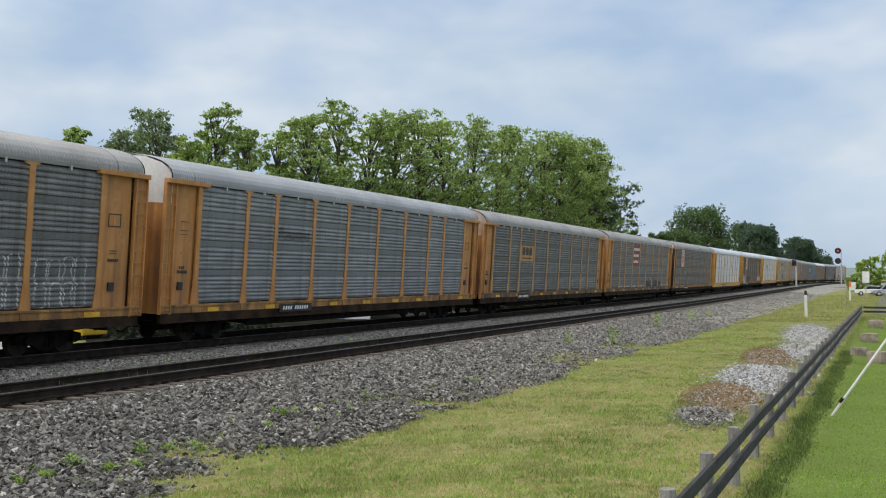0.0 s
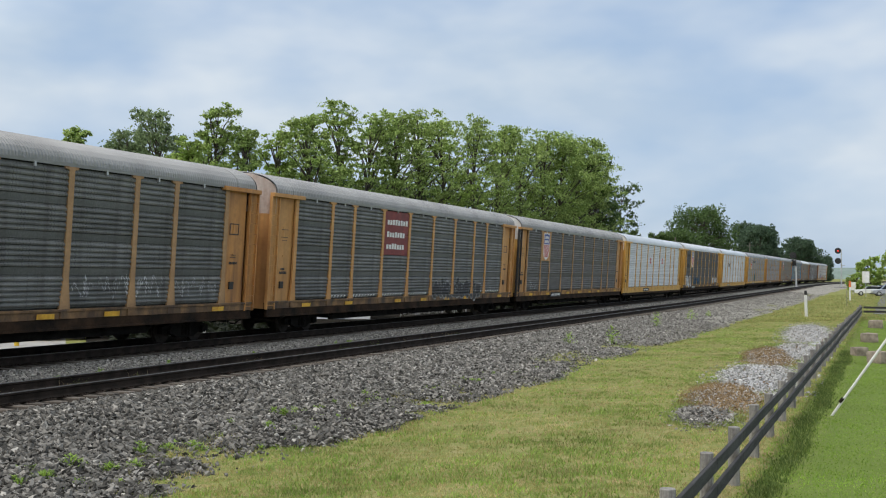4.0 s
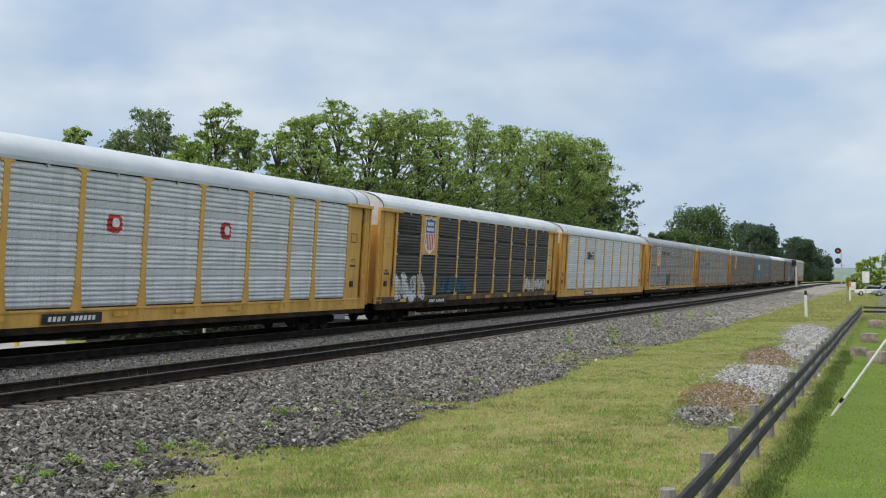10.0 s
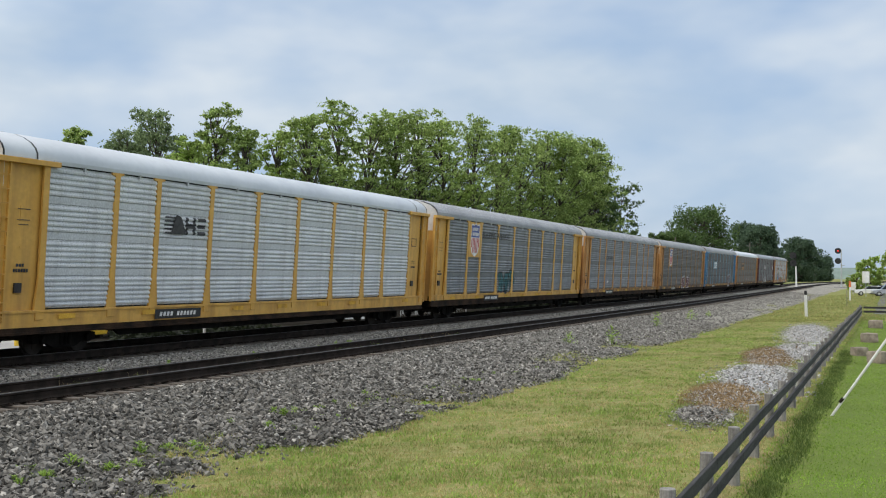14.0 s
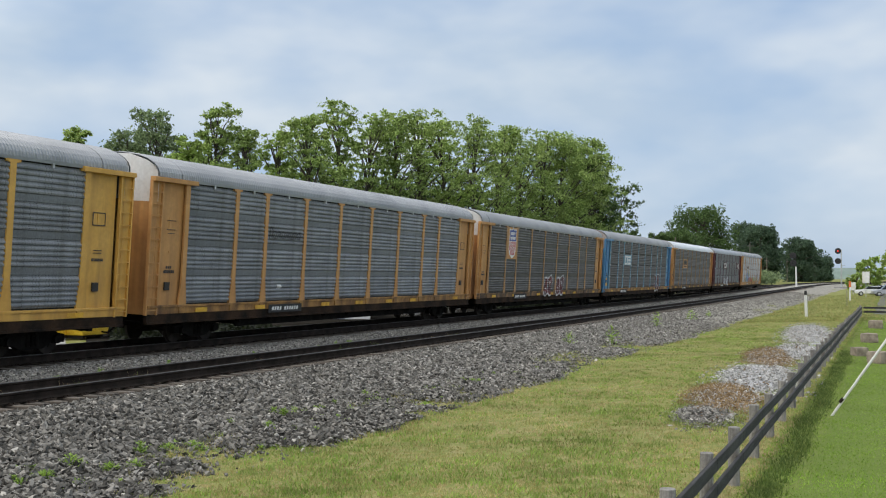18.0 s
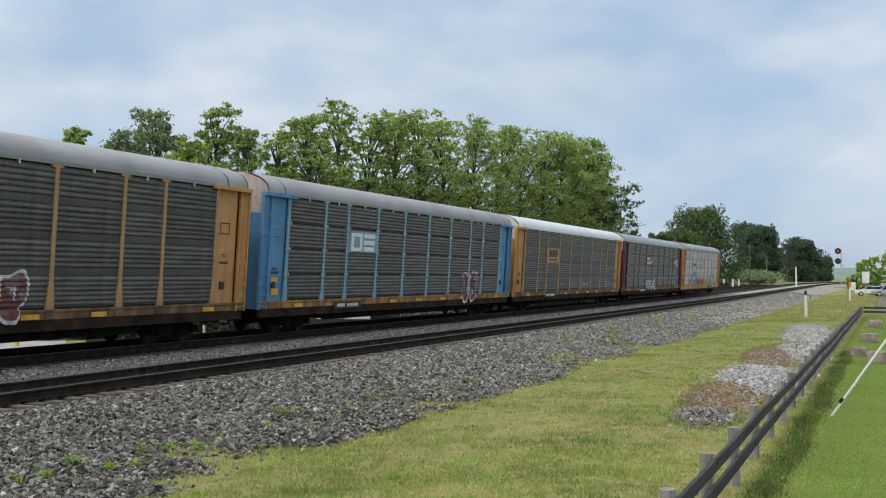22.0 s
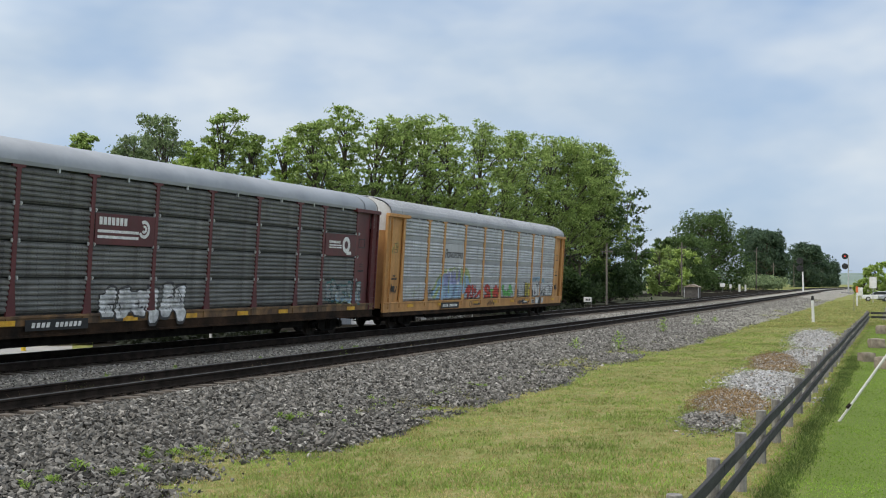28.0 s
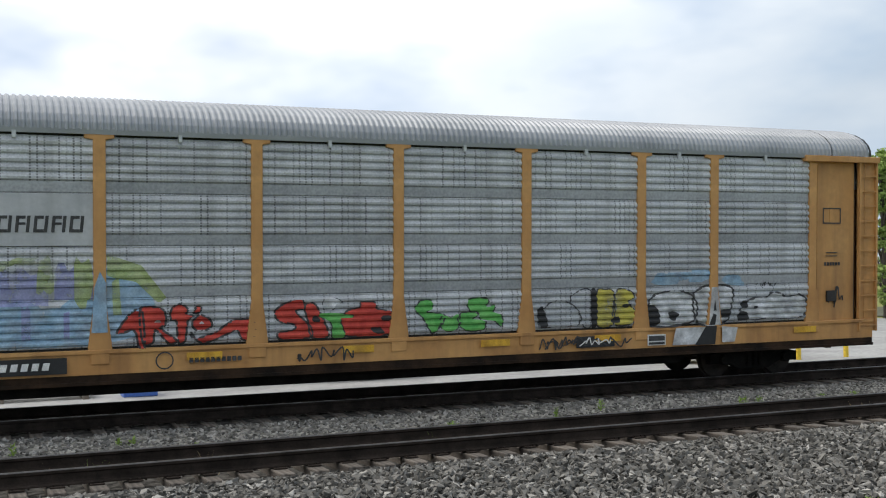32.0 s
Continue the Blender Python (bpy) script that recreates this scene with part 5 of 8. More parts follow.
def livery_a(g):
    """Two rows of rounded letters drawn in thin white lines."""
    r = random.Random(5)
    for row, (z, h, x0, n) in enumerate(((1.36, 0.62, 17.9, 15), (2.0, 0.72, 18.4, 13))):
        for k in range(n):
            x, w = x0 + 0.52 * k + r.uniform(-0.04, 0.04), 0.42
            if min(abs(x + w / 2 - p) for p in POSTS) < 0.34:
                continue
            top = r.uniform(0.85, 1.08)
            piece(g, x, z, w, h, [[(0.05, 0), (0, 0.4), (0.05, 0.9 * top), (0.5, top), (0.95, 0.9 * top), (1, 0.4), (0.9, 0)] if (k + row) % 3 else [(0, 0.1), (0.4, 0.0), (1, 0.1), (0.8, 0.5), (1, 0.9 * top), (0.5, top), (0, 0.85 * top), (0.25, 0.5)]], None, "white graffiti letters", line="spray_white", width=0.05)


def livery_b(g):
    brand_word(g, 6.75, 3.55, 2.3, 0.42, 8)


def livery_c(g):
    x0, x1 = bay(2)
    for a in (0.38, 1.05, 1.72):
        flat("logo_patch", [[(x0 + a, 3.52), (x0 + a + 0.5, 3.52), (x0 + a + 0.56, 3.76), (x0 + a + 0.5, 4.0), (x0 + a, 4.0), (x0 + a - 0.05, 3.76)]], -1.474, M["ink"], g, "plain dark emblem block")
    flat("logo_patch", [rect(x0 + 0.42, x0 + 2.25, 3.30, 3.38)], -1.474, M["ink"], g, "dark emblem underline")
    scribble(g, 8, 18.2, 1.5, 4.3, 0.8, 40, M["spray_white"])
    scribble(g, 9, 22.9, 1.5, 2.6, 0.75, 26, M["spray_white"])


def livery_d(g):
    x0, x1 = bay(3)
    for k, (n, z) in enumerate(((8, 4.5), (7, 3.95), (7, 3.42))):
        flat("lettering", letter_bars(x0 + 0.3, z, 0.28 * n, 0.26, n, 0.25, 0, 0.25, k), -1.474, M["letter"], g, "white painted lettering bar", split=True)
    graffiti(g, 12, 15.3, 1.05, 6.8, 1.0, 11, M["ink"], M["spray_pale"], label="black and grey graffiti")
    for i in (1, 2, 3, 4, 7, 8):
        a, b = bay(i)
        painted("warning_stripe", [rect(a + 0.1 + 0.28 * j, a + 0.24 + 0.28 * j, 1.34, 1.44) for j in range(int((b - a - 0.3) / 0.28))], 0.004, M["letter"], g, "white and red reflective strip")


def livery_shield(g, sheet="yellow"):
    x0, x1 = bay(1)
    xm = (x0 + x1) / 2
    flat("placard", [rect(x0 - 0.02, x1 + 0.02, 3.25, 5.1)], -1.495, M[sheet], g, "yellow placard sheet", 0.02)
    shield(g, xm, 4.17, 1.32, 1.72)


def livery_e(g):
    livery_shield(g, "tan")
    scribble(g, 14, 1.9, 1.4, 2.3, 0.6, 24, M["spray_white"])


def livery_f(g):
    for i in (3, 5):
        x0, x1 = bay(i)
        painted("logo_patch", [blob((x0 + x1) / 2, 3.7, 0.33, 0.3, random.Random(i), 14, 0.1)], 0.004, M["red"], g, "small round red emblem")
        flat("logo_patch", [blob((x0 + x1) / 2, 3.72, 0.16, 0.14, random.Random(i), 10, 0.1)], -1.52, M["letter"], g)


def livery_g(g):
    livery_shield(g)
    words(g, "We will", 1.95, 4.35, 0.62, M["black"])
    words(g, "deliver", 1.95, 3.35, 0.62, M["black"])
    graffiti(g, 21, 1.6, 1.0, 3.6, 1.35, 4, M["spray_white"], M["ink"], label="white and violet graffiti")
    painted("spray_field", [ragged(7.3, 9.26, 1.36, 2.2, 22), ragged(9.48, 10.9, 1.36, 2.2, 23)], 0.004, M["spray_blue"], g, "dull blue sprayed patch", split=True)
    flat("spray_field", [rect(9.26, 9.48, 1.4, 2.15)], -1.509, M["spray_blue"], g, "dull blue sprayed patch")
    graffiti(g, 23, 20.9, 1.35, 4.5, 0.75, 7, M["spray_white"], M["stone"], label="pale faded graffiti")


def livery_h(g):
    x0, x1 = bay(2)
    painted("logo_patch", [rect(x0 + 0.25, x0 + 0.9, 3.50 + 0.12 * k, 3.56 + 0.12 * k, 0.05) for k in range(5)] + [rect(x0 + 1.35, x0 + 1.5, 3.5, 4.05), rect(x0 + 1.5, x0 + 1.85, 3.7, 3.85), rect(x0 + 1.75, x0 + 1.9, 3.5, 4.05), rect(x0 + 2.0, x0 + 2.45, 3.5, 3.62), rect(x0 + 2.0, x0 + 2.45, 3.72, 3.84), rect(x0 + 2.0, x0 + 2.45, 3.94, 4.05)], 0.004, M["ink"], g, "black emblem of stripes and blocks")
    flat("logo_patch", [[(x0 + 0.55, 3.5), (x0 + 1.3, 3.5), (x0 + 1.3, 3.62), (x0 + 1.05, 4.05), (x0 + 0.8, 4.1), (x0 + 0.7, 3.9)]], -1.52, M["ink"], g)


def livery_i(g):
    livery_shield(g)
    words(g, "BUILDING", 6.75, 4.34, 0.47, M["ink"])
    words(g, "AMERICA", 9.15, 4.34, 0.47, M["ink"])
    graffiti(g, 31, 9.8, 1.4, 2.9, 1.15, 3, M["spray_teal"], M["ink"], label="dark teal graffiti")


def livery_j(g):
    brand_word(g, 6.75, 3.55, 2.3, 0.42, 8)
    painted("patch", [rect(7.5, 7.8, 1.75, 1.9)], 0.004, M["letter"], g)


def livery_k(g):
    livery_shield(g, "tan")
    for x in (12.4, 15.2):
        graffiti(g, 41, x, 0.95, 1.9, 1.3, 2, M["spray_maroon"], M["spray_white"], label="maroon graffiti with white outline")


def livery_l(g):
    x0, x1 = bay(2)
    flat("logo_panel", [rect(x0, x1, 3.2, 4.08)], -1.497, M["blue_faded"], g, "light blue emblem panel", 0.02)
    flat("logo_patch", [rect(x0 + 0.2, x0 + 1.2, 3.86, 4.0), rect(x0 + 0.2, x0 + 0.42, 3.40, 3.86), rect(x0 + 0.2, x0 + 1.2, 3.26, 3.40), rect(x0 + 0.98, x0 + 1.2, 3.40, 3.86), rect(x0 + 1.34, x0 + 2.4, 3.82, 4.0), rect(x0 + 1.34, x0 + 2.4, 3.54, 3.72), rect(x0 + 1.34, x0 + 2.4, 3.26, 3.44)], -1.52, M["letter"], g, "white block emblem bar", split=True)
    flat("patch", [rect(0.75, 1.2, 1.95, 2.15)], -1.42, M["decal_yellow"], g)
    flat("patch", [rect(0.8, 1.3, 1.5, 1.75)], -1.42, M["decal_yellow"], g)
    graffiti(g, 51, 20.0, 0.9, 2.1, 1.55, 2, M["spray_maroon"], M["spray_white"], label="dark maroon graffiti with white outline")


def livery_m(g):
    x0, x1 = bay(2)
    for a in (0.38, 1.05, 1.72):
        flat("logo_patch", [[(x0 + a, 3.52), (x0 + a + 0.5, 3.52), (x0 + a + 0.56, 3.76), (x0 + a + 0.5, 4.0), (x0 + a, 4.0), (x0 + a - 0.05, 3.76)]], -1.474, M["ink"], g, "plain dark emblem block")
    flat("logo_patch", [rect(x0 + 0.42, x0 + 2.25, 3.30, 3.38)], -1.474, M["ink"], g, "dark emblem underline")
    for k, x in enumerate((9.6, 12.5, 15.4, 23.0)):
        scribble(g, 60 + k, x, 1.45, 2.0, 0.5, 16, M["spray_white"])


def livery_n(g):
    x0, x1 = bay(3)
    flat("logo_panel", [rect(x0, x1, 3.22, 4.1)], -1.497, M["maroon"], g, "maroon emblem panel", 0.02)
    flat("lettering", letter_bars(x0 + 0.15, 3.78, 1.25, 0.22, 7), -1.52, M["letter"], g, "white painted lettering bars")
    flat("logo_patch", [rect(x0 + 0.1, x0 + 1.9, 3.56, 3.64), rect(x0 + 0.1, x0 + 1.9, 3.40, 3.48)], -1.52, M["letter"], g, "white emblem stripes")
    flat("logo_patch", quads_of(arc_band(x0 + 2.15, 3.72, 0.17, 0.27, -150, 120, 14)) + quads_of(arc_band(x0 + 2.15, 3.72, 0.05, 0.12, -150, 120, 12)), -1.52, M["letter"], g, "white curved emblem")
    x0, x1 = bay(8)
    flat("logo_panel", [rect(x0, x1, 3.22, 4.1)], -1.497, M["maroon"], g, "maroon emblem panel", 0.02)
    flat("logo_patch", quads_of(arc_band(x0 + 1.75, 3.68, 0.16, 0.33, 0, 359, 18)) + [rect(x0 + 1.8, x0 + 2.2, 3.28, 3.42)], -1.52, M["letter"], g, "white round emblem")
    flat("lettering", letter_bars(x0 + 0.3, 3.72, 0.95, 0.1, 10) + [rect(x0 + 0.3, x0 + 1.35, 3.62, 3.67), rect(x0 + 0.3, x0 + 1.35, 3.53, 3.58)], -1.52, M["letter"], g)
    graffiti(g, 71, 9.9, 1.0, 4.1, 1.1, 6, M["spray_white"], M["ink"], label="pale silver graffiti on the side and sill")
    graffiti(g, 72, 23.2, 1.35, 3.0, 0.85, 7, M["spray_pale"], M["spray_teal"], label="pale green and white graffiti")
    graffiti(g, 73, 24.0, 1.3, 2.2, 0.5, 6, M["spray_sky"], M["spray_lime"], label="pale blue and white graffiti")


def livery_o(g):
    x0, x1 = bay(2)
    brand_word(g, x0 + 0.12, 3.40, 2.4, 0.42, 8, y=-1.474)
    # pale blue, violet and lime colour field across three bays and the posts between
    sky, lime, violet = "washed light blue spray paint", "lime spray paint", "pale violet spray paint"
    painted("spray_field", [[(5.1, 1.62), (5.5, 1.36), (6.41, 1.36), (6.41, 2.55), (6.0, 2.3), (5.7, 2.0)]], 0.003, M["spray_sky"], g, sky)
    painted("spray_field", [[(4.95, 1.75), (5.4, 1.9), (6.0, 2.45), (6.41, 2.62), (6.41, 2.45), (6.05, 2.3), (5.6, 1.8)], [(5.3, 1.4), (5.7, 1.36), (6.3, 1.9), (6.2, 2.05)]], 0.006, M["spray_lime"], g, lime, split=True)
    flat("spray_field", [[(6.34, 1.32), (6.70, 1.32), (6.62, 1.9), (6.62, 2.5), (6.52, 2.6), (6.42, 2.4), (6.42, 1.9)]], -1.508, M["spray_sky"], g, sky)
    painted("spray_field", [ragged(6.63, 9.26, 1.36, 2.35, 101)], 0.003, M["spray_sky"], g, sky)
    painted("spray_field", [ragged(6.63, 7.5, 2.0, 2.75, 102), ragged(7.6, 8.5, 2.1, 2.8, 103), ragged(8.6, 9.26, 2.2, 2.9, 104)], 0.006, M["spray_violet"], g, violet, split=True)
    painted("spray_field", [blob(6.85, 2.72, 0.2, 0.12, random.Random(1), 14, 0.4), blob(7.62, 2.82, 0.32, 0.10, random.Random(2), 14, 0.4), blob(8.45, 2.62, 0.12, 0.38, random.Random(3), 14, 0.4), blob(9.08, 2.5, 0.14, 0.5, random.Random(4), 14, 0.35), blob(7.4, 1.95, 0.09, 0.3, random.Random(5), 14, 0.4), blob(8.1, 2.9, 0.25, 0.06, random.Random(6), 14, 0.4)], 0.009, M["spray_lime"], g, lime, split=True)
    painted("spray_field", [ragged(8.05, 8.2, 1.5, 2.2, 110, 3), ragged(7.05, 7.2, 1.4, 2.0, 111, 3), ragged(8.75, 8.85, 1.5, 2.1, 112, 3)], 0.009, M["spray_violet"], g, violet, split=True)
    flat("spray_field", [[(9.22, 1.6), (9.5, 1.6), (9.47, 2.5), (9.37, 2.7), (9.27, 2.4)]], -1.508, M["spray_sky"], g, sky)
    painted("spray_field", [[(9.48, 1.4), (10.5, 1.6), (10.3, 2.2), (9.9, 2.75), (9.48, 2.8)]], 0.002, M["spray_sky"], g, sky)
    painted("spray_field", [[(9.5, 2.6), (10.0, 2.5), (10.4, 2.1), (10.55, 2.2), (10.1, 2.8), (9.5, 3.0)], [(9.6, 1.9), (9.75, 1.9), (9.7, 2.6), (9.58, 2.5)]], 0.005, M["spray_lime"], g, lime, split=True)
    red, edge = "red graffiti letters edged in black", "pale graffiti letters with heavy black edges"
    box = (9.66, 1.30, 2.54, 0.78)
    piece(g, *box, [[(0, .35), (.10, .82), (.17, .88), (.19, .45), (.19, .0), (.15, .05), (.12, .4)], [(.16, .86), (.22, .95), (.33, .86), (.34, .52), (.30, .45), (.42, .14), (.36, .08), (.27, .4), (.25, .1), (.18, .12)],
                    [(.38, .85), (.44, 1.0), (.50, .88), (.49, .75), (.54, .70), (.50, .58), (.48, .12), (.43, .1), (.42, .58), (.38, .62)], [(.53, .5), (.58, .72), (.66, .62), (.67, .42), (.58, .34)],
                    [(.52, .33), (.55, .16), (.70, .30), (.82, .55), (.94, .58), (1.0, .45), (.98, .12), (.90, .10), (.86, .33), (.76, .2), (.60, .05)], [(.54, .80), (.57, .92), (.60, .88), (.57, .76)]], "spray_red", red)
    blots(g, *box, [[(.26, .55), (.29, .66), (.31, .55)], [(.28, .30), (.30, .38), (.31, .28)], [(.58, .48), (.60, .58), (.62, .48)]], "spray_white", label="pale gap in the letters")
    box = (12.58, 1.30, 2.42, 0.80)
    piece(g, *box, [[(0, .75), (.10, .95), (.22, 1.0), (.24, .8), (.17, .72), (.24, .5), (.30, .3), (.28, .08), (.06, .05), (.02, .2), (.14, .28), (.16, .4), (.03, .5)], [(.24, .85), (.32, .9), (.38, .6), (.44, .1), (.30, .08), (.27, .45)],
                    [(.53, .5), (.60, .70), (.70, .78), (.72, .90), (.83, .90), (.86, .72), (1.0, .62), (.98, .1), (.60, .08), (.56, .3)]], "spray_red", red)
    piece(g, *box, [[(.36, .58), (.40, .68), (.64, .60), (.62, .52), (.54, .50), (.58, .06), (.47, .05), (.46, .42)]], "spray_green", "green graffiti figure", lift=0.012, width=0.025)
    piece(g, *box, [[(.39, .80), (.40, 1.0), (.46, 1.06), (.56, .92), (.50, .86), (.48, .74), (.42, .72)]], "spray_white", "white graffiti face", lift=0.012, width=0.025)
    blots(g, *box, [[(.30, .5), (.33, .62), (.37, .5), (.34, .42)], [(.88, .48), (.93, .58), (.99, .50), (.94, .40)], [(.80, .25), (.86, .32), (.92, .12), (.84, .12)]], "black")
    box = (15.45, 1.36, 1.95, 0.70)
    piece(g, *box, [[(0, .7), (.06, .93), (.18, .95), (.20, .7), (.12, .62), (.30, .55), (.34, .4), (.22, .0), (.16, .1), (.10, .4)], [(.30, .5), (.40, .45), (.50, .5), (.50, .15), (.40, .03), (.30, .12)],
                    [(.50, .5), (.62, .58), (.72, .5), (.66, .35), (.80, .3), (.78, .05), (.60, .02), (.50, .2)], [(.62, .6), (.60, .9), (.72, 1.0), (.84, .92), (.82, .72), (.92, .75), (.90, .55), (1, .45), (1, .1), (.90, .3), (.75, .35), (.72, .55)]],
          "spray_green", "green graffiti letters edged in black", width=0.034)
    box = (18.22, 1.36, 2.42, 0.80)
    piece(g, *box, [[(.02, .05), (.06, .5), (.20, .74), (.36, .6), (.43, .3), (.40, .05), (.2, .04)], [(.33, .70), (.38, .92), (.54, .98), (.55, .04), (.46, .04), (.43, .4)]], None, "thin graffiti outline letters", width=0.028)
    piece(g, *box, [[(.60, .05), (.60, .92), (.68, 1.0), (.78, .9), (.77, .05)], [(.78, .06), (.80, .9), (.90, .99), (1.0, .82), (.93, .62), (1.0, .4), (.98, .06)]], "spray_yellow", "yellow graffiti letters edged in black", width=0.034)
    blots(g, *box, [[(.55, .04), (.545, .95), (.60, .95), (.605, .04)], [(.86, .55), (.92, .64), (.97, .60), (.92, .48)], [(.75, .12), (.80, .3), (.85, .14), (.8, .05)], [(.0, .4), (.05, .6), (.11, .1), (.04, .02)]], "black")
    box = (20.98, 1.34, 2.4, 0.86)
    piece(g, *box, [[(.02, .0), (0, .5), (.08, .78), (.30, .88), (.48, .76), (.55, .4), (.46, .02)], [(.50, .70), (.60, .94), (.78, 1.0), (.95, .90), (.94, .42), (.86, .0), (.56, .0)]], "spray_white", edge, width=0.05)
    blots(g, *box, [[(0, .45), (.06, .55), (.13, .28), (.12, .02), (.02, .02)], [(.22, .28), (.28, .34), (.34, .26), (.28, .08)], [(.80, .3), (.92, .34), (.92, .14), (.82, .12)]], "black")
    flat("graffiti_fill", [[(22.60, 1.30), (22.92, 1.30), (22.86, 1.9), (22.83, 2.16), (22.67, 2.15), (22.66, 1.9)]], -1.507, M["spray_white"], g, edge)
    flat("graffiti_mark", [[(22.60, 1.30), (22.76, 1.30), (22.80, 1.52), (22.72, 1.56)], [(22.72, 1.62), (22.76, 1.86), (22.80, 1.62)]], -1.515, M["black"], g, "black spray-painted shade", split=True)
    flat("graffiti_fill", [[(21.6, 0.88), (22.35, 0.88), (22.5, 1.26), (21.7, 1.26)], [(22.95, 0.90), (23.3, 0.90), (23.38, 1.22), (22.95, 1.26)]], -1.522, M["spray_white"], g, edge, split=True)
    flat("graffiti_mark", [[(22.2, 0.86), (22.75, 0.86), (22.8, 1.28), (22.5, 1.28)]], -1.532, M["black"], g, "black spray-painted shade")
    flat("graffiti_mark", [rect(20.95, 21.42, 0.9, 1.14)], -1.522, M["letter"], g, "small white stencilled frame")
    flat("graffiti_mark", [rect(20.98, 21.39, 1.0, 1.11), rect(20.98, 21.39, 0.92, 0.97)], -1.532, M["ink"], g, split=True)
    box = (23.48, 1.37, 1.92, 0.62)
    piece(g, *box, [[(.03, .1), (.05, .6), (.22, .82), (.38, .80), (.46, 1.0), (.60, .98), (.70, .82), (.88, .92), (1.0, .7), (.96, .1), (.5, .04)]], "spray_white", edge, width=0.05)
    blots(g, *box, [[(0, .55), (.06, .8), (.12, .6), (.08, .45)], [(-.04, .02), (.0, .35), (.10, .3), (.12, .02)], [(.20, .5), (.23, .6), (.26, .45), (.22, .4)]], "black")
    painted("spray_field", [blob(21.6, 2.38, 0.5, 0.14, random.Random(31), 14, 0.4), blob(22.4, 2.42, 0.3, 0.16, random.Random(32), 14, 0.4), blob(23.3, 2.3, 0.3, 0.12, random.Random(33), 14, 0.4)], 0.003, M["spray_sky"], g, "washed light blue spray paint", split=True)
    scribble(g, 97, 23.9, 2.1, 0.7, 0.22, 12, M["ink"], width=0.025)
    scribble(g, 98, 18.2, 0.92, 1.0, 0.26, 16, M["ink"], y=-1.525, width=0.03)
    flat("graffiti_mark", [rect(19.15, 20.1, 0.92, 1.16)], -1.524, M["black"], g, "black sprayed bar")
    scribble(g, 99, 19.2, 0.94, 0.85, 0.2, 14, M["letter"], y=-1.534, width=0.025, label="white tag on a black bar")
    flat("stencil", letter_bars(10.95, 0.99, 1.0, 0.09, 10), -1.525, M["ink"], g, "dark stencilled line", split=True)
    flat("stencil", quads_of(arc_band(10.5, 1.05, 0.14, 0.165, 0, 359, 16)), -1.525, M["ink"], g, "thin dark stencilled ring")
    scribble(g, 90, 1.9, 1.4, 2.3, 0.7, 22, M["spray_lime"])
    scribble(g, 91, 4.7, 1.35, 0.9, 0.8, 14, M["ink"], width=0.035)
    scribble(g, 92, 0.55, 1.5, 0.85, 0.6, 14, M["ink"], y=-1.42, width=0.03)
    scribble(g, 93, 0.5, 3.4, 0.9, 0.7, 14, M["spray_lime"], y=-1.42)
    scribble(g, 94, 26.1, 1.6, 0.6, 0.5, 12, M["ink"], y=-1.42, width=0.03)
    scribble(g, 95, 12.8, 0.9, 1.5, 0.28, 20, M["ink"], y=-1.53, width=0.03)
    scribble(g, 96, 18.3, 0.9, 2.3, 0.28, 26, M["ink"], y=-1.53, width=0.03)


def yellow(panel, label, **kw):
    d = dict(paint="tan", panel=panel, sill="sill_yellow", roof="roof_grey", label=label)
    d.update(kw)
    return d


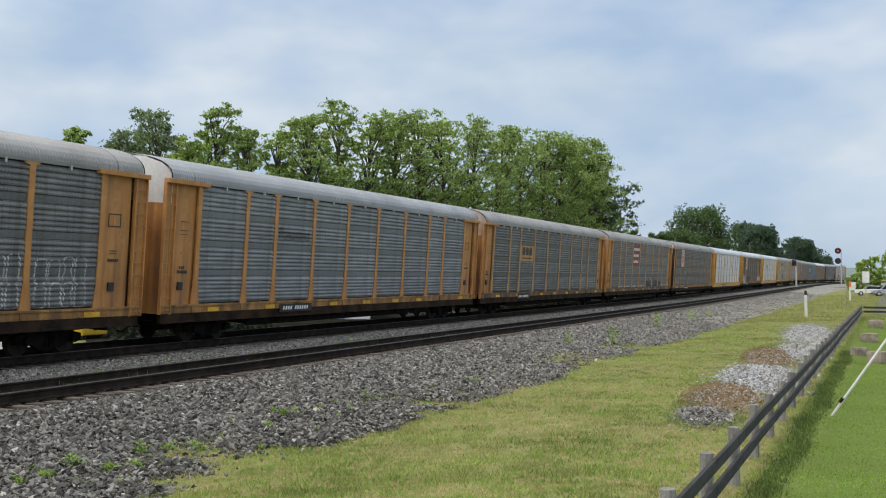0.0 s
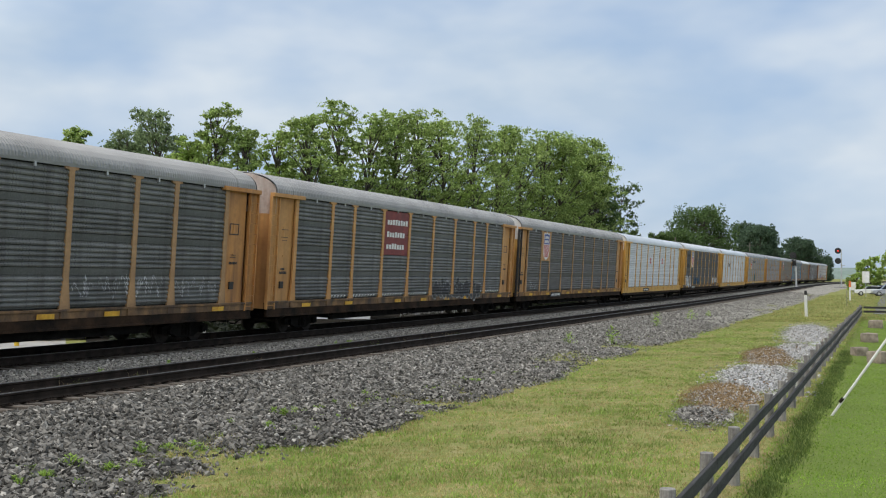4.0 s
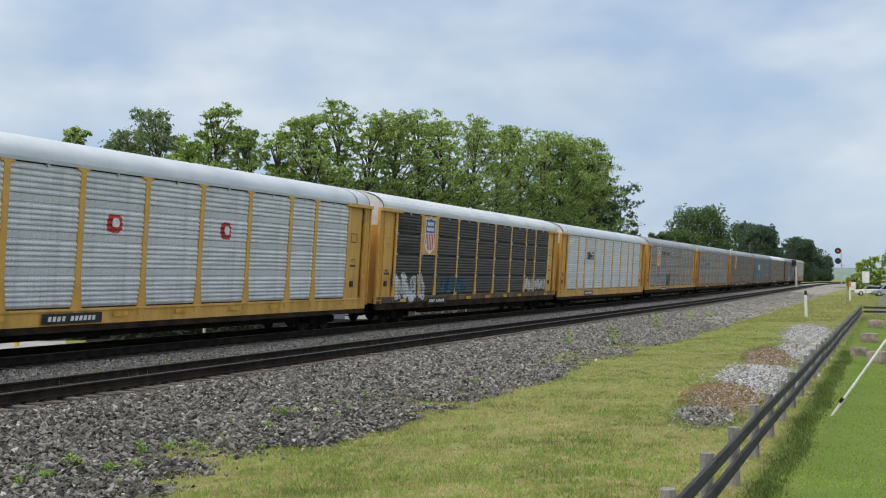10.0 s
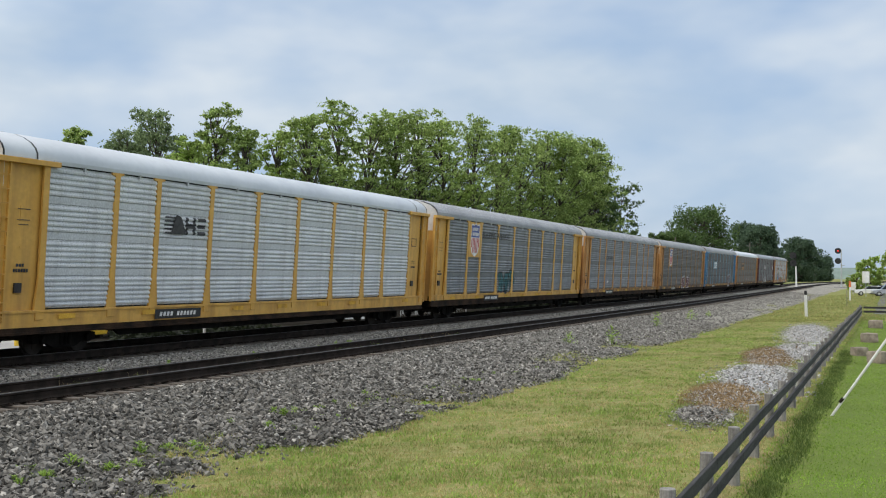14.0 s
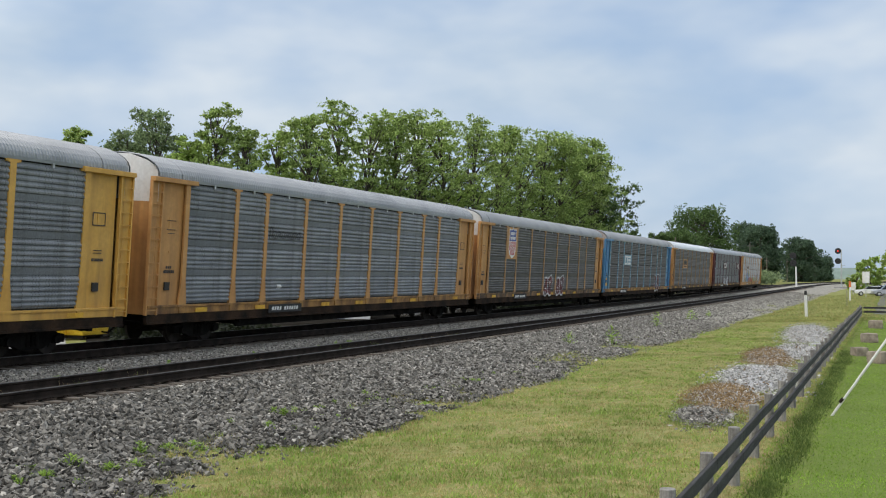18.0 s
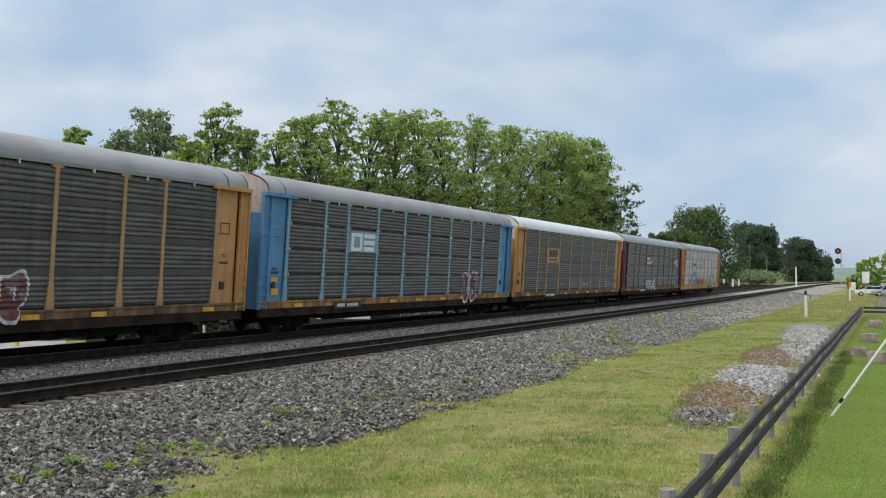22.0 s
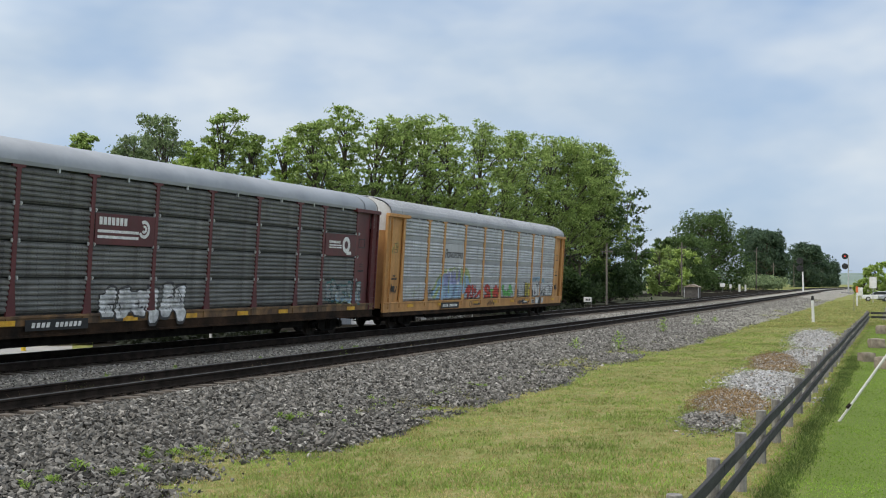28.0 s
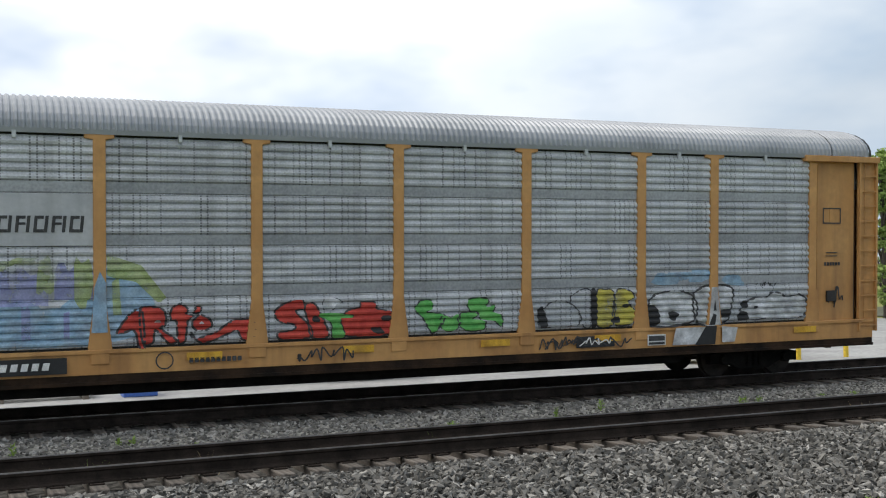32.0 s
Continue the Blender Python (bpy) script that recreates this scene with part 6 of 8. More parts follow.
CARS = [
    yellow("zinc_mid", "grey corrugated autorack wagon with tan posts and white graffiti", livery=livery_a, paint="orange", end="orange", roof="roof_dark"),
    yellow("zinc_blue", "silver-grey corrugated autorack wagon with tan posts and dark lettering", livery=livery_b, paint="orange", end="orange"),
    yellow("zinc_dark", "weathered dark grey autorack wagon with tan posts and yellow patch", livery=livery_c, post="tan_dirty", paint="orange", sill="sill_dirty", roof="roof_dark", cap="rusty_white", end="orange", plate=6.3, placards={(2, 2): "tan", (2, 1): "zinc_dark"}),
    yellow("zinc_dark", "dark grey autorack wagon with a dull red sign and graffiti", livery=livery_d, sill="sill_dirty", roof="roof_dark", placards={(3, 2): "red_sign", (3, 3): "red_sign"}, plate=None, cap="rusty_white"),
    yellow("zinc_brown", "dark grey autorack wagon with dull yellow posts and a blue shield", livery=livery_e, post="tan_dirty", ladder="black_end", slim=True, end="yellow", roof="roof_dark", plate=7.0),
    yellow("white_panel", "clean white autorack wagon with yellow posts and red emblems", livery=livery_f, paint="yellow", sill="yellow", deep_sill=True, roof="roof_white", ribbed=False, plate=8.0),
    yellow("dark_panel", "dark brown autorack wagon with yellow ends, shield and graffiti", livery=livery_g, paint="yellow", sill="sill_dirty", roof="roof_white", seams=True, slim=True, plate=5.6),
    yellow("white_panel", "clean white autorack wagon with yellow posts and black emblem", livery=livery_h, paint="yellow", sill="yellow", deep_sill=True, roof="roof_white", ribbed=False, plate=6.6),
    yellow("zinc_blue", "pale grey autorack wagon with yellow posts, shield and dark words", livery=livery_i, paint="yellow", sill="yellow", roof="roof_grey", plate=7.4),
    yellow("zinc_blue", "silver-grey autorack wagon with faded tan posts and dark lettering", livery=livery_j, end="tan", roof="roof_grey", plate=6.9),
    yellow("zinc_brown", "dirty brown-grey autorack wagon with tan posts, shield and maroon graffiti", livery=livery_k, post="tan_dirty", sill="sill_dirty", roof="roof_dark", slim=True, end="orange", ribbed=False, plate=6.3),
    yellow("blue_dark_panel", "brown-grey autorack wagon with light blue posts and ends", livery=livery_l, paint="blue", post="blue_faded", end="blue", cap="rusty_white", sill="sill_yellow", roof="roof_dark", seams=True, slim=True, ribbed=False, plate=5.6),
    yellow("zinc_brown", "grimy brown-grey autorack wagon with yellow ends and white roof", livery=livery_m, post="tan_dirty", paint="tan", end="yellow", sill="sill_dirty", roof="roof_bright", slim=True, seams=False, ribbed=False, plate=6.3, placards={(2, 2): "tan"}),
    yellow("zinc_dark", "weathered grey autorack wagon with maroon posts and ends, pale graffiti", livery=livery_n, paint="maroon", end="maroon", cap="white", sill="sill_dirty", roof="roof_grey", seams=True, slim=True, ribbed=False, plate=7.0),
    yellow("zinc", "silver corrugated autorack wagon with tan posts and colourful graffiti", livery=livery_o, paint="tan", end="tan", sill="tan", roof="roof_grey", plate=6.4, deep_sill=True, placards={(2, 2): "grey_sheet"}),
]
WAGONS = [autorack(c) for c in CARS]


def rail_point(x):
    return Vector((x, TRACK_B + bend(x), 0.2 + rise(x)))


def wagon_pose(front):
    a, b = rail_point(front + 3.2), rail_point(front + CAR_L - 3.2)
    d = b - a
    yaw, climb = math.atan2(d.y, d.x), math.atan2(d.z, d.length)
    m = Matrix.Rotation(yaw, 4, "Z") @ Matrix.Rotation(-climb, 4, "Y") @ Matrix.Rotation(math.atan2(RAIL_B[1] - RAIL_B[0], 1.505), 4, "X")
    return Matrix.Translation(a) @ m @ Matrix.Translation((-3.2, 0, 0))


# ---- grass, gravel, weeds ----
def blades_mesh(name, x, y, z, tall, wide, mats, idx=None):
    n = len(x)
    a = rng.uniform(0, 2 * np.pi, n)
    lean = rng.normal(0, 0.45, (n, 2)) * tall[:, None]
    v = np.empty((n, 3, 3))
    v[:, 0] = np.stack([x - np.cos(a) * wide / 2, y - np.sin(a) * wide / 2, z], 1)
    v[:, 1] = np.stack([x + np.cos(a) * wide / 2, y + np.sin(a) * wide / 2, z], 1)
    v[:, 2] = np.stack([x + lean[:, 0], y + lean[:, 1], z + tall], 1)
    return poly_mesh(name, v.reshape(-1, 3), np.arange(3 * n).reshape(-1, 3), mats, idx)


def heights(x, y):
    return ground_heights(x, y) - 0.005


# gravel and litter heaps: centre, half length, half width, skew, kind
PATCHES = [(23.6, 3.6, 2.3, 0.75, 0.15, "weedy"), (33.0, 3.5, 5.6, 1.35, 0.11, "pale"), (27.3, 3.75, 3.9, 0.95, 0.137, "brown"), (45.0, 3.4, 5.8, 1.05, 0.08, "pale"), (42.0, 4.1, 6.0, 0.95, 0.1, "brown"), (60.5, 4.0, 12.0, 1.3, 0.067, "pale")]


def in_patch(x, y, grow=1.0):
    hit = np.zeros(len(x), bool)
    for cx, cy, rx, ry, sk, _ in PATCHES:
        hit |= ((x - cx) / (rx * grow)) ** 2 + ((y - cy - sk * (x - cx)) / (ry * grow)) ** 2 < 1
    return hit


def build_grass():
    n = 330000
    x = 9.5 + 74 * rng.uniform(0, 1, n) ** 2.0
    y = rng.uniform(1.7, 11.6, n)
    over = bed_heights(x, y) - ground_heights(x, y)
    spread = field(x, y, 0.9, 31.0)
    keep = ((over < 0.02) | ((over < 0.16) & (spread > 0.12) & (rng.uniform(0, 1, n) < 0.6))) & (~in_patch(x, y, 0.84) | (rng.uniform(0, 1, n) < 0.16))
    keep &= (field(x, y, 1.6, 41.0) + 0.6 * field(x, y, 4.4, 43.0) < 0.16) | (rng.uniform(0, 1, n) < 0.4)
    x, y, over = x[keep], y[keep], over[keep]
    clump = field(x, y, 1.5, 2.0) + 0.7 * field(x, y, 4.6, 5.0)
    dry = field(x, y, 1.2, 8.0) + 0.7 * field(x, y, 4.0, 4.0)
    tall = rng.uniform(0.02, 0.055, len(x)) * (1 + 0.8 * np.clip(clump, -0.5, 1.2)) * np.where(over > -0.06, 1.9, 1.0)
    pick = rng.normal(0, 0.22, len(x))
    idx = np.where(clump + pick + 0.3 * np.clip((x - 26) / 20, 0, 1) > 0.38, 1, np.where(dry + 0.8 * field(x, y, 0.3, 17.0) + pick > 0.20, 2, 0))
    me = blades_mesh("verge_grass", x, y, heights(x, y), tall, rng.uniform(0.010, 0.024, len(x)), [M["blade"], M["blade_lush"], M["blade_dry"]], idx)
    tagged(new("verge_grass", me), "short mown grass, partly dry and yellow", "grass", kind="stuff")
    n = 30000
    x = 78 + 110 * rng.uniform(0, 1, n) ** 1.5
    y = rng.uniform(-3.0, 9.6, n)
    me = blades_mesh("distant_grass", x, y, heights(x, y), rng.uniform(0.05, 0.12, n), rng.uniform(0.05, 0.10, n), [M["blade"], M["blade_lush"]], rng.integers(0, 2, n))
    tagged(new("distant_grass", me), "green grass farther along the line", "grass", kind="stuff")
    # tufts that stand above the mown grass
    k, m = 5200, 18
    tx = 10.5 + 60 * rng.uniform(0, 1, k) ** 1.8
    ty = rng.uniform(2.2, 11.2, k)
    ok = field(tx, ty, 0.35, 12.0) + rng.normal(0, 0.2, k) > 0.0
    tx, ty = tx[ok], ty[ok]
    r = rng.uniform(0.05, 0.22, len(tx))
    x = (tx[:, None] + rng.normal(0, 1, (len(tx), m)) * r[:, None]).ravel()
    y = (ty[:, None] + rng.normal(0, 1, (len(tx), m)) * r[:, None]).ravel()
    me = blades_mesh("grass_tufts", x, y, heights(x, y), rng.uniform(0.035, 0.10, len(x)), rng.uniform(0.012, 0.032, len(x)), [M["blade_lush"], M["weed"]], rng.integers(0, 2, len(x)))
    tagged(new("grass_tufts", me), "lush green tufts in the mown grass", "grass", kind="stuff")
    n = 190000
    x = 11 + 75 * rng.uniform(0, 1, n) ** 1.8
    y = rng.uniform(-4.5, 1.9, n)
    tall = rng.uniform(0.012, 0.036, n) * (1 + 0.5 * field(x, y, 0.8, 51.0))
    me = blades_mesh("lawn_grass", x, y, heights(x, y), tall, rng.uniform(0.012, 0.03, n), M["blade_lawn"])
    tagged(new("lawn_grass", me), "lush green lawn behind the timber fence", "grass", kind="stuff")
    # narrow strip of darker, taller blades beside the fence
    n = 20000
    x = rng.uniform(12, 46, n)
    y = 1.47 + rng.normal(0, 0.10, n) + 0.06 * np.sin(x * 0.9)
    me = blades_mesh("uncut_grass", x, y, heights(x, y), rng.uniform(0.03, 0.09, n), rng.uniform(0.012, 0.028, n), [M["blade_dark"], M["blade_lush"]], np.where(rng.uniform(0, 1, n) < 0.75, 0, 1))
    tagged(new("uncut_grass", me), "narrow strip of darker, taller grass along the fence", "grass", kind="stuff")


build_grass()


def chip_material(name, a, b, c):
    m = stone_material()
    m.name = name
    for node in m.node_tree.nodes:
        if node.type == "VALTORGB":
            for el, col in zip(node.color_ramp.elements, (a, b, b, c)):
                el.color = (*col, 1)
    return m


M["pale_chips"] = chip_material("pale_gravel_chips", (0.20, 0.20, 0.193), (0.46, 0.457, 0.44), (0.72, 0.715, 0.70))
M["brown_chips"] = chip_material("brown_mulch_chips", (0.10, 0.065, 0.035), (0.22, 0.15, 0.085), (0.38, 0.31, 0.23))


def build_patches():
    for k, (cx, cy, rx, ry, sk, kind) in enumerate(PATCHES):
        top = 0.13 if kind == "brown" else 0.09
        verts, faces = [(cx, cy, ground_z(cx, cy) + top)], []
        rings, seg = 6, 56
        for i in range(1, rings + 1):
            for j in range(seg):
                a = 2 * math.pi * j / seg
                f = i / rings * (0.92 + 0.5 * noise.noise((math.cos(a) * 1.6, math.sin(a) * 1.6, k * 3.0 + 1)) + 0.38 * noise.noise((math.cos(a) * 5, math.sin(a) * 5, k * 3.0)))
                px = cx + rx * f * math.cos(a)
                py = cy + ry * f * math.sin(a) + sk * (px - cx)
                verts.append((px, py, ground_z(px, py) + top * (1 - (i / rings) ** 2) + 0.03 * noise.noise((px * 2, py * 2, 1.0)) - (0.04 if i == rings else 0)))
        faces += [(0, 1 + j, 1 + (j + 1) % seg) for j in range(seg)]
        for i in range(rings - 1):
            b, c = 1 + i * seg, 1 + (i + 1) * seg
            faces += [(b + j, c + j, c + (j + 1) % seg, b + (j + 1) % seg) for j in range(seg)]
        words_for = {"pale": "low spread heap of pale grey gravel on the grass", "brown": "patch of dry brown litter and gravel on the grass", "weedy": "thin weedy patch of grey gravel on the grass"}
        me = mesh_from("gravel_heap", verts, faces, M["brown_litter" if kind == "brown" else "pale_gravel" if kind == "pale" else "ballast_bed"])
        me.polygons.foreach_set("use_smooth", [True] * len(me.polygons))
        heap = tagged(new("gravel_heap", me), words_for[kind], "gravel", "gravel heaps on the verge", "stuff")
        n = int(420 * rx * ry) + 300
        a, r = rng.uniform(0, 2 * np.pi, n), np.sqrt(rng.uniform(0, 1, n)) * rng.choice([0.85, 1.0, 1.3], n, p=[0.45, 0.33, 0.22])
        x = cx + rx * r * np.cos(a)
        y = cy + ry * r * np.sin(a) + sk * (x - cx)
        z = heights(x, y) + top * np.clip(1 - r ** 2, 0, 1) + 0.012
        size = rng.uniform(0.03, 0.10, n) * (0.8 if kind == "brown" else 1.0)
        idx = np.where(rng.uniform(0, 1, n) < {"pale": 0.93, "brown": 0.55, "weedy": 0.95}[kind], 0, 1)
        stones = put("chips", scatter_mesh("chips", np.stack([x, y, z], 1), size, [M["stone_pale" if kind == "weedy" else "pale_chips"], M["brown_chips"]], 0.55, idx), heap)
        tagged(stones, kind="stuff")
        # dead stalks on the litter, green ones round the weedy patch
        n = {"pale": 500, "brown": 5000, "weedy": 1600}[kind]
        a, r = rng.uniform(0, 2 * np.pi, n), np.sqrt(rng.uniform(0.0 if kind == "brown" else 0.6, 1.25, n))
        x = cx + rx * r * np.cos(a)
        y = cy + ry * r * np.sin(a) + sk * (x - cx)
        stalks = put("stalks", blades_mesh("stalks", x, y, heights(x, y) + top * np.clip(1 - r ** 2, 0, 1), rng.uniform(0.03, 0.09, n), rng.uniform(0.012, 0.03, n), M["dead_stalk" if kind == "brown" else "blade_lush"]), heap)
        tagged(stalks, kind="stuff")


M["dead_stalk"] = leaf_material("dead_brown_stalks", (0.20, 0.125, 0.055), (0.44, 0.32, 0.17))
build_patches()


def leaf_cloud(centres, radii, n, size, flat_bias=0.5, seed=0, airy=True):
    """n four-cornered leaves spread through ellipsoids; returns corners and faces."""
    r = np.random.default_rng(seed)
    centres, radii = np.asarray(centres, float), np.asarray(radii, float)
    w = np.prod(radii, 1) ** 0.67
    pick = r.choice(len(centres), n, p=w / w.sum())
    d = r.normal(0, 1, (n, 3))
    d /= np.linalg.norm(d, axis=1)[:, None]
    p = centres[pick] + d * radii[pick] * (0.15 + np.abs(r.normal(0, 0.62, n)) if airy else r.uniform(0.25, 1, n) ** 0.5)[:, None]
    nrm = r.normal(0, 1, (n, 3)) * (1 - flat_bias) + np.array([0, 0, 1.0]) * flat_bias
    nrm /= np.linalg.norm(nrm, axis=1)[:, None]
    t = np.cross(nrm, r.normal(0, 1, (n, 3)))
    t /= np.linalg.norm(t, axis=1)[:, None] + 1e-9
    b = np.cross(nrm, t)
    s = (size * r.uniform(0.5, 1.3, n))[:, None]
    v = np.stack([p - t * s * 0.6, p - b * s * 0.32 + nrm * s * 0.08, p + t * s * 0.6, p + b * s * 0.32 + nrm * s * 0.08], 1)
    return v.reshape(-1, 3), np.arange(4 * n).reshape(-1, 4)


def limb_into(bm, pts, r0, r1, n=6):
    for i in range(len(pts) - 1):
        a, b = i / (len(pts) - 1), (i + 1) / (len(pts) - 1)
        cyl_into(bm, pts[i], pts[i + 1], r0 + (r1 - r0) * a, r0 + (r1 - r0) * b, n)


def tree(x, y, h, spread, leaf, label, seed, clear=0.4, n=6500, size=0.3, clusters=26, plate=0.45, trunk=0.22, name="tree", group="trees of the wood beside the railway", low=0.35, clump=1.0, airy=True):
    """A trunk with limbs that carry flattened sprays of leaves. clear: share of the height below the crown; clump: size of the sprays."""
    r = random.Random(seed)
    t = thing(name, (x, y, ground_z(x, y) - 0.05), label, "tree", group)
    bm = bmesh.new()
    sway = (r.uniform(-0.9, 0.9), r.uniform(-0.9, 0.9))
    top = [(sway[0] * s ** 2, sway[1] * s ** 2, h * 0.93 * s) for s in (0, 0.25, 0.5, 0.75, 1.0)]
    limb_into(bm, top, trunk, 0.04, 8)
    centres, radii = [], []
    bulge = [(r.uniform(0, 6.283), r.uniform(0.55, 1.0)) for _ in range(5)]
    for i in range(clusters):
        s = clear + (0.96 - clear) * ((i + r.random()) / clusters) ** 0.85
        a = r.uniform(0, 6.283)
        v = (s - clear) / (1 - clear)
        shape = math.sin(math.pi * min(0.97, 0.16 + 0.80 * v)) ** 0.55
        lobe = 0.72 + 0.28 * sum(w * math.cos(a - p + 2.2 * k * v) for k, (p, w) in enumerate(bulge)) / 2.0
        reach = spread * shape * max(0.3, lobe) * (low + (1 - low) * r.random() ** 0.75)
        end = (sway[0] * s * s + reach * math.cos(a), sway[1] * s * s + reach * math.sin(a), min(h * s + r.uniform(-0.02, 0.03) * h, h * 0.97))
        if i % 3 == 0:
            start_s = max(0.15, s - 0.12 - 0.1 * r.random())
            start = (sway[0] * start_s ** 2, sway[1] * start_s ** 2, h * start_s)
            mid = tuple(start[k] * 0.45 + end[k] * 0.55 + (0.35 if k == 2 else r.uniform(-0.25, 0.25)) for k in range(3))
            limb_into(bm, [start, mid, end], trunk * 0.36, 0.025, 5)
        rr = spread * r.uniform(0.07, 0.17) * clump
        centres.append(end)
        radii.append((rr * r.uniform(0.9, 1.4), rr * r.uniform(0.9, 1.4), rr * plate * r.uniform(0.8, 1.2)))
        for _ in range(3):
            centres.append((end[0] + r.uniform(-1.5, 1.5) * rr, end[1] + r.uniform(-1.5, 1.5) * rr, end[2] + r.uniform(-0.9, 0.5) * rr))
            radii.append((rr * r.uniform(0.4, 0.8), rr * r.uniform(0.4, 0.8), rr * 0.45 * plate / 0.45))
    part("trunk", bm, M["bark"], t, "bark-brown trunk and limbs", smooth=True)
    v, f = leaf_cloud(centres, radii, n, size, 0.4, seed, airy)
    put("crown", poly_mesh("crown", v, f, leaf), t, label="crown of many small leaves")
    return t


def shrub(x, y, h, w, leaf, label, seed, n=1800, size=0.28, group="undergrowth at the wood's edge", name="bush"):
    r = random.Random(seed)
    t = thing(name, (x, y, ground_z(x, y) - 0.05), label, "bush", group)
    bm = bmesh.new()
    cs, rs = [], []
    for i in range(9):
        a, d = r.uniform(0, 6.28), r.uniform(0.1, 0.75) * w
        c = (d * math.cos(a), d * math.sin(a), h * r.uniform(0.25, 0.78))
        cs.append(c)
        rs.append((w * r.uniform(0.3, 0.48), w * r.uniform(0.3, 0.48), h * r.uniform(0.18, 0.3)))
        limb_into(bm, [(0, 0, 0), (c[0] * 0.5, c[1] * 0.5, c[2] * 0.6), c], 0.05, 0.015, 5)
    part("stems", bm, M["bark"], t)
    v, f = leaf_cloud(cs, rs, n, size, 0.3, seed)
    put("foliage", poly_mesh("foliage", v, f, leaf), t, label="dense small leaves")
    return t


def build_wood():
    # direction from the camera (degrees from the line of the railway), height angle of the top, distance across, width, foliage
    belt = [(40.2, 7.0, 56, 1.6, "leaf", 0.35), (38.3, 6.9, 56, 3.4, "leaf_grey", 0.15), (36.3, 8.1, 54, 3.4, "leaf_grey", 0.15), (37.2, 7.2, 58, 3.4, "leaf_grey", 0.1), (34.9, 6.9, 50, 2.6, "leaf_bright", 0.2), (33.9, 8.5, 52, 2.8, "leaf", 0.35),
            (32.1, 7.4, 50, 2.6, "leaf", 0.35), (30.4, 7.2, 50, 2.4, "leaf_bright", 0.4), (28.7, 8.0, 46, 3.0, "leaf", 0.4), (27.4, 8.7, 46, 3.6, "leaf", 0.38), (26.0, 8.2, 45, 3.0, "leaf", 0.4),
            (24.7, 8.3, 44, 3.2, "leaf", 0.42), (23.2, 8.4, 43, 3.5, "leaf", 0.42), (21.8, 8.0, 42, 3.4, "leaf_bright", 0.42), (20.5, 8.0, 41, 3.4, "leaf", 0.42), (19.2, 7.7, 40, 3.4, "leaf", 0.42), (18.0, 7.5, 39, 3.6, "leaf", 0.4),
            (16.9, 7.4, 38, 3.6, "leaf", 0.42), (16.1, 7.0, 37, 3.4, "leaf", 0.4), (15.3, 6.8, 36.5, 3.4, "leaf", 0.38), (14.5, 6.9, 36, 3.2, "leaf", 0.2), (14.0, 5.9, 35, 2.9, "leaf_dark", 0.1), (45.1, 5.9, 56, 2.2, "leaf", 0.1)]
    for k, (az, el, yy, sp, leaf, clear) in enumerate(belt):
        clear *= 0.8 if k > 7 else 0.5
        dist = yy / math.sin(radians(az))
        h = 2.38 - ground_z(dist * math.cos(radians(az)), yy) + dist * math.tan(radians(el))
        tree(dist * math.cos(radians(az)), yy, 1.04 * h, 1.12 * sp * dist / 105.0 + 0.65, M[leaf], "tall slender tree with an airy light-green crown" if leaf != "leaf_dark" else "dense dark-green tree at the wood's edge", 100 + k, clear,
             n=12000 if k < 18 else 18000, size=0.23, clusters=120 if k < 18 else 150, plate=0.55 if k < 8 else 0.36 if k < 18 else 0.45, low=0.1)
    r = random.Random(4)
    for k in range(20):                       # second row, lower, behind the first, its leaf colour darkened for shade
        az = 38.0 - k * 1.32
        yy = 62 - 0.9 * k + r.uniform(-2, 3)
        dist = yy / math.sin(radians(az))
        el = (4.6 if k < 6 else 5.5) - 0.06 * k + r.uniform(-0.5, 0.5)
        tree(dist * math.cos(radians(az)), yy, 2.8 + dist * math.tan(radians(el)), 4.0 + 0.08 * k, M["leaf_back"], "tree deep in the wood, its crown coloured as shaded", 200 + k, 0.2, n=5200, size=0.36, clusters=60, plate=0.55)
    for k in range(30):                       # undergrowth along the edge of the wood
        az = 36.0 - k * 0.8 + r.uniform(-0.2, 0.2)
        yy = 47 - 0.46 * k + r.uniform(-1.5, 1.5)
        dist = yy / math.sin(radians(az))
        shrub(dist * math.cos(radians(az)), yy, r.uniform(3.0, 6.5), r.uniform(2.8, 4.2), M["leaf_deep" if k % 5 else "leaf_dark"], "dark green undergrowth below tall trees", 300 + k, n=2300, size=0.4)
    for k in range(26):                       # denser thicket inside the wood, coloured dark for the shade there
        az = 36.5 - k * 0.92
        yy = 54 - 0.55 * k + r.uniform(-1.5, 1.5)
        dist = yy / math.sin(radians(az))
        shrub(dist * math.cos(radians(az)), yy, r.uniform(5.0, 7.5), r.uniform(4.0, 5.5), M["leaf_deep"], "thicket inside the wood with shade in its leaf colour", 340 + k, n=2600, size=0.6)
    # lower trees that follow beyond the wood's end
    for k, (x, y, h, w, leaf) in enumerate(((172, 38, 9.5, 4.2, "leaf_dark"), (186, 37, 8.2, 4.0, "leaf"), (198, 36, 8.4, 4.0, "leaf_bright"), (205, 41, 11.0, 4.6, "leaf_dark"), (222, 42, 10.0, 4.6, "leaf"))):
        tree(x, y, h, w, M[leaf], "low broad tree beyond the wood's end", 400 + k, 0.08, n=4200, size=0.42, clusters=26, plate=0.7)
    # big round tree and the woods farther off
    tree(290, 44, 19.8, 12.0, M["leaf_dark"], "large round dark-green tree", 420, 0.0, n=24000, size=0.5, clusters=230, plate=0.8, trunk=0.5, clump=1.0, airy=False)
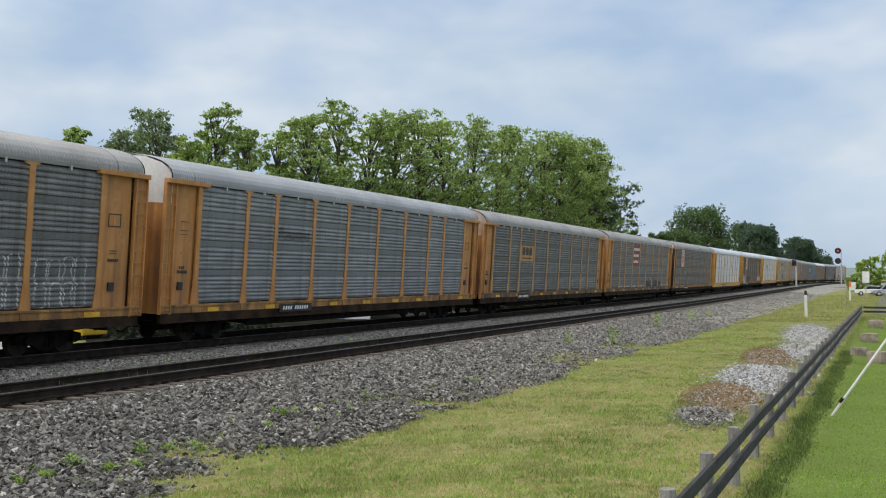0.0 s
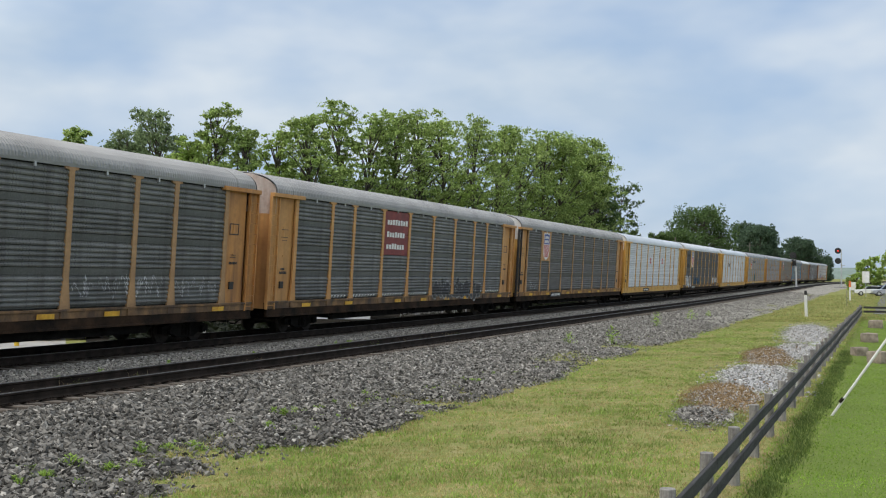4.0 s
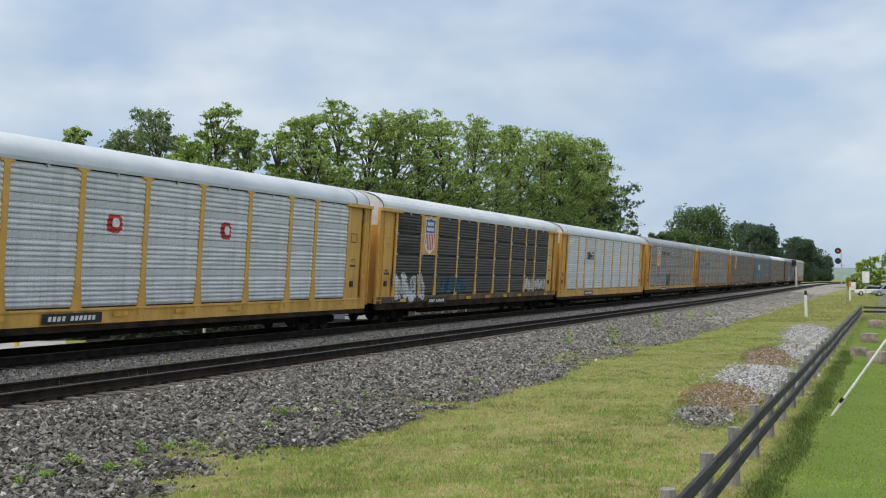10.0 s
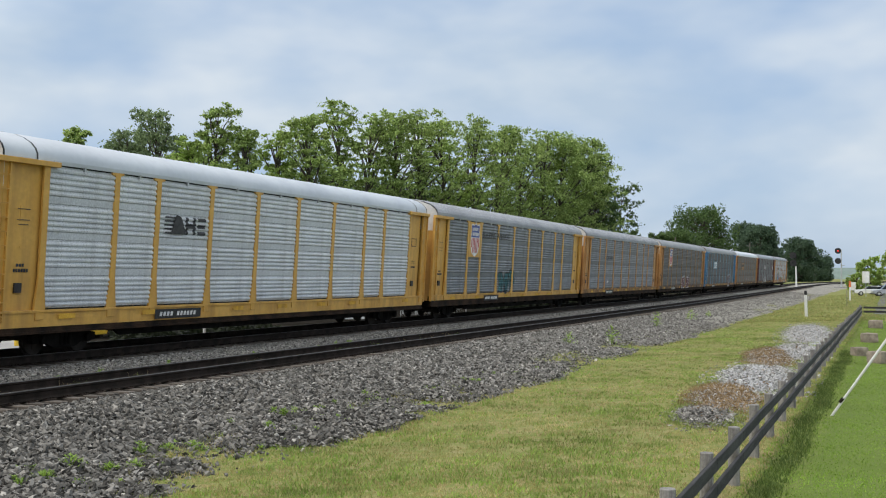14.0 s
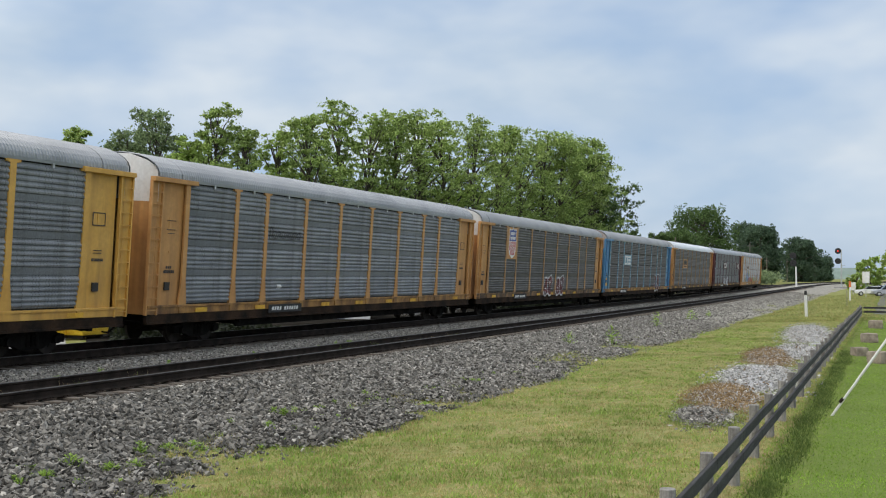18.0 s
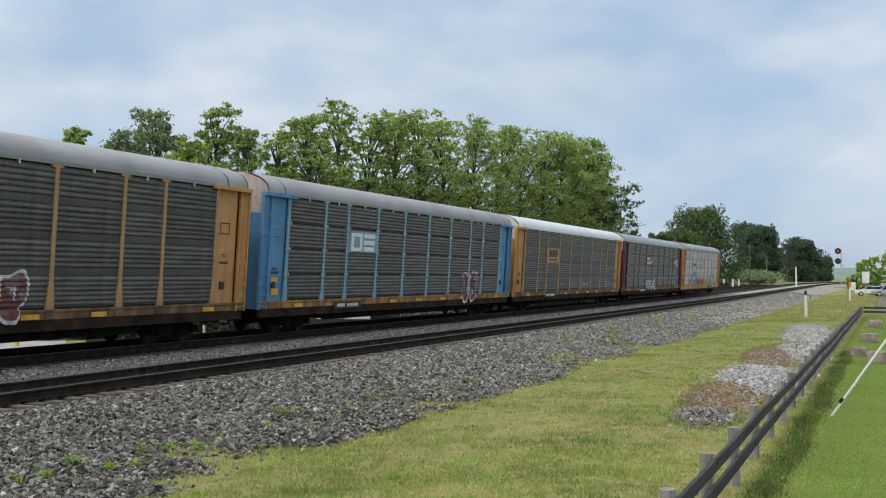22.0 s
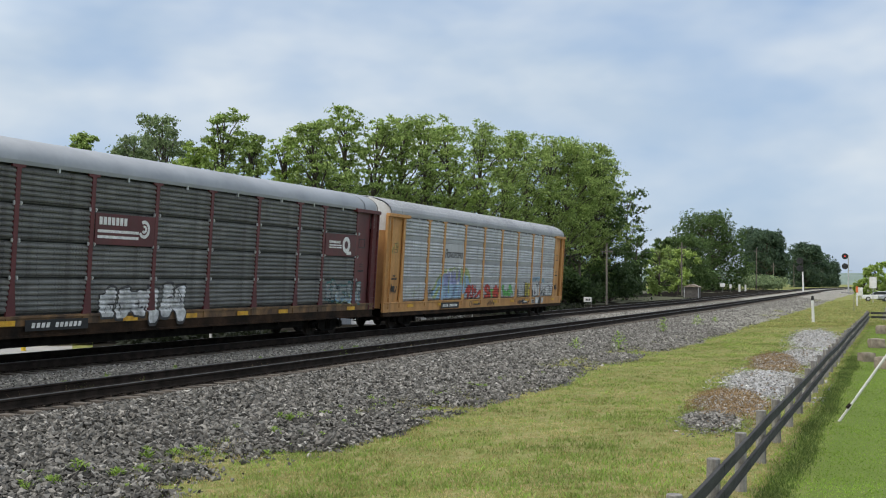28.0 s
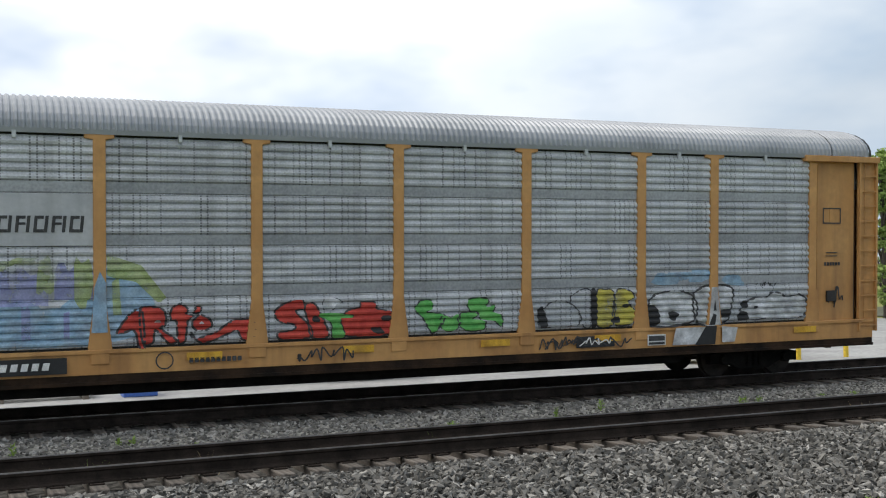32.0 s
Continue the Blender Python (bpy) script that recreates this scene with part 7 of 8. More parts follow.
    tree(258, 46, 13.0, 9.0, M["leaf_dark"], "round dark-green tree by the line", 421, 0.0, n=14000, size=0.5, clusters=160, plate=0.8, trunk=0.4, clump=1.0, airy=False)
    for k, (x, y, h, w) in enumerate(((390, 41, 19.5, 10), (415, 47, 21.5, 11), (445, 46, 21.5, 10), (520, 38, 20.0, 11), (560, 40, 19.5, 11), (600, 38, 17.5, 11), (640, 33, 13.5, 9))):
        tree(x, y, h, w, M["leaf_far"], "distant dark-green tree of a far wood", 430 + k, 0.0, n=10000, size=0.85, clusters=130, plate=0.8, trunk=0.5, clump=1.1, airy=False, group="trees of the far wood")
    shrub(318, 34.5, 4.2, 7.5, M["leaf_grey"], "rounded grey-green hedge beside the railway", 450, 3500, 0.5, name="hedge", group="hedges beside the railway")
    shrub(330, 35.0, 4.8, 7.5, M["leaf_grey"], "rounded grey-green hedge beside the railway", 451, 3500, 0.5, name="hedge", group="hedges beside the railway")
    shrub(305, 34.5, 3.2, 6.0, M["leaf_grey"], "rounded grey-green hedge beside the railway", 452, 2500, 0.5, name="hedge", group="hedges beside the railway")
    # greenery on the camera's side, by the car park
    for k, (x, y, h, w) in enumerate(((215, -1.0, 8.2, 3.8), (207, -6.0, 9.0, 4.4), (218, 3.2, 6.0, 3.2), (200, -12.0, 10.0, 5.0), (226, 6.2, 3.4, 2.6))):
        tree(x, y, h, w, M["leaf_bright"], "bright green broad tree by the car park", 470 + k, 0.05, n=3200, size=0.5, clusters=28, plate=0.75, group="trees by the car park")


build_wood()


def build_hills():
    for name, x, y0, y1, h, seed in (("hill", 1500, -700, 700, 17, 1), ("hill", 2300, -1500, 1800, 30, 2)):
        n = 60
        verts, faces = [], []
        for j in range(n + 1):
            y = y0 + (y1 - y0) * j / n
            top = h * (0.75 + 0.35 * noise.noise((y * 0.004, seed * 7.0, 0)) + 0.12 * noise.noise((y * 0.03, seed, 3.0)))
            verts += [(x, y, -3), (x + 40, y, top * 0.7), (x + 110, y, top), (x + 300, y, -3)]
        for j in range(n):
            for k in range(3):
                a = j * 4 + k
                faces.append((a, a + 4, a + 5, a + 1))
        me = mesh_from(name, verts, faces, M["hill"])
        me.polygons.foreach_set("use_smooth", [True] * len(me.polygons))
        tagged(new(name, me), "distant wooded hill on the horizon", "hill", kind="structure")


build_hills()


def weed(x, y, z, h, w, seed, n=60):
    r = np.random.default_rng(seed)
    t = thing("weed", (x, y, z), "bright green weed growing in the ballast", "weed", "weeds along the tracks")
    v = []
    for i in range(n):
        a = r.uniform(0, 6.283)
        d = r.uniform(0.1, 1.0) * w
        zz = h * r.uniform(0.15, 1.0) * (1 - 0.5 * d / w)
        s = r.uniform(0.035, 0.075) * (0.6 + h)
        c = np.array([d * math.cos(a) * 0.6, d * math.sin(a) * 0.6, zz])
        u = np.array([math.cos(a), math.sin(a), r.uniform(0.1, 0.9)])
        q = np.array([-math.sin(a), math.cos(a), 0]) * s * 0.35
        v += [c - u * s * 0.5, c + q, c + u * s, c - q]
    put("leaves", poly_mesh("leaves", np.array(v), np.arange(4 * n).reshape(-1, 4), M["weed"]), t)
    bm = bmesh.new()
    for i in range(4):
        a = r.uniform(0, 6.283)
        cyl_into(bm, (0, 0, -0.03), (0.3 * w * math.cos(a), 0.3 * w * math.sin(a), h * 0.9), 0.006, 0.003, 4)
    part("stems", bm, M["weed"], t)


def build_weeds():
    spots = [(15.3, 11.6, 0.32, 0.2), (15.9, 11.5, 0.18, 0.35), (16.5, 11.4, 0.16, 0.3), (13.6, 11.6, 0.25, 0.3), (13.9, 11.1, 0.2, 0.25), (12.7, 11.3, 0.18, 0.3), (14.4, 11.0, 0.18, 0.3), (48.3, 11.4, 1.0, 0.65),
             (45.6, 12.6, 0.6, 0.6), (64.0, 12.5, 1.0, 0.7), (75.3, 12.4, 0.9, 0.8), (18.9, 11.3, 0.15, 0.2), (20.0, 11.6, 0.2, 0.15), (83.0, 12.4, 0.5, 0.4)]
    r = random.Random(9)
    for k, (x, y, h, w) in enumerate(spots):
        weed(x, y, max(bed_z(x, y), ground_z(x, y)) - 0.01, h, w, 500 + k, 110)
    for k in range(26):                       # thin strip of growth on the bed's foot
        x = 20 + 17 * r.random()
        y = 11.9 - 0.055 * (x - 20) + r.uniform(-0.35, 0.35)
        weed(x, y, max(bed_z(x, y), ground_z(x, y)) - 0.01, r.uniform(0.08, 0.2), r.uniform(0.12, 0.3), 540 + k, 50)
    for k in range(60):                       # scattered growth on the foot of the bed near the camera
        x = 10.5 + 16 * r.random() ** 1.3
        y = 10.3 + 1.7 * r.random()
        weed(x, y, max(bed_z(x, y), ground_z(x, y)) - 0.01, r.uniform(0.05, 0.16), r.uniform(0.1, 0.28), 640 + k, 44)
    for k in range(34):                       # thin pale grasses between the near rails
        x, y, n = -8 + 52 * r.random(), 16.55 + 0.5 * r.random(), 14
        t = thing("grass_wisp", (x, y, -0.34 + rise(x)), "thin pale grass wisp growing between the rails", "weed", "grass wisps between the rails")
        gx = rng.normal(0, 0.06, n)
        put("blades", blades_mesh("blades", gx, rng.normal(0, 0.06, n), np.zeros(n), rng.uniform(0.18, 0.42, n), rng.uniform(0.006, 0.014, n), M["blade_dry" if k % 3 else "weed"]), t)
    for k in range(30):                       # between the tracks
        x = -6 + 46 * r.random()
        y = 19.4 + r.uniform(-0.5, 0.5)
        weed(x, y, bed_z(x, y) - 0.01, r.uniform(0.06, 0.28), r.uniform(0.08, 0.22), 580 + k, 36)


build_weeds()


# ---- the timber fence and what lies near it ----
def build_fence():
    fence = thing("fence", (0, 1.9, 0), "weathered dark two-rail timber fence with grey posts", "fence")
    bm = bmesh.new()
    cyl_into(bm, (0, 0, -0.3), (0, 0, 0.80), 0.085, 0.08, 10)
    post = done(bm, "fence_post", M["post_wood"], 0.008)
    xs = [8.3 + 2.44 * i for i in range(33)]
    r = random.Random(2)
    for x in xs:
        ob = put("fence_post", post, fence, (x, 0.092, ground_z(x, 1.9) + r.uniform(-0.03, 0.03)))
        ob.rotation_euler = (r.uniform(-0.03, 0.03), r.uniform(-0.03, 0.03), r.uniform(0, 3))
    for a, b in zip(xs, xs[1:]):
        za, zb = ground_z(a, 1.9), ground_z(b, 1.9)
        for z0 in (0.30, 0.60):
            bm = bmesh.new()
            prism_into(bm, [(a - 0.02, za + z0), (b - 0.03, zb + z0), (b - 0.03, zb + z0 + 0.15), (a - 0.02, za + z0 + 0.15)], "y", -0.04, 0.01)
            part("fence_rail", bm, M["fence_wood"], fence, bevel=0.006)
    last = xs[-1]
    for k in range(5):
        y = -0.1 - 2.2 * k
        if k:
            put("fence_post", post, fence, (last, y + 0.1, ground_z(last, 1.9 + y)))
        for z0 in (0.30, 0.60):
            bm = bmesh.new()
            box_into(bm, last - 0.06, last - 0.01, y - 2.2, y, ground_z(last, 1.0) + z0, ground_z(last, 1.0) + z0 + 0.15)
            part("fence_rail", bm, M["fence_wood"], fence, bevel=0.006)


build_fence()


def build_stones_by_fence():
    for k, (x, y, sx, sy, sz) in enumerate(((67.5, 0.75, 0.65, 0.75, 0.52), (52.1, 0.85, 0.6, 0.62, 0.46), (43.6, 1.05, 0.45, 0.5, 0.38), (40.4, 0.3, 0.6, 0.7, 0.46))):
        bm = bmesh.new()
        bmesh.ops.create_cube(bm, size=1)
        bmesh.ops.subdivide_edges(bm, edges=bm.edges[:], cuts=3, use_grid_fill=True)
        for v in bm.verts:
            p = v.co.copy()
            d = 1 + 0.12 * noise.noise(p * 2.1 + Vector((k * 5.0, 0, 0)))
            q = p.normalized() * 0.62
            v.co = (p * 0.75 + q * 0.25) * d
            v.co.x *= sx
            v.co.y *= sy
            v.co.z = (v.co.z + 0.45) * sz
        me = done(bm, "stone_block", M["stone"])
        ob = tagged(new("stone_block", me), "large rough grey-brown stone block on the lawn", "stone", "stone blocks behind the fence")
        ob.location = (x, y, ground_z(x, y) - 0.04)
        ob.rotation_euler = (0, 0, 0.3 * k)


build_stones_by_fence()


def build_guy():
    g = thing("guy_wire_guard", (24.4, 1.19, ground_z(24.4, 1.19)), "white plastic guy-wire guard leaning up from the lawn", "guy guard")
    bm = bmesh.new()
    cyl_into(bm, (0, 0, -0.1), (0.0, -1.65, 2.4), 0.028, 0.028, 10)
    part("tube", bm, M["white"], g, "white plastic tube")
    bm = bmesh.new()
    cyl_into(bm, (0.0, -1.65, 2.4), (0.0, -5.78, 8.4), 0.008, 0.008, 6)
    part("wire", bm, M["steel_grey"], g)
    bm = bmesh.new()
    cyl_into(bm, (0.0, -0.22, 0.28), (0.0, -0.29, 0.37), 0.04, 0.04, 10)
    part("clamp", bm, M["rail_side"], g, "rusty clamp")
    p = thing("utility_pole", (24.4, -4.72, ground_z(24.4, -4.72) - 0.3), "grey-brown timber utility pole held by a guy wire", "utility pole")
    bm = bmesh.new()
    cyl_into(bm, (0, 0, 0), (0, 0, 9.5), 0.16, 0.11, 12)
    part("pole", bm, M["pole_wood"], p)


build_guy()


def build_markers():
    x, y = 87.2, 5.81
    m = thing("marker_post", (x, y, ground_z(x, y)), "white marker post with a black top in the grass", "marker post")
    bm = bmesh.new()
    cyl_into(bm, (0, 0, -0.2), (-0.04, 0.05, 1.68), 0.11, 0.10, 12)
    part("post", bm, M["white"], m)
    bm = bmesh.new()
    cyl_into(bm, (-0.04, 0.05, 1.68), (-0.045, 0.055, 2.0), 0.115, 0.09, 12)
    part("cap", bm, M["black"], m, "black cap")
    x, y = 143.2, 4.5
    m = thing("marker_post", (x, y, ground_z(x, y)), "white marker post with an orange top", "marker post")
    bm = bmesh.new()
    cyl_into(bm, (0, 0, -0.2), (0, 0, 1.65), 0.11, 0.10, 12)
    part("post", bm, M["white"], m)
    bm = bmesh.new()
    cyl_into(bm, (0, 0, 1.65), (0, 0, 2.4), 0.15, 0.12, 12)
    part("cap", bm, M["orange_tip"], m, "orange cap")
    x, y = 118.0, 4.0
    m = thing("marker_stake", (x, y, ground_z(x, y)), "thin grey steel stake in the grass", "stake")
    bm = bmesh.new()
    cyl_into(bm, (0, 0, -0.2), (0, 0, 1.6), 0.035, 0.03, 8)
    part("stake", bm, M["post_wood"], m)
    for x, y, zc, w, h in ((190.0, 5.5, 1.3, 0.8, 1.3), (165.0, 3.1, 2.75, 0.95, 1.6)):
        s = thing("white_sign", (x, y, ground_z(x, y)), "blank white sign panel on a post", "sign", "white signs by the line")
        bm = bmesh.new()
        cyl_into(bm, (0, 0, -0.2), (0, 0, zc + h * 0.4), 0.05, 0.05, 8)
        part("post", bm, M["steel_grey"], s)
        bm = bmesh.new()
        box_into(bm, -0.09, -0.055, -w / 2, w / 2, zc - h / 2, zc + h / 2)
        part("panel", bm, M["white"], s, bevel=0.01)


build_markers()


def signal_head(parent, z, lit):
    bm = bmesh.new()
    cyl_into(bm, (-0.18, 0.75, z), (-0.13, 0.75, z), 0.72, 0.72, 24)
    target = part("target", bm, M["black"], parent, "round black signal target", at=(0, 0, 0))
    bm = bmesh.new()
    cyl_into(bm, (-0.10, 0.75, z), (0.3, 0.75, z), 0.3, 0.25, 14)
    part("housing", bm, M["black"], target)
    bm = bmesh.new()
    cyl_into(bm, (-0.215, 0.75, z), (-0.19, 0.75, z), 0.16, 0.16, 16)
    part("lens", bm, M["signal_red" if lit else "glass"], target, "glowing red lens" if lit else "dark lens")
    bm = bmesh.new()
    verts = arc_band(0.75, z, 0.22, 0.25, 10, 170, 10)
    for q in quads_of(verts):
        prism_into(bm, q, "x", -0.6, -0.18)
    part("hood", bm, M["black"], target)
    bm = bmesh.new()
    box_into(bm, 0.05, 0.13, 0.0, 0.75, z - 0.06, z + 0.06)
    part("arm", bm, M["black"], parent)


def build_signals():
    x, y = 279.8, 10.7
    s = thing("signal_mast", (x, y, ground_z(x, y)), "railway signal mast with two round black heads, upper one red", "railway signal")
    bm = bmesh.new()
    cyl_into(bm, (0, 0, 0), (0, 0, 9.2), 0.16, 0.13, 12)
    part("mast", bm, M["steel_grey"], s, "pale grey steel mast")
    bm = bmesh.new()
    box_into(bm, -0.9, 0.9, -1.3, 1.6, -0.2, 0.35)
    part("footing", bm, M["concrete"], s, "pale concrete footing")
    signal_head(s, 8.9, True)
    signal_head(s, 6.5, False)
    bm = bmesh.new()
    box_into(bm, -0.5, 0.5, -0.9, -0.1, 5.4, 5.5)
    for k in range(16):
        box_into(bm, 0.2, 0.24, -0.3, 0.3, 0.6 + 0.33 * k, 0.64 + 0.33 * k)
    part("ladder", bm, M["steel_grey"], s)
    x, y = 262.0, 19.6
    s = thing("signal_mast", (x, y, bed_z(x, y)), "short white signal mast with dark heads between the tracks", "railway signal")
    bm = bmesh.new()
    cyl_into(bm, (0, 0, 0), (-0.05, 0.1, 4.6), 0.2, 0.17, 12)
    part("mast", bm, M["white"], s, "white painted mast")
    bm = bmesh.new()
    cyl_into(bm, (0, 0.1, 4.5), (0, 0.1, 7.6), 0.1, 0.09, 10)
    part("upper_mast", bm, M["black_end"], s)
    signal_head(s, 5.4, False)
    signal_head(s, 7.1, False)


build_signals()


def parked_car(x, y, turn, paint, label, suv=False):
    c = thing("parked_car", (x, y, ground_z(x, y) + 0.03), label, "car", "cars in the car park", turn=turn)
    hgt = 1.72 if suv else 1.45
    low = [(-2.2, 0.35), (2.2, 0.35), (2.25, 0.62), (2.1, 0.86), (1.0, 0.95), (-2.0, 0.98), (-2.25, 0.8)]
    cab = [(1.05, 0.94), (0.35, hgt - 0.04), (-0.2, hgt), (-1.3 if not suv else -1.8, hgt - 0.05), (-2.0 if not suv else -2.15, 0.97)]
    bm = bmesh.new()
    prism_into(bm, low, "y", -0.88, 0.88)
    body = part("body", bm, paint, c, bevel=0.05)
    bm = bmesh.new()
    prism_into(bm, cab, "y", -0.74, 0.74)
    cabin = part("cabin", bm, M["glass"], c, "dark window glass", bevel=0.03)
    bm = bmesh.new()
    prism_into(bm, [(0.3, hgt - 0.05), (-0.2, hgt + 0.02), (-1.3 if not suv else -1.8, hgt - 0.03), (-1.25, hgt - 0.09)], "y", -0.76, 0.76)
    part("roof", bm, paint, cabin, bevel=0.01)
    for sx in (-1.35, 1.4):
        for sy in (-0.82, 0.82):
            bm = bmesh.new()
            cyl_into(bm, (sx, sy - 0.1, 0.33), (sx, sy + 0.1, 0.33), 0.33, 0.33, 18)
            w = part("wheel", bm, M["tyre"], c)
            bm = bmesh.new()
            cyl_into(bm, (sx, sy - 0.112, 0.33), (sx, sy + 0.112, 0.33), 0.2, 0.2, 14)
            part("rim", bm, M["steel_grey"], w)
    for sy in (-0.62, 0.62):
        bm = bmesh.new()
        box_into(bm, 2.12, 2.27, sy - 0.18, sy + 0.18, 0.64, 0.78)
        part("headlight", bm, M["steel_grey"], c)
    return c


def build_car_park():
    verts, faces = [], []
    for i in range(24):
        x = 92 + 6 * i
        for y in (-26, -12, -4, 1.2):
            verts.append((x, y, ground_z(x, y) + 0.035))
    for i in range(23):
        for j in range(3):
            a = i * 4 + j
            faces.append((a, a + 4, a + 5, a + 1))
    tagged(new("car_park", mesh_from("car_park", verts, faces, M["asphalt"])), "grey asphalt car park beyond the fence", "pavement", kind="structure")
    parked_car(183.0, 1.2, radians(100), M["car_white"], "white saloon car parked on the asphalt")
    parked_car(174.0, 2.6, radians(95), M["car_white"], "white car parked at the lot's edge")
    parked_car(170.0, 0.2, radians(100), M["car_silver"], "silver-grey car parked on the asphalt", True)
    parked_car(160.0, -2.6, radians(100), M["car_silver"], "silver-grey car parked on the asphalt")


build_car_park()


# ---- beyond the tracks: the yard, shed, signs and poles ----
def build_yard():
    verts, faces = [], []
    ys = [28.6, 34, 42, 52, 66, 84]
    n, m = len(ys), 20
    for i in range(m + 1):
        for y in ys:
            x = -60 + (min(56, y * 1.16) + 60) * i / m
            verts.append((x, y, ground_z(x, y) + 0.03))
    faces = [(i * n + j, (i + 1) * n + j, (i + 1) * n + j + 1, i * n + j + 1) for i in range(m) for j in range(n - 1)]
    tagged(new("yard_pavement", mesh_from("yard_pavement", verts, faces, M["concrete"])), "pale concrete yard behind the tracks", "pavement", kind="structure")
    verts, faces = [], []
    xs, ys = list(np.arange(0.0, 330, 6.0)), [26.6, 28.0, 30.0, 33.0, 36.0, 41.0, 47.0]
    for x in xs:
        for y in ys:
            verts.append((max(float(x), 1.2 * y), y, ground_z(max(float(x), 1.2 * y), y) + 0.05))
    n = len(ys)
    faces = [(i * n + j, (i + 1) * n + j, (i + 1) * n + j + 1, i * n + j + 1) for i in range(len(xs) - 1) for j in range(n - 1)]
    tagged(new("cinder_ground", mesh_from("cinder_ground", verts, faces, M["cinder"])), "cinder ground beside the far track, coloured dark as in shade", "ground", kind="structure")
    verts, faces = [], []
    xs, ys = np.arange(58, 300, 8.0), [33, 38, 46, 58, 80]
    for x in xs:
        for y in ys:
            verts.append((float(x), y - 0.03 * (x - 58) * (1 if x < 180 else 0), ground_z(float(x), y) + 0.04))
    n = len(ys)
    faces = [(i * n + j, (i + 1) * n + j, (i + 1) * n + j + 1, i * n + j + 1) for i in range(len(xs) - 1) for j in range(n - 1)]
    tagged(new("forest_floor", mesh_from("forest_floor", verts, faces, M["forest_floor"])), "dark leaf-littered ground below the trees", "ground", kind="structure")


build_yard()


def build_ground_cover():
    """Low growth, its leaves coloured near black for shade, on the cinder ground between the far track and the wood."""
    n = 26000
    az = np.radians(rng.uniform(15, 38.6, n))
    y = rng.uniform(27.5, 46, n)
    x = y / np.tan(az)
    free = ~((x > 47) & (x < 82) & (y < 34.5))
    x, y = x[free], y[free]
    hump = np.clip(0.5 + field(x, y, 0.35, 21.0), 0.1, 1.2)
    z = heights(x, y) + hump * 0.5 * rng.uniform(0.1, 1.0, len(x))
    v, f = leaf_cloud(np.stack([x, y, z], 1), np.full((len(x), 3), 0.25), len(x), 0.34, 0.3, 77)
    tagged(new("ground_cover", poly_mesh("ground_cover", v, f, M["ivy"])), "low ground cover before the wood, coloured dark as in shade", "undergrowth", kind="stuff")


build_ground_cover()


def build_shed():
    z = ground_z(61.4, 29.6)
    s = thing("shed", (61.4, 29.6, z), "small white-sided shed with a grey-green hipped roof", "shed", turn=radians(26.5))
    w, d, h = 4.2, 3.25, 2.4
    bm = bmesh.new()
    box_into(bm, 0, w, 0, d, -0.2, h)
    part("wall", bm, M["siding"], s, "white siding walls")
    n = 11
    for k in range(n):
        zz = 0.05 + k * (h - 0.1) / n
        bm = bmesh.new()
        box_into(bm, -0.025, 0.0, 0.0, d, zz, zz + 0.2)
        part("siding_board", bm, M["siding"], s)
        bm = bmesh.new()
        box_into(bm, 0.0, w, -0.025, 0.0, zz, zz + 0.2)
        part("siding_board", bm, M["siding"], s)
    bm = bmesh.new()
    e = 0.3
    lo = [bm.verts.new(c) for c in ((-e, -e, h), (w + e, -e, h), (w + e, d + e, h), (-e, d + e, h))]
    hi = [bm.verts.new(c) for c in ((w * 0.5, d * 0.42, h + 1.0), (w * 0.5, d * 0.62, h + 1.0))]
    for f in ((lo[0], lo[1], hi[0]), (lo[2], lo[3], hi[1]), (lo[1], lo[2], hi[1], hi[0]), (lo[3], lo[0], hi[0], hi[1]), (lo[3], lo[2], lo[1], lo[0])):
        bm.faces.new(f)
    roof = part("roof", bm, M["shingle"], s, "grey-green shingle roof")
    bm = bmesh.new()
    box_into(bm, -e - 0.03, w + e + 0.03, -e - 0.03, d + e + 0.03, h - 0.16, h - 0.004)
    part("fascia", bm, M["white"], s, "white eaves board")
    bm = bmesh.new()
    cyl_into(bm, (w * 0.6, d * 0.12, h + 0.2), (w * 0.6, d * 0.12, h + 1.0), 0.1, 0.1, 10)
    cyl_into(bm, (w * 0.6, d * 0.12, h + 1.0), (w * 0.6, d * 0.12, h + 1.15), 0.22, 0.05, 10)
    part("vent_pipe", bm, M["steel_grey"], roof)
    bm = bmesh.new()
    box_into(bm, -0.06, -0.03, 1.53, 2.40, 0.0, 1.85)
    door = part("door", bm, M["grey_door"], s, "blue-grey door")
    bm = bmesh.new()
    cyl_into(bm, (-0.12, 1.65, 0.95), (-0.06, 1.65, 0.95), 0.04, 0.04, 8)
    part("door_knob", bm, M["steel_grey"], door)
    bm = bmesh.new()
    box_into(bm, -0.05, -0.028, 0.60, 0.84, 0.85, 1.6)
    part("window", bm, M["glass"], s, "narrow dark window")
    # chain-link fence beside it
    f = thing("chain_link_fence", (66, 29.6, ground_z(66, 29.6)), "low galvanised chain-link fence with steel posts", "fence")
    bm = bmesh.new()
    cyl_into(bm, (0, 0, -0.2), (0, 0, 1.5), 0.04, 0.04, 8)
    post = done(bm, "fence_post", M["steel_grey"])
    for k in range(6):
        put("fence_post", post, f, (k * 2.4, 0, 0))
    bm = bmesh.new()
    cyl_into(bm, (0, 0, 1.45), (12, 0, 1.45), 0.025, 0.025, 6)
    part("top_rail", bm, M["steel_grey"], f)
    bm = bmesh.new()
    for k in range(80):
        x = k * 0.15
        if x + 1.4 <= 12:
            cyl_into(bm, (x, 0, 0.02), (x + 1.4, 0, 1.42), 0.004, 0.004, 3)
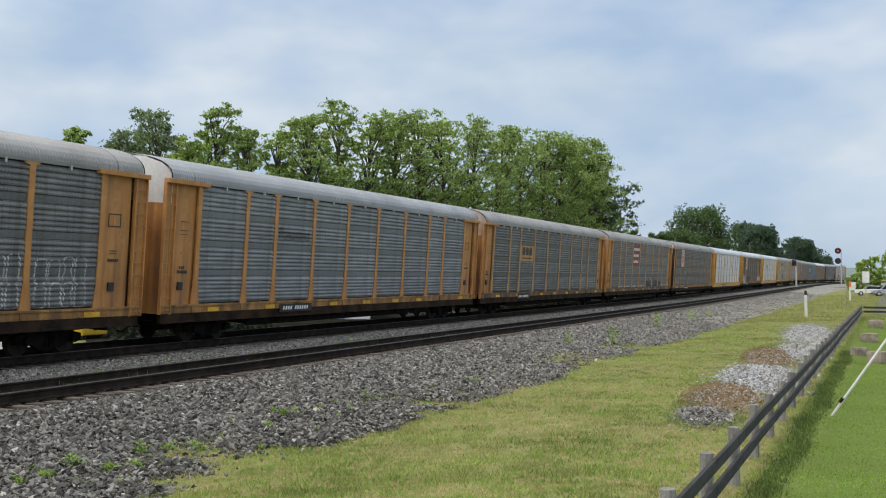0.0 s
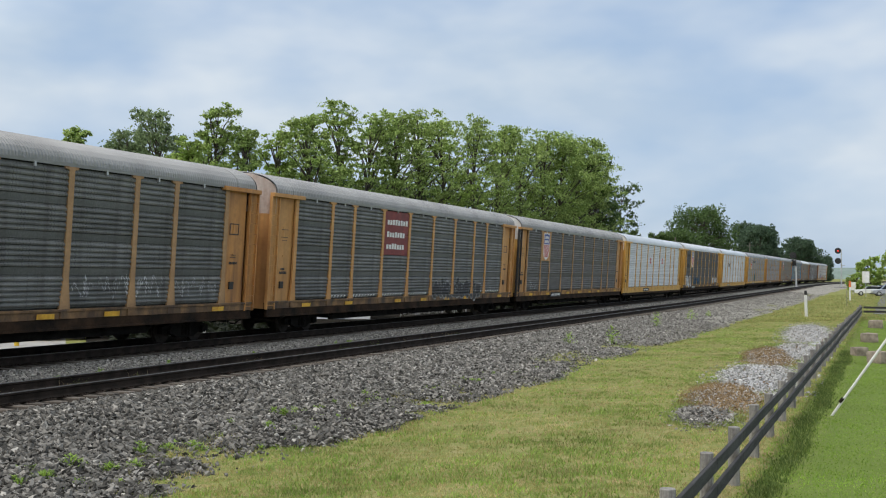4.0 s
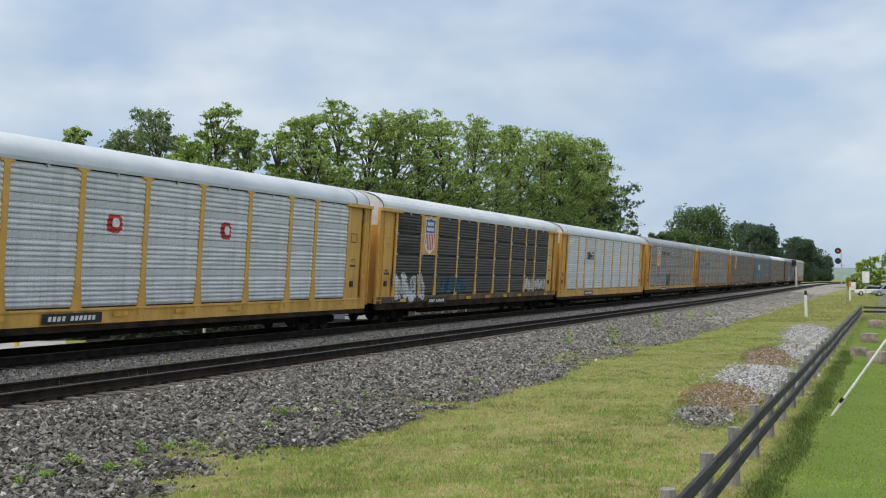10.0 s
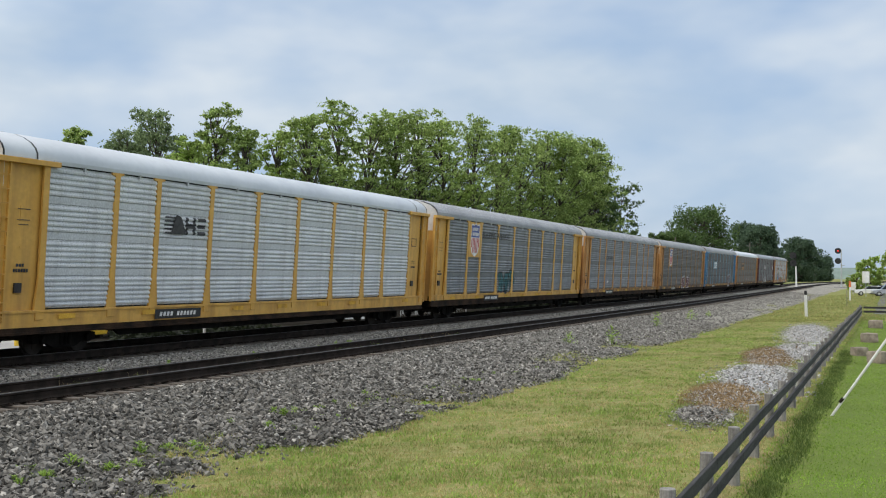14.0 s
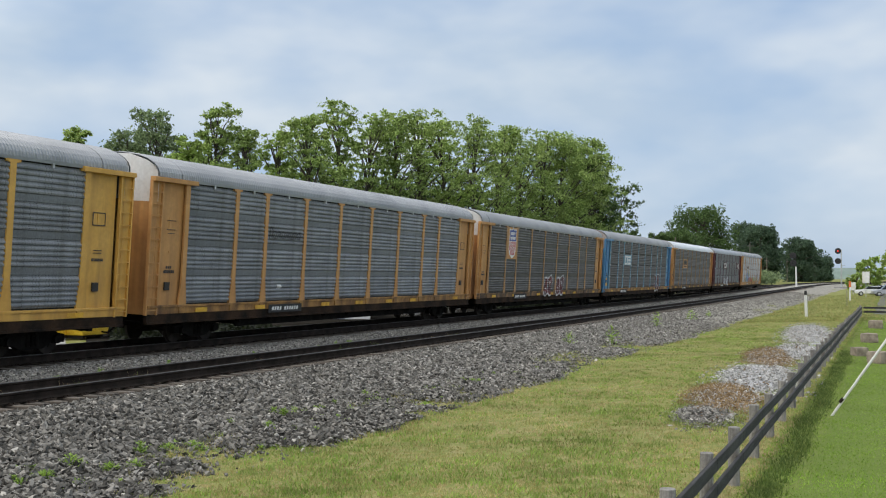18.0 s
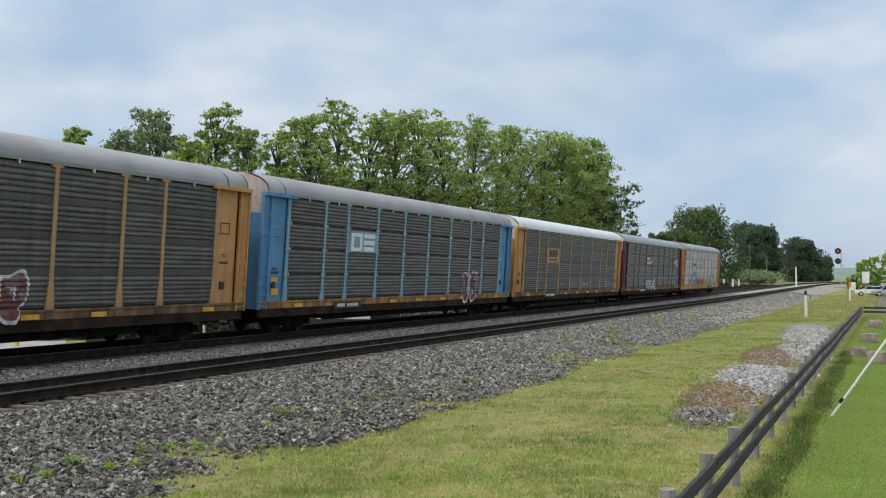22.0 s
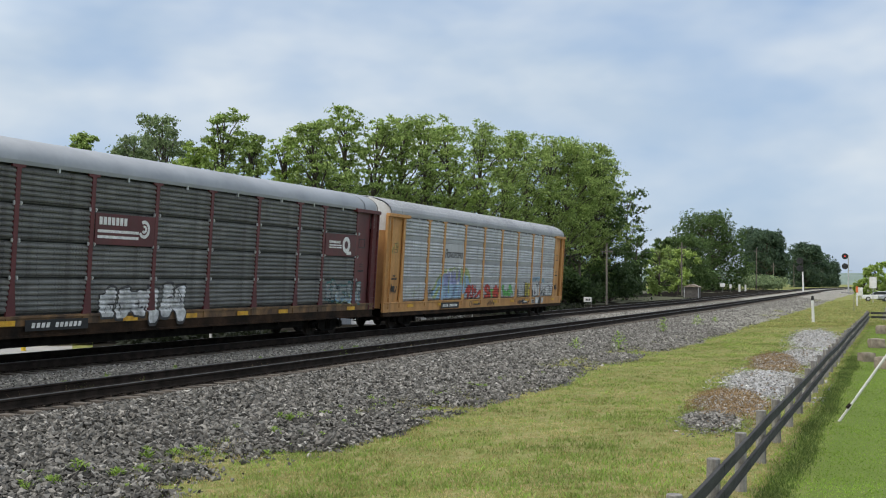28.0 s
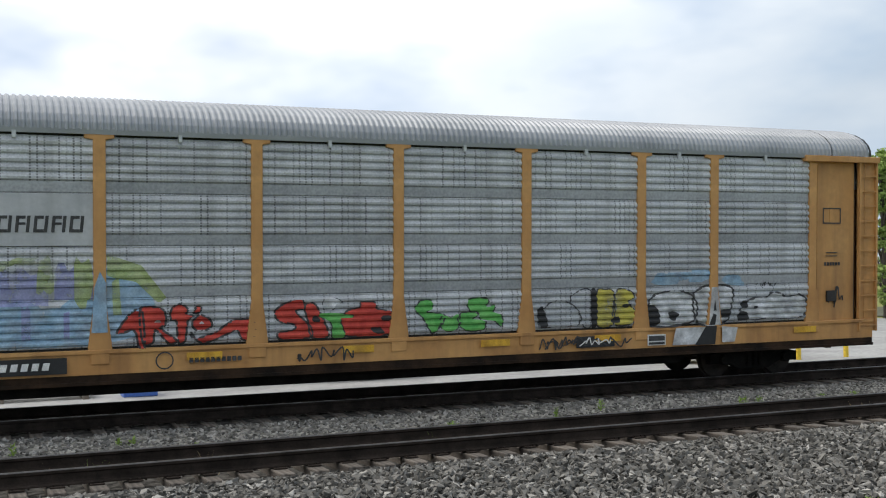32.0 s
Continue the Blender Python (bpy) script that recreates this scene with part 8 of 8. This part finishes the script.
            cyl_into(bm, (x + 1.4, 0, 0.02), (x, 0, 1.42), 0.004, 0.004, 3)
    tagged(part("mesh_wires", bm, M["steel_grey"], f), kind="stuff")
    t = thing("gas_tank", (70.0, 30.6, ground_z(70, 30.6)), "grey propane tank on short legs", "tank")
    bm = bmesh.new()
    bmesh.ops.create_uvsphere(bm, u_segments=16, v_segments=10, radius=0.45)
    for v in bm.verts:
        v.co = (v.co.x, v.co.y * 1.0 + (0.5 if v.co.y > 0 else -0.5), v.co.z + 0.65)
    part("tank", bm, M["steel_grey"], t, smooth=True)
    for sy in (-0.5, 0.5):
        bm = bmesh.new()
        box_into(bm, -0.25, 0.25, sy - 0.06, sy + 0.06, 0, 0.35)
        part("leg", bm, M["steel_grey"], t)


build_shed()


def at_bearing(az, y):
    return y / math.tan(radians(az)), y


def build_yard_things():
    # long blue-grey buildings at the back of the yard
    for az0, az1, y in ((56.2, 62.8, 33.0), (64.6, 72.2, 33.0), (76.5, 81.0, 34.0)):
        xa, xb = at_bearing(az1, y)[0], at_bearing(az0, y)[0]
        b = thing("storage_building", (xa, y, ground_z(xa, y)), "low blue-grey metal storage unit with white corners", "storage unit", "storage units in the yard")
        w = xb - xa
        bm = bmesh.new()
        box_into(bm, 0.2, w - 0.2, 0.0, 2.4, 0, 2.4)
        part("wall", bm, M["blue_grey"], b)
        for k in range(int((w - 0.5) / 0.3)):
            bm = bmesh.new()
            box_into(bm, 0.3 + k * 0.3, 0.36 + k * 0.3, -0.03, 0.0, 0.05, 2.35)
            part("wall_rib", bm, M["blue_grey"], b)
        for xx in (0.0, w - 0.25):
            bm = bmesh.new()
            box_into(bm, xx, xx + 0.25, -0.06, 0.2, 0, 2.45)
            part("corner_trim", bm, M["white"], b, "white corner trim")
        bm = bmesh.new()
        prism_into(bm, [(-0.1, 2.4), (2.5, 2.4), (1.2, 2.6)], "x", -0.1, w + 0.1)
        part("roof", bm, M["steel_grey"], b)
    x, y = at_bearing(74.0, 33)
    p = thing("pickup_truck", (x, y, ground_z(x, y) + 0.04), "white pickup truck parked in the yard", "truck", turn=radians(168))
    bm = bmesh.new()
    prism_into(bm, [(-2.9, 0.55), (2.7, 0.55), (2.8, 0.9), (2.7, 1.15), (1.4, 1.25), (-2.9, 1.3)], "y", -0.98, 0.98)
    part("body", bm, M["car_white"], p, bevel=0.04)
    bm = bmesh.new()
    prism_into(bm, [(1.35, 1.24), (0.75, 1.9), (-0.9, 1.93), (-1.05, 1.28)], "y", -0.85, 0.85)
    cab = part("cab", bm, M["car_white"], p, bevel=0.04)
    bm = bmesh.new()
    prism_into(bm, [(1.15, 1.32), (0.7, 1.82), (-0.75, 1.84), (-0.85, 1.32)], "y", -0.86, 0.86)
    part("window", bm, M["glass"], cab, "dark side window")
    for sx in (-1.8, 1.75):
        for sy in (-0.9, 0.9):
            bm = bmesh.new()
            cyl_into(bm, (sx, sy - 0.13, 0.4), (sx, sy + 0.13, 0.4), 0.4, 0.4, 18)
            w = part("wheel", bm, M["tyre"], p)
            bm = bmesh.new()
            cyl_into(bm, (sx, sy - 0.14, 0.4), (sx, sy + 0.14, 0.4), 0.22, 0.22, 12)
            part("rim", bm, M["steel_grey"], w)
    for az, y in ((54.2, 31.5), (39.9, 31.0), (41.6, 31.8)):
        x, y = at_bearing(az, y)
        b = thing("skip_bin", (x, y, ground_z(x, y) + 0.04), "yellow steel tipping skip in the yard", "skip", "yellow skips in the yard")
        bm = bmesh.new()
        prism_into(bm, [(-0.8, 0.15), (0.7, 0.15), (1.1, 1.0), (-1.0, 1.0)], "y", -0.6, 0.6)
        part("body", bm, M["machine_yellow"], b, bevel=0.02)
        for sx in (-0.6, 0.5):
            bm = bmesh.new()
            box_into(bm, sx - 0.08, sx + 0.08, -0.5, 0.5, 0.0, 0.15)
            part("foot", bm, M["black_end"], b)
    for az, y in ((51.8, 33.0), (40.6, 34.0)):
        x, y = at_bearing(az, y)
        v = thing("loader", (x, y, ground_z(x, y) + 0.04), "yellow wheeled loader parked in the yard", "loader", "yellow loaders in the yard", turn=0.2)
        bm = bmesh.new()
        prism_into(bm, [(-1.6, 0.5), (1.4, 0.5), (1.5, 1.1), (0.4, 1.2), (-1.7, 1.3)], "y", -0.7, 0.7)
        part("body", bm, M["machine_yellow"], v, bevel=0.04)
        bm = bmesh.new()
        prism_into(bm, [(-0.5, 1.2), (0.5, 1.2), (0.35, 2.1), (-0.5, 2.1)], "y", -0.6, 0.6)
        part("cab", bm, M["glass"], v, bevel=0.03)
        for sx in (-1.0, 1.0):
            for sy in (-0.75, 0.75):
                bm = bmesh.new()
                cyl_into(bm, (sx, sy - 0.18, 0.5), (sx, sy + 0.18, 0.5), 0.5, 0.5, 16)
                part("wheel", bm, M["tyre"], v)
    for az in (53.0, 50.4, 49.2, 43.0, 47.0, 52.6):
        x, y = at_bearing(az, 30.2)
        b = thing("bollard", (x, y, ground_z(x, y)), "yellow painted steel bollard", "bollard", "yellow bollards in the yard")
        bm = bmesh.new()
        cyl_into(bm, (0, 0, -0.1), (0, 0, 1.1), 0.09, 0.09, 10)
        part("tube", bm, M["machine_yellow"], b)
        bm = bmesh.new()
        bmesh.ops.create_uvsphere(bm, u_segments=10, v_segments=6, radius=0.09)
        for q in bm.verts:
            q.co.z += 1.1
        part("dome", bm, M["machine_yellow"], b)
    x, y = at_bearing(86.5, 31)
    b = thing("pipe_stack", (x, y, ground_z(x, y) + 0.04), "white pipes stacked on timber bearers", "pipes")
    for k in range(4):
        bm = bmesh.new()
        cyl_into(bm, (-1.6, 0.25 * k, 0.22), (1.2, 0.25 * k + 0.1, 0.22), 0.1, 0.1, 10)
        part("pipe", bm, M["white"], b)
    for sx in (-1.2, 0.9):
        bm = bmesh.new()
        box_into(bm, sx - 0.08, sx + 0.08, -0.2, 1.1, 0.0, 0.12)
        part("bearer", bm, M["pole_wood"], b)
    x, y = at_bearing(82.3, 31)
    b = thing("crate", (x, y, ground_z(x, y) + 0.04), "blue plastic crate with white lid", "crate")
    bm = bmesh.new()
    box_into(bm, -0.45, 0.45, -0.35, 0.35, 0, 0.55)
    part("box", bm, M["bright_blue"], b, bevel=0.03)
    bm = bmesh.new()
    box_into(bm, -0.48, 0.48, -0.38, 0.38, 0.55, 0.65)
    part("lid", bm, M["white"], b, bevel=0.02)


build_yard_things()


def pole_with_arms(x, y, h, label="timber utility pole with a cross-arm"):
    p = thing("utility_pole", (x, y, ground_z(x, y) - 0.3), label, "utility pole", "poles along the line")
    bm = bmesh.new()
    cyl_into(bm, (0, 0, 0), (0, 0, h + 0.3), 0.13, 0.09, 10)
    part("pole", bm, M["pole_wood"], p)
    bm = bmesh.new()
    box_into(bm, -0.05, 0.05, -0.7, 0.7, h - 0.7, h - 0.58)
    arm = part("cross_arm", bm, M["pole_wood"], p)
    for sy in (-0.62, -0.25, 0.25, 0.62):
        bm = bmesh.new()
        cyl_into(bm, (0, sy, h - 0.56), (0, sy, h - 0.36), 0.045, 0.03, 8)
        part("insulator", bm, M["glass"], arm)
    return p


def build_poles():
    line = [(123.3, 30.5, 7.0), (190.3, 34.0, 9.2), (299.0, 34.0, 11.2), (342.0, 34.0, 7.9), (412.0, 34.0, 8.7), (520.0, 31.0, 8.0)]
    for x, y, h in line:
        pole_with_arms(x, y, h)
    bm = bmesh.new()
    for (xa, ya, ha), (xb, yb, hb) in zip(line, line[1:]):
        for sy in (-0.62, 0.62):
            pts = []
            for k in range(9):
                s = k / 8
                pts.append((xa + (xb - xa) * s, ya + (yb - ya) * s + sy, ground_z(xa, ya) + ha - 0.65 + (hb - ha + ground_z(xb, yb) - ground_z(xa, ya)) * s - 1.2 * 4 * s * (1 - s) * 0.6))
            limb_into(bm, pts, 0.012, 0.012, 4)
    wires = thing("overhead_wires", (0, 0, 0), "thin dark overhead wires between the poles", "wires")
    part("wire", bm, M["black"], wires)
    # mile sign, white boards and stakes beyond the far track
    x, y = 110.9, 29.4
    s = thing("mile_sign", (x, y, ground_z(x, y)), "small white sign board on two short legs", "sign")
    bm = bmesh.new()
    box_into(bm, -0.05, -0.02, -0.42, 0.42, 0.62, 1.12)
    part("board", bm, M["white"], s, bevel=0.01)
    for sy in (-0.36, 0.36):
        bm = bmesh.new()
        box_into(bm, -0.02, 0.03, sy - 0.03, sy + 0.03, -0.2, 1.0)
        part("leg", bm, M["post_wood"], s)
    bm = bmesh.new()
    for q in letter_bars(-0.25, 0.75, 0.5, 0.2, 3):
        prism_into(bm, q, "x", -0.06, -0.052)
    part("figures", bm, M["ink"], s, "dark bars of unreadable figures")
    for x, y in ((87.1, 31.2), (88.1, 30.2)):
        s = thing("marker_stake", (x, y, ground_z(x, y)), "short white utility marker stake with blue band", "stake", "utility markers")
        bm = bmesh.new()
        cyl_into(bm, (0, 0, -0.1), (0, 0, 0.8), 0.07, 0.07, 10)
        part("stake", bm, M["white"], s)
        bm = bmesh.new()
        cyl_into(bm, (0, 0, 0.45), (0, 0, 0.58), 0.074, 0.074, 10)
        part("band", bm, M["bright_blue"], s, "blue band")
    x, y = 37.2, 25.2
    s = thing("marker_stake", (x, y, bed_z(x, y) - 0.1), "short white utility marker stake", "stake", "utility markers")
    bm = bmesh.new()
    cyl_into(bm, (0, 0, 0), (0, 0, 0.72), 0.06, 0.06, 10)
    part("stake", bm, M["white"], s)
    x, y = 180.4, 30.5
    s = thing("shelter", (x, y, ground_z(x, y)), "small dark boarded lineside hut with pale roof edge", "hut")
    bm = bmesh.new()
    box_into(bm, -1.2, 1.2, -1.1, 1.1, 0, 1.7)
    part("wall", bm, M["tent"], s)
    bm = bmesh.new()
    prism_into(bm, [(-1.4, 1.7), (1.4, 1.7), (0.0, 2.2)], "x", -1.4, 1.4)
    part("roof", bm, M["stone"], s, "grey roof")
    for sy in (-1.12, 1.12):
        bm = bmesh.new()
        box_into(bm, -1.24, -1.18, sy - 0.06, sy + 0.06, 0, 1.7)
        part("corner_board", bm, M["steel_grey"], s)
    for x, y, zc, w, h in ((252, 36.0, 1.6, 1.1, 0.8), (256, 34.8, 1.3, 0.5, 0.9), (262, 33.6, 0.9, 0.45, 1.7), (268, 33.0, 0.9, 0.4, 1.5)):
        s = thing("white_board", (x, y, ground_z(x, y)), "white lineside board on a post", "sign", "white boards by the far track")
        bm = bmesh.new()
        box_into(bm, -0.1, -0.04, -w / 2, w / 2, zc - h / 2, zc + h / 2)
        part("board", bm, M["white"], s)
        bm = bmesh.new()
        cyl_into(bm, (0, 0, -0.2), (0, 0, zc + h * 0.3), 0.05, 0.05, 8)
        part("post", bm, M["post_wood"], s)


build_poles()


# ---- what moves ----
# small unevenness of the pace: seconds, metres behind (+) or ahead (-)
PACE = [(0, 0.0), (3, 0.05), (7, -0.25), (11, -0.43), (17, -0.43), (21, -0.31), (25, -0.28), (27, -0.05), (29, 0.15), (30, -0.04), (31, -0.07), (32, -0.12)]


def motions():
    """The train rolls past at a steady pace."""
    for k, w in enumerate(WAGONS):
        front = HEAD_X + CAR_PITCH * (k - 1)
        walk(w, [(t, wagon_pose(front - SPEED * t + float(np.interp(t, [p[0] for p in PACE], [p[1] for p in PACE])))) for t in range(0, 33)])
    turn = math.degrees(SPEED / 0.42 / FPS)
    for k, axle in enumerate(WHEELSETS):
        base = axle.location.copy()
        walk(axle, [(i / FPS, pose(*base, 0, -turn * i, 0)) for i in range(0, 32 * FPS + 1)])


motions()
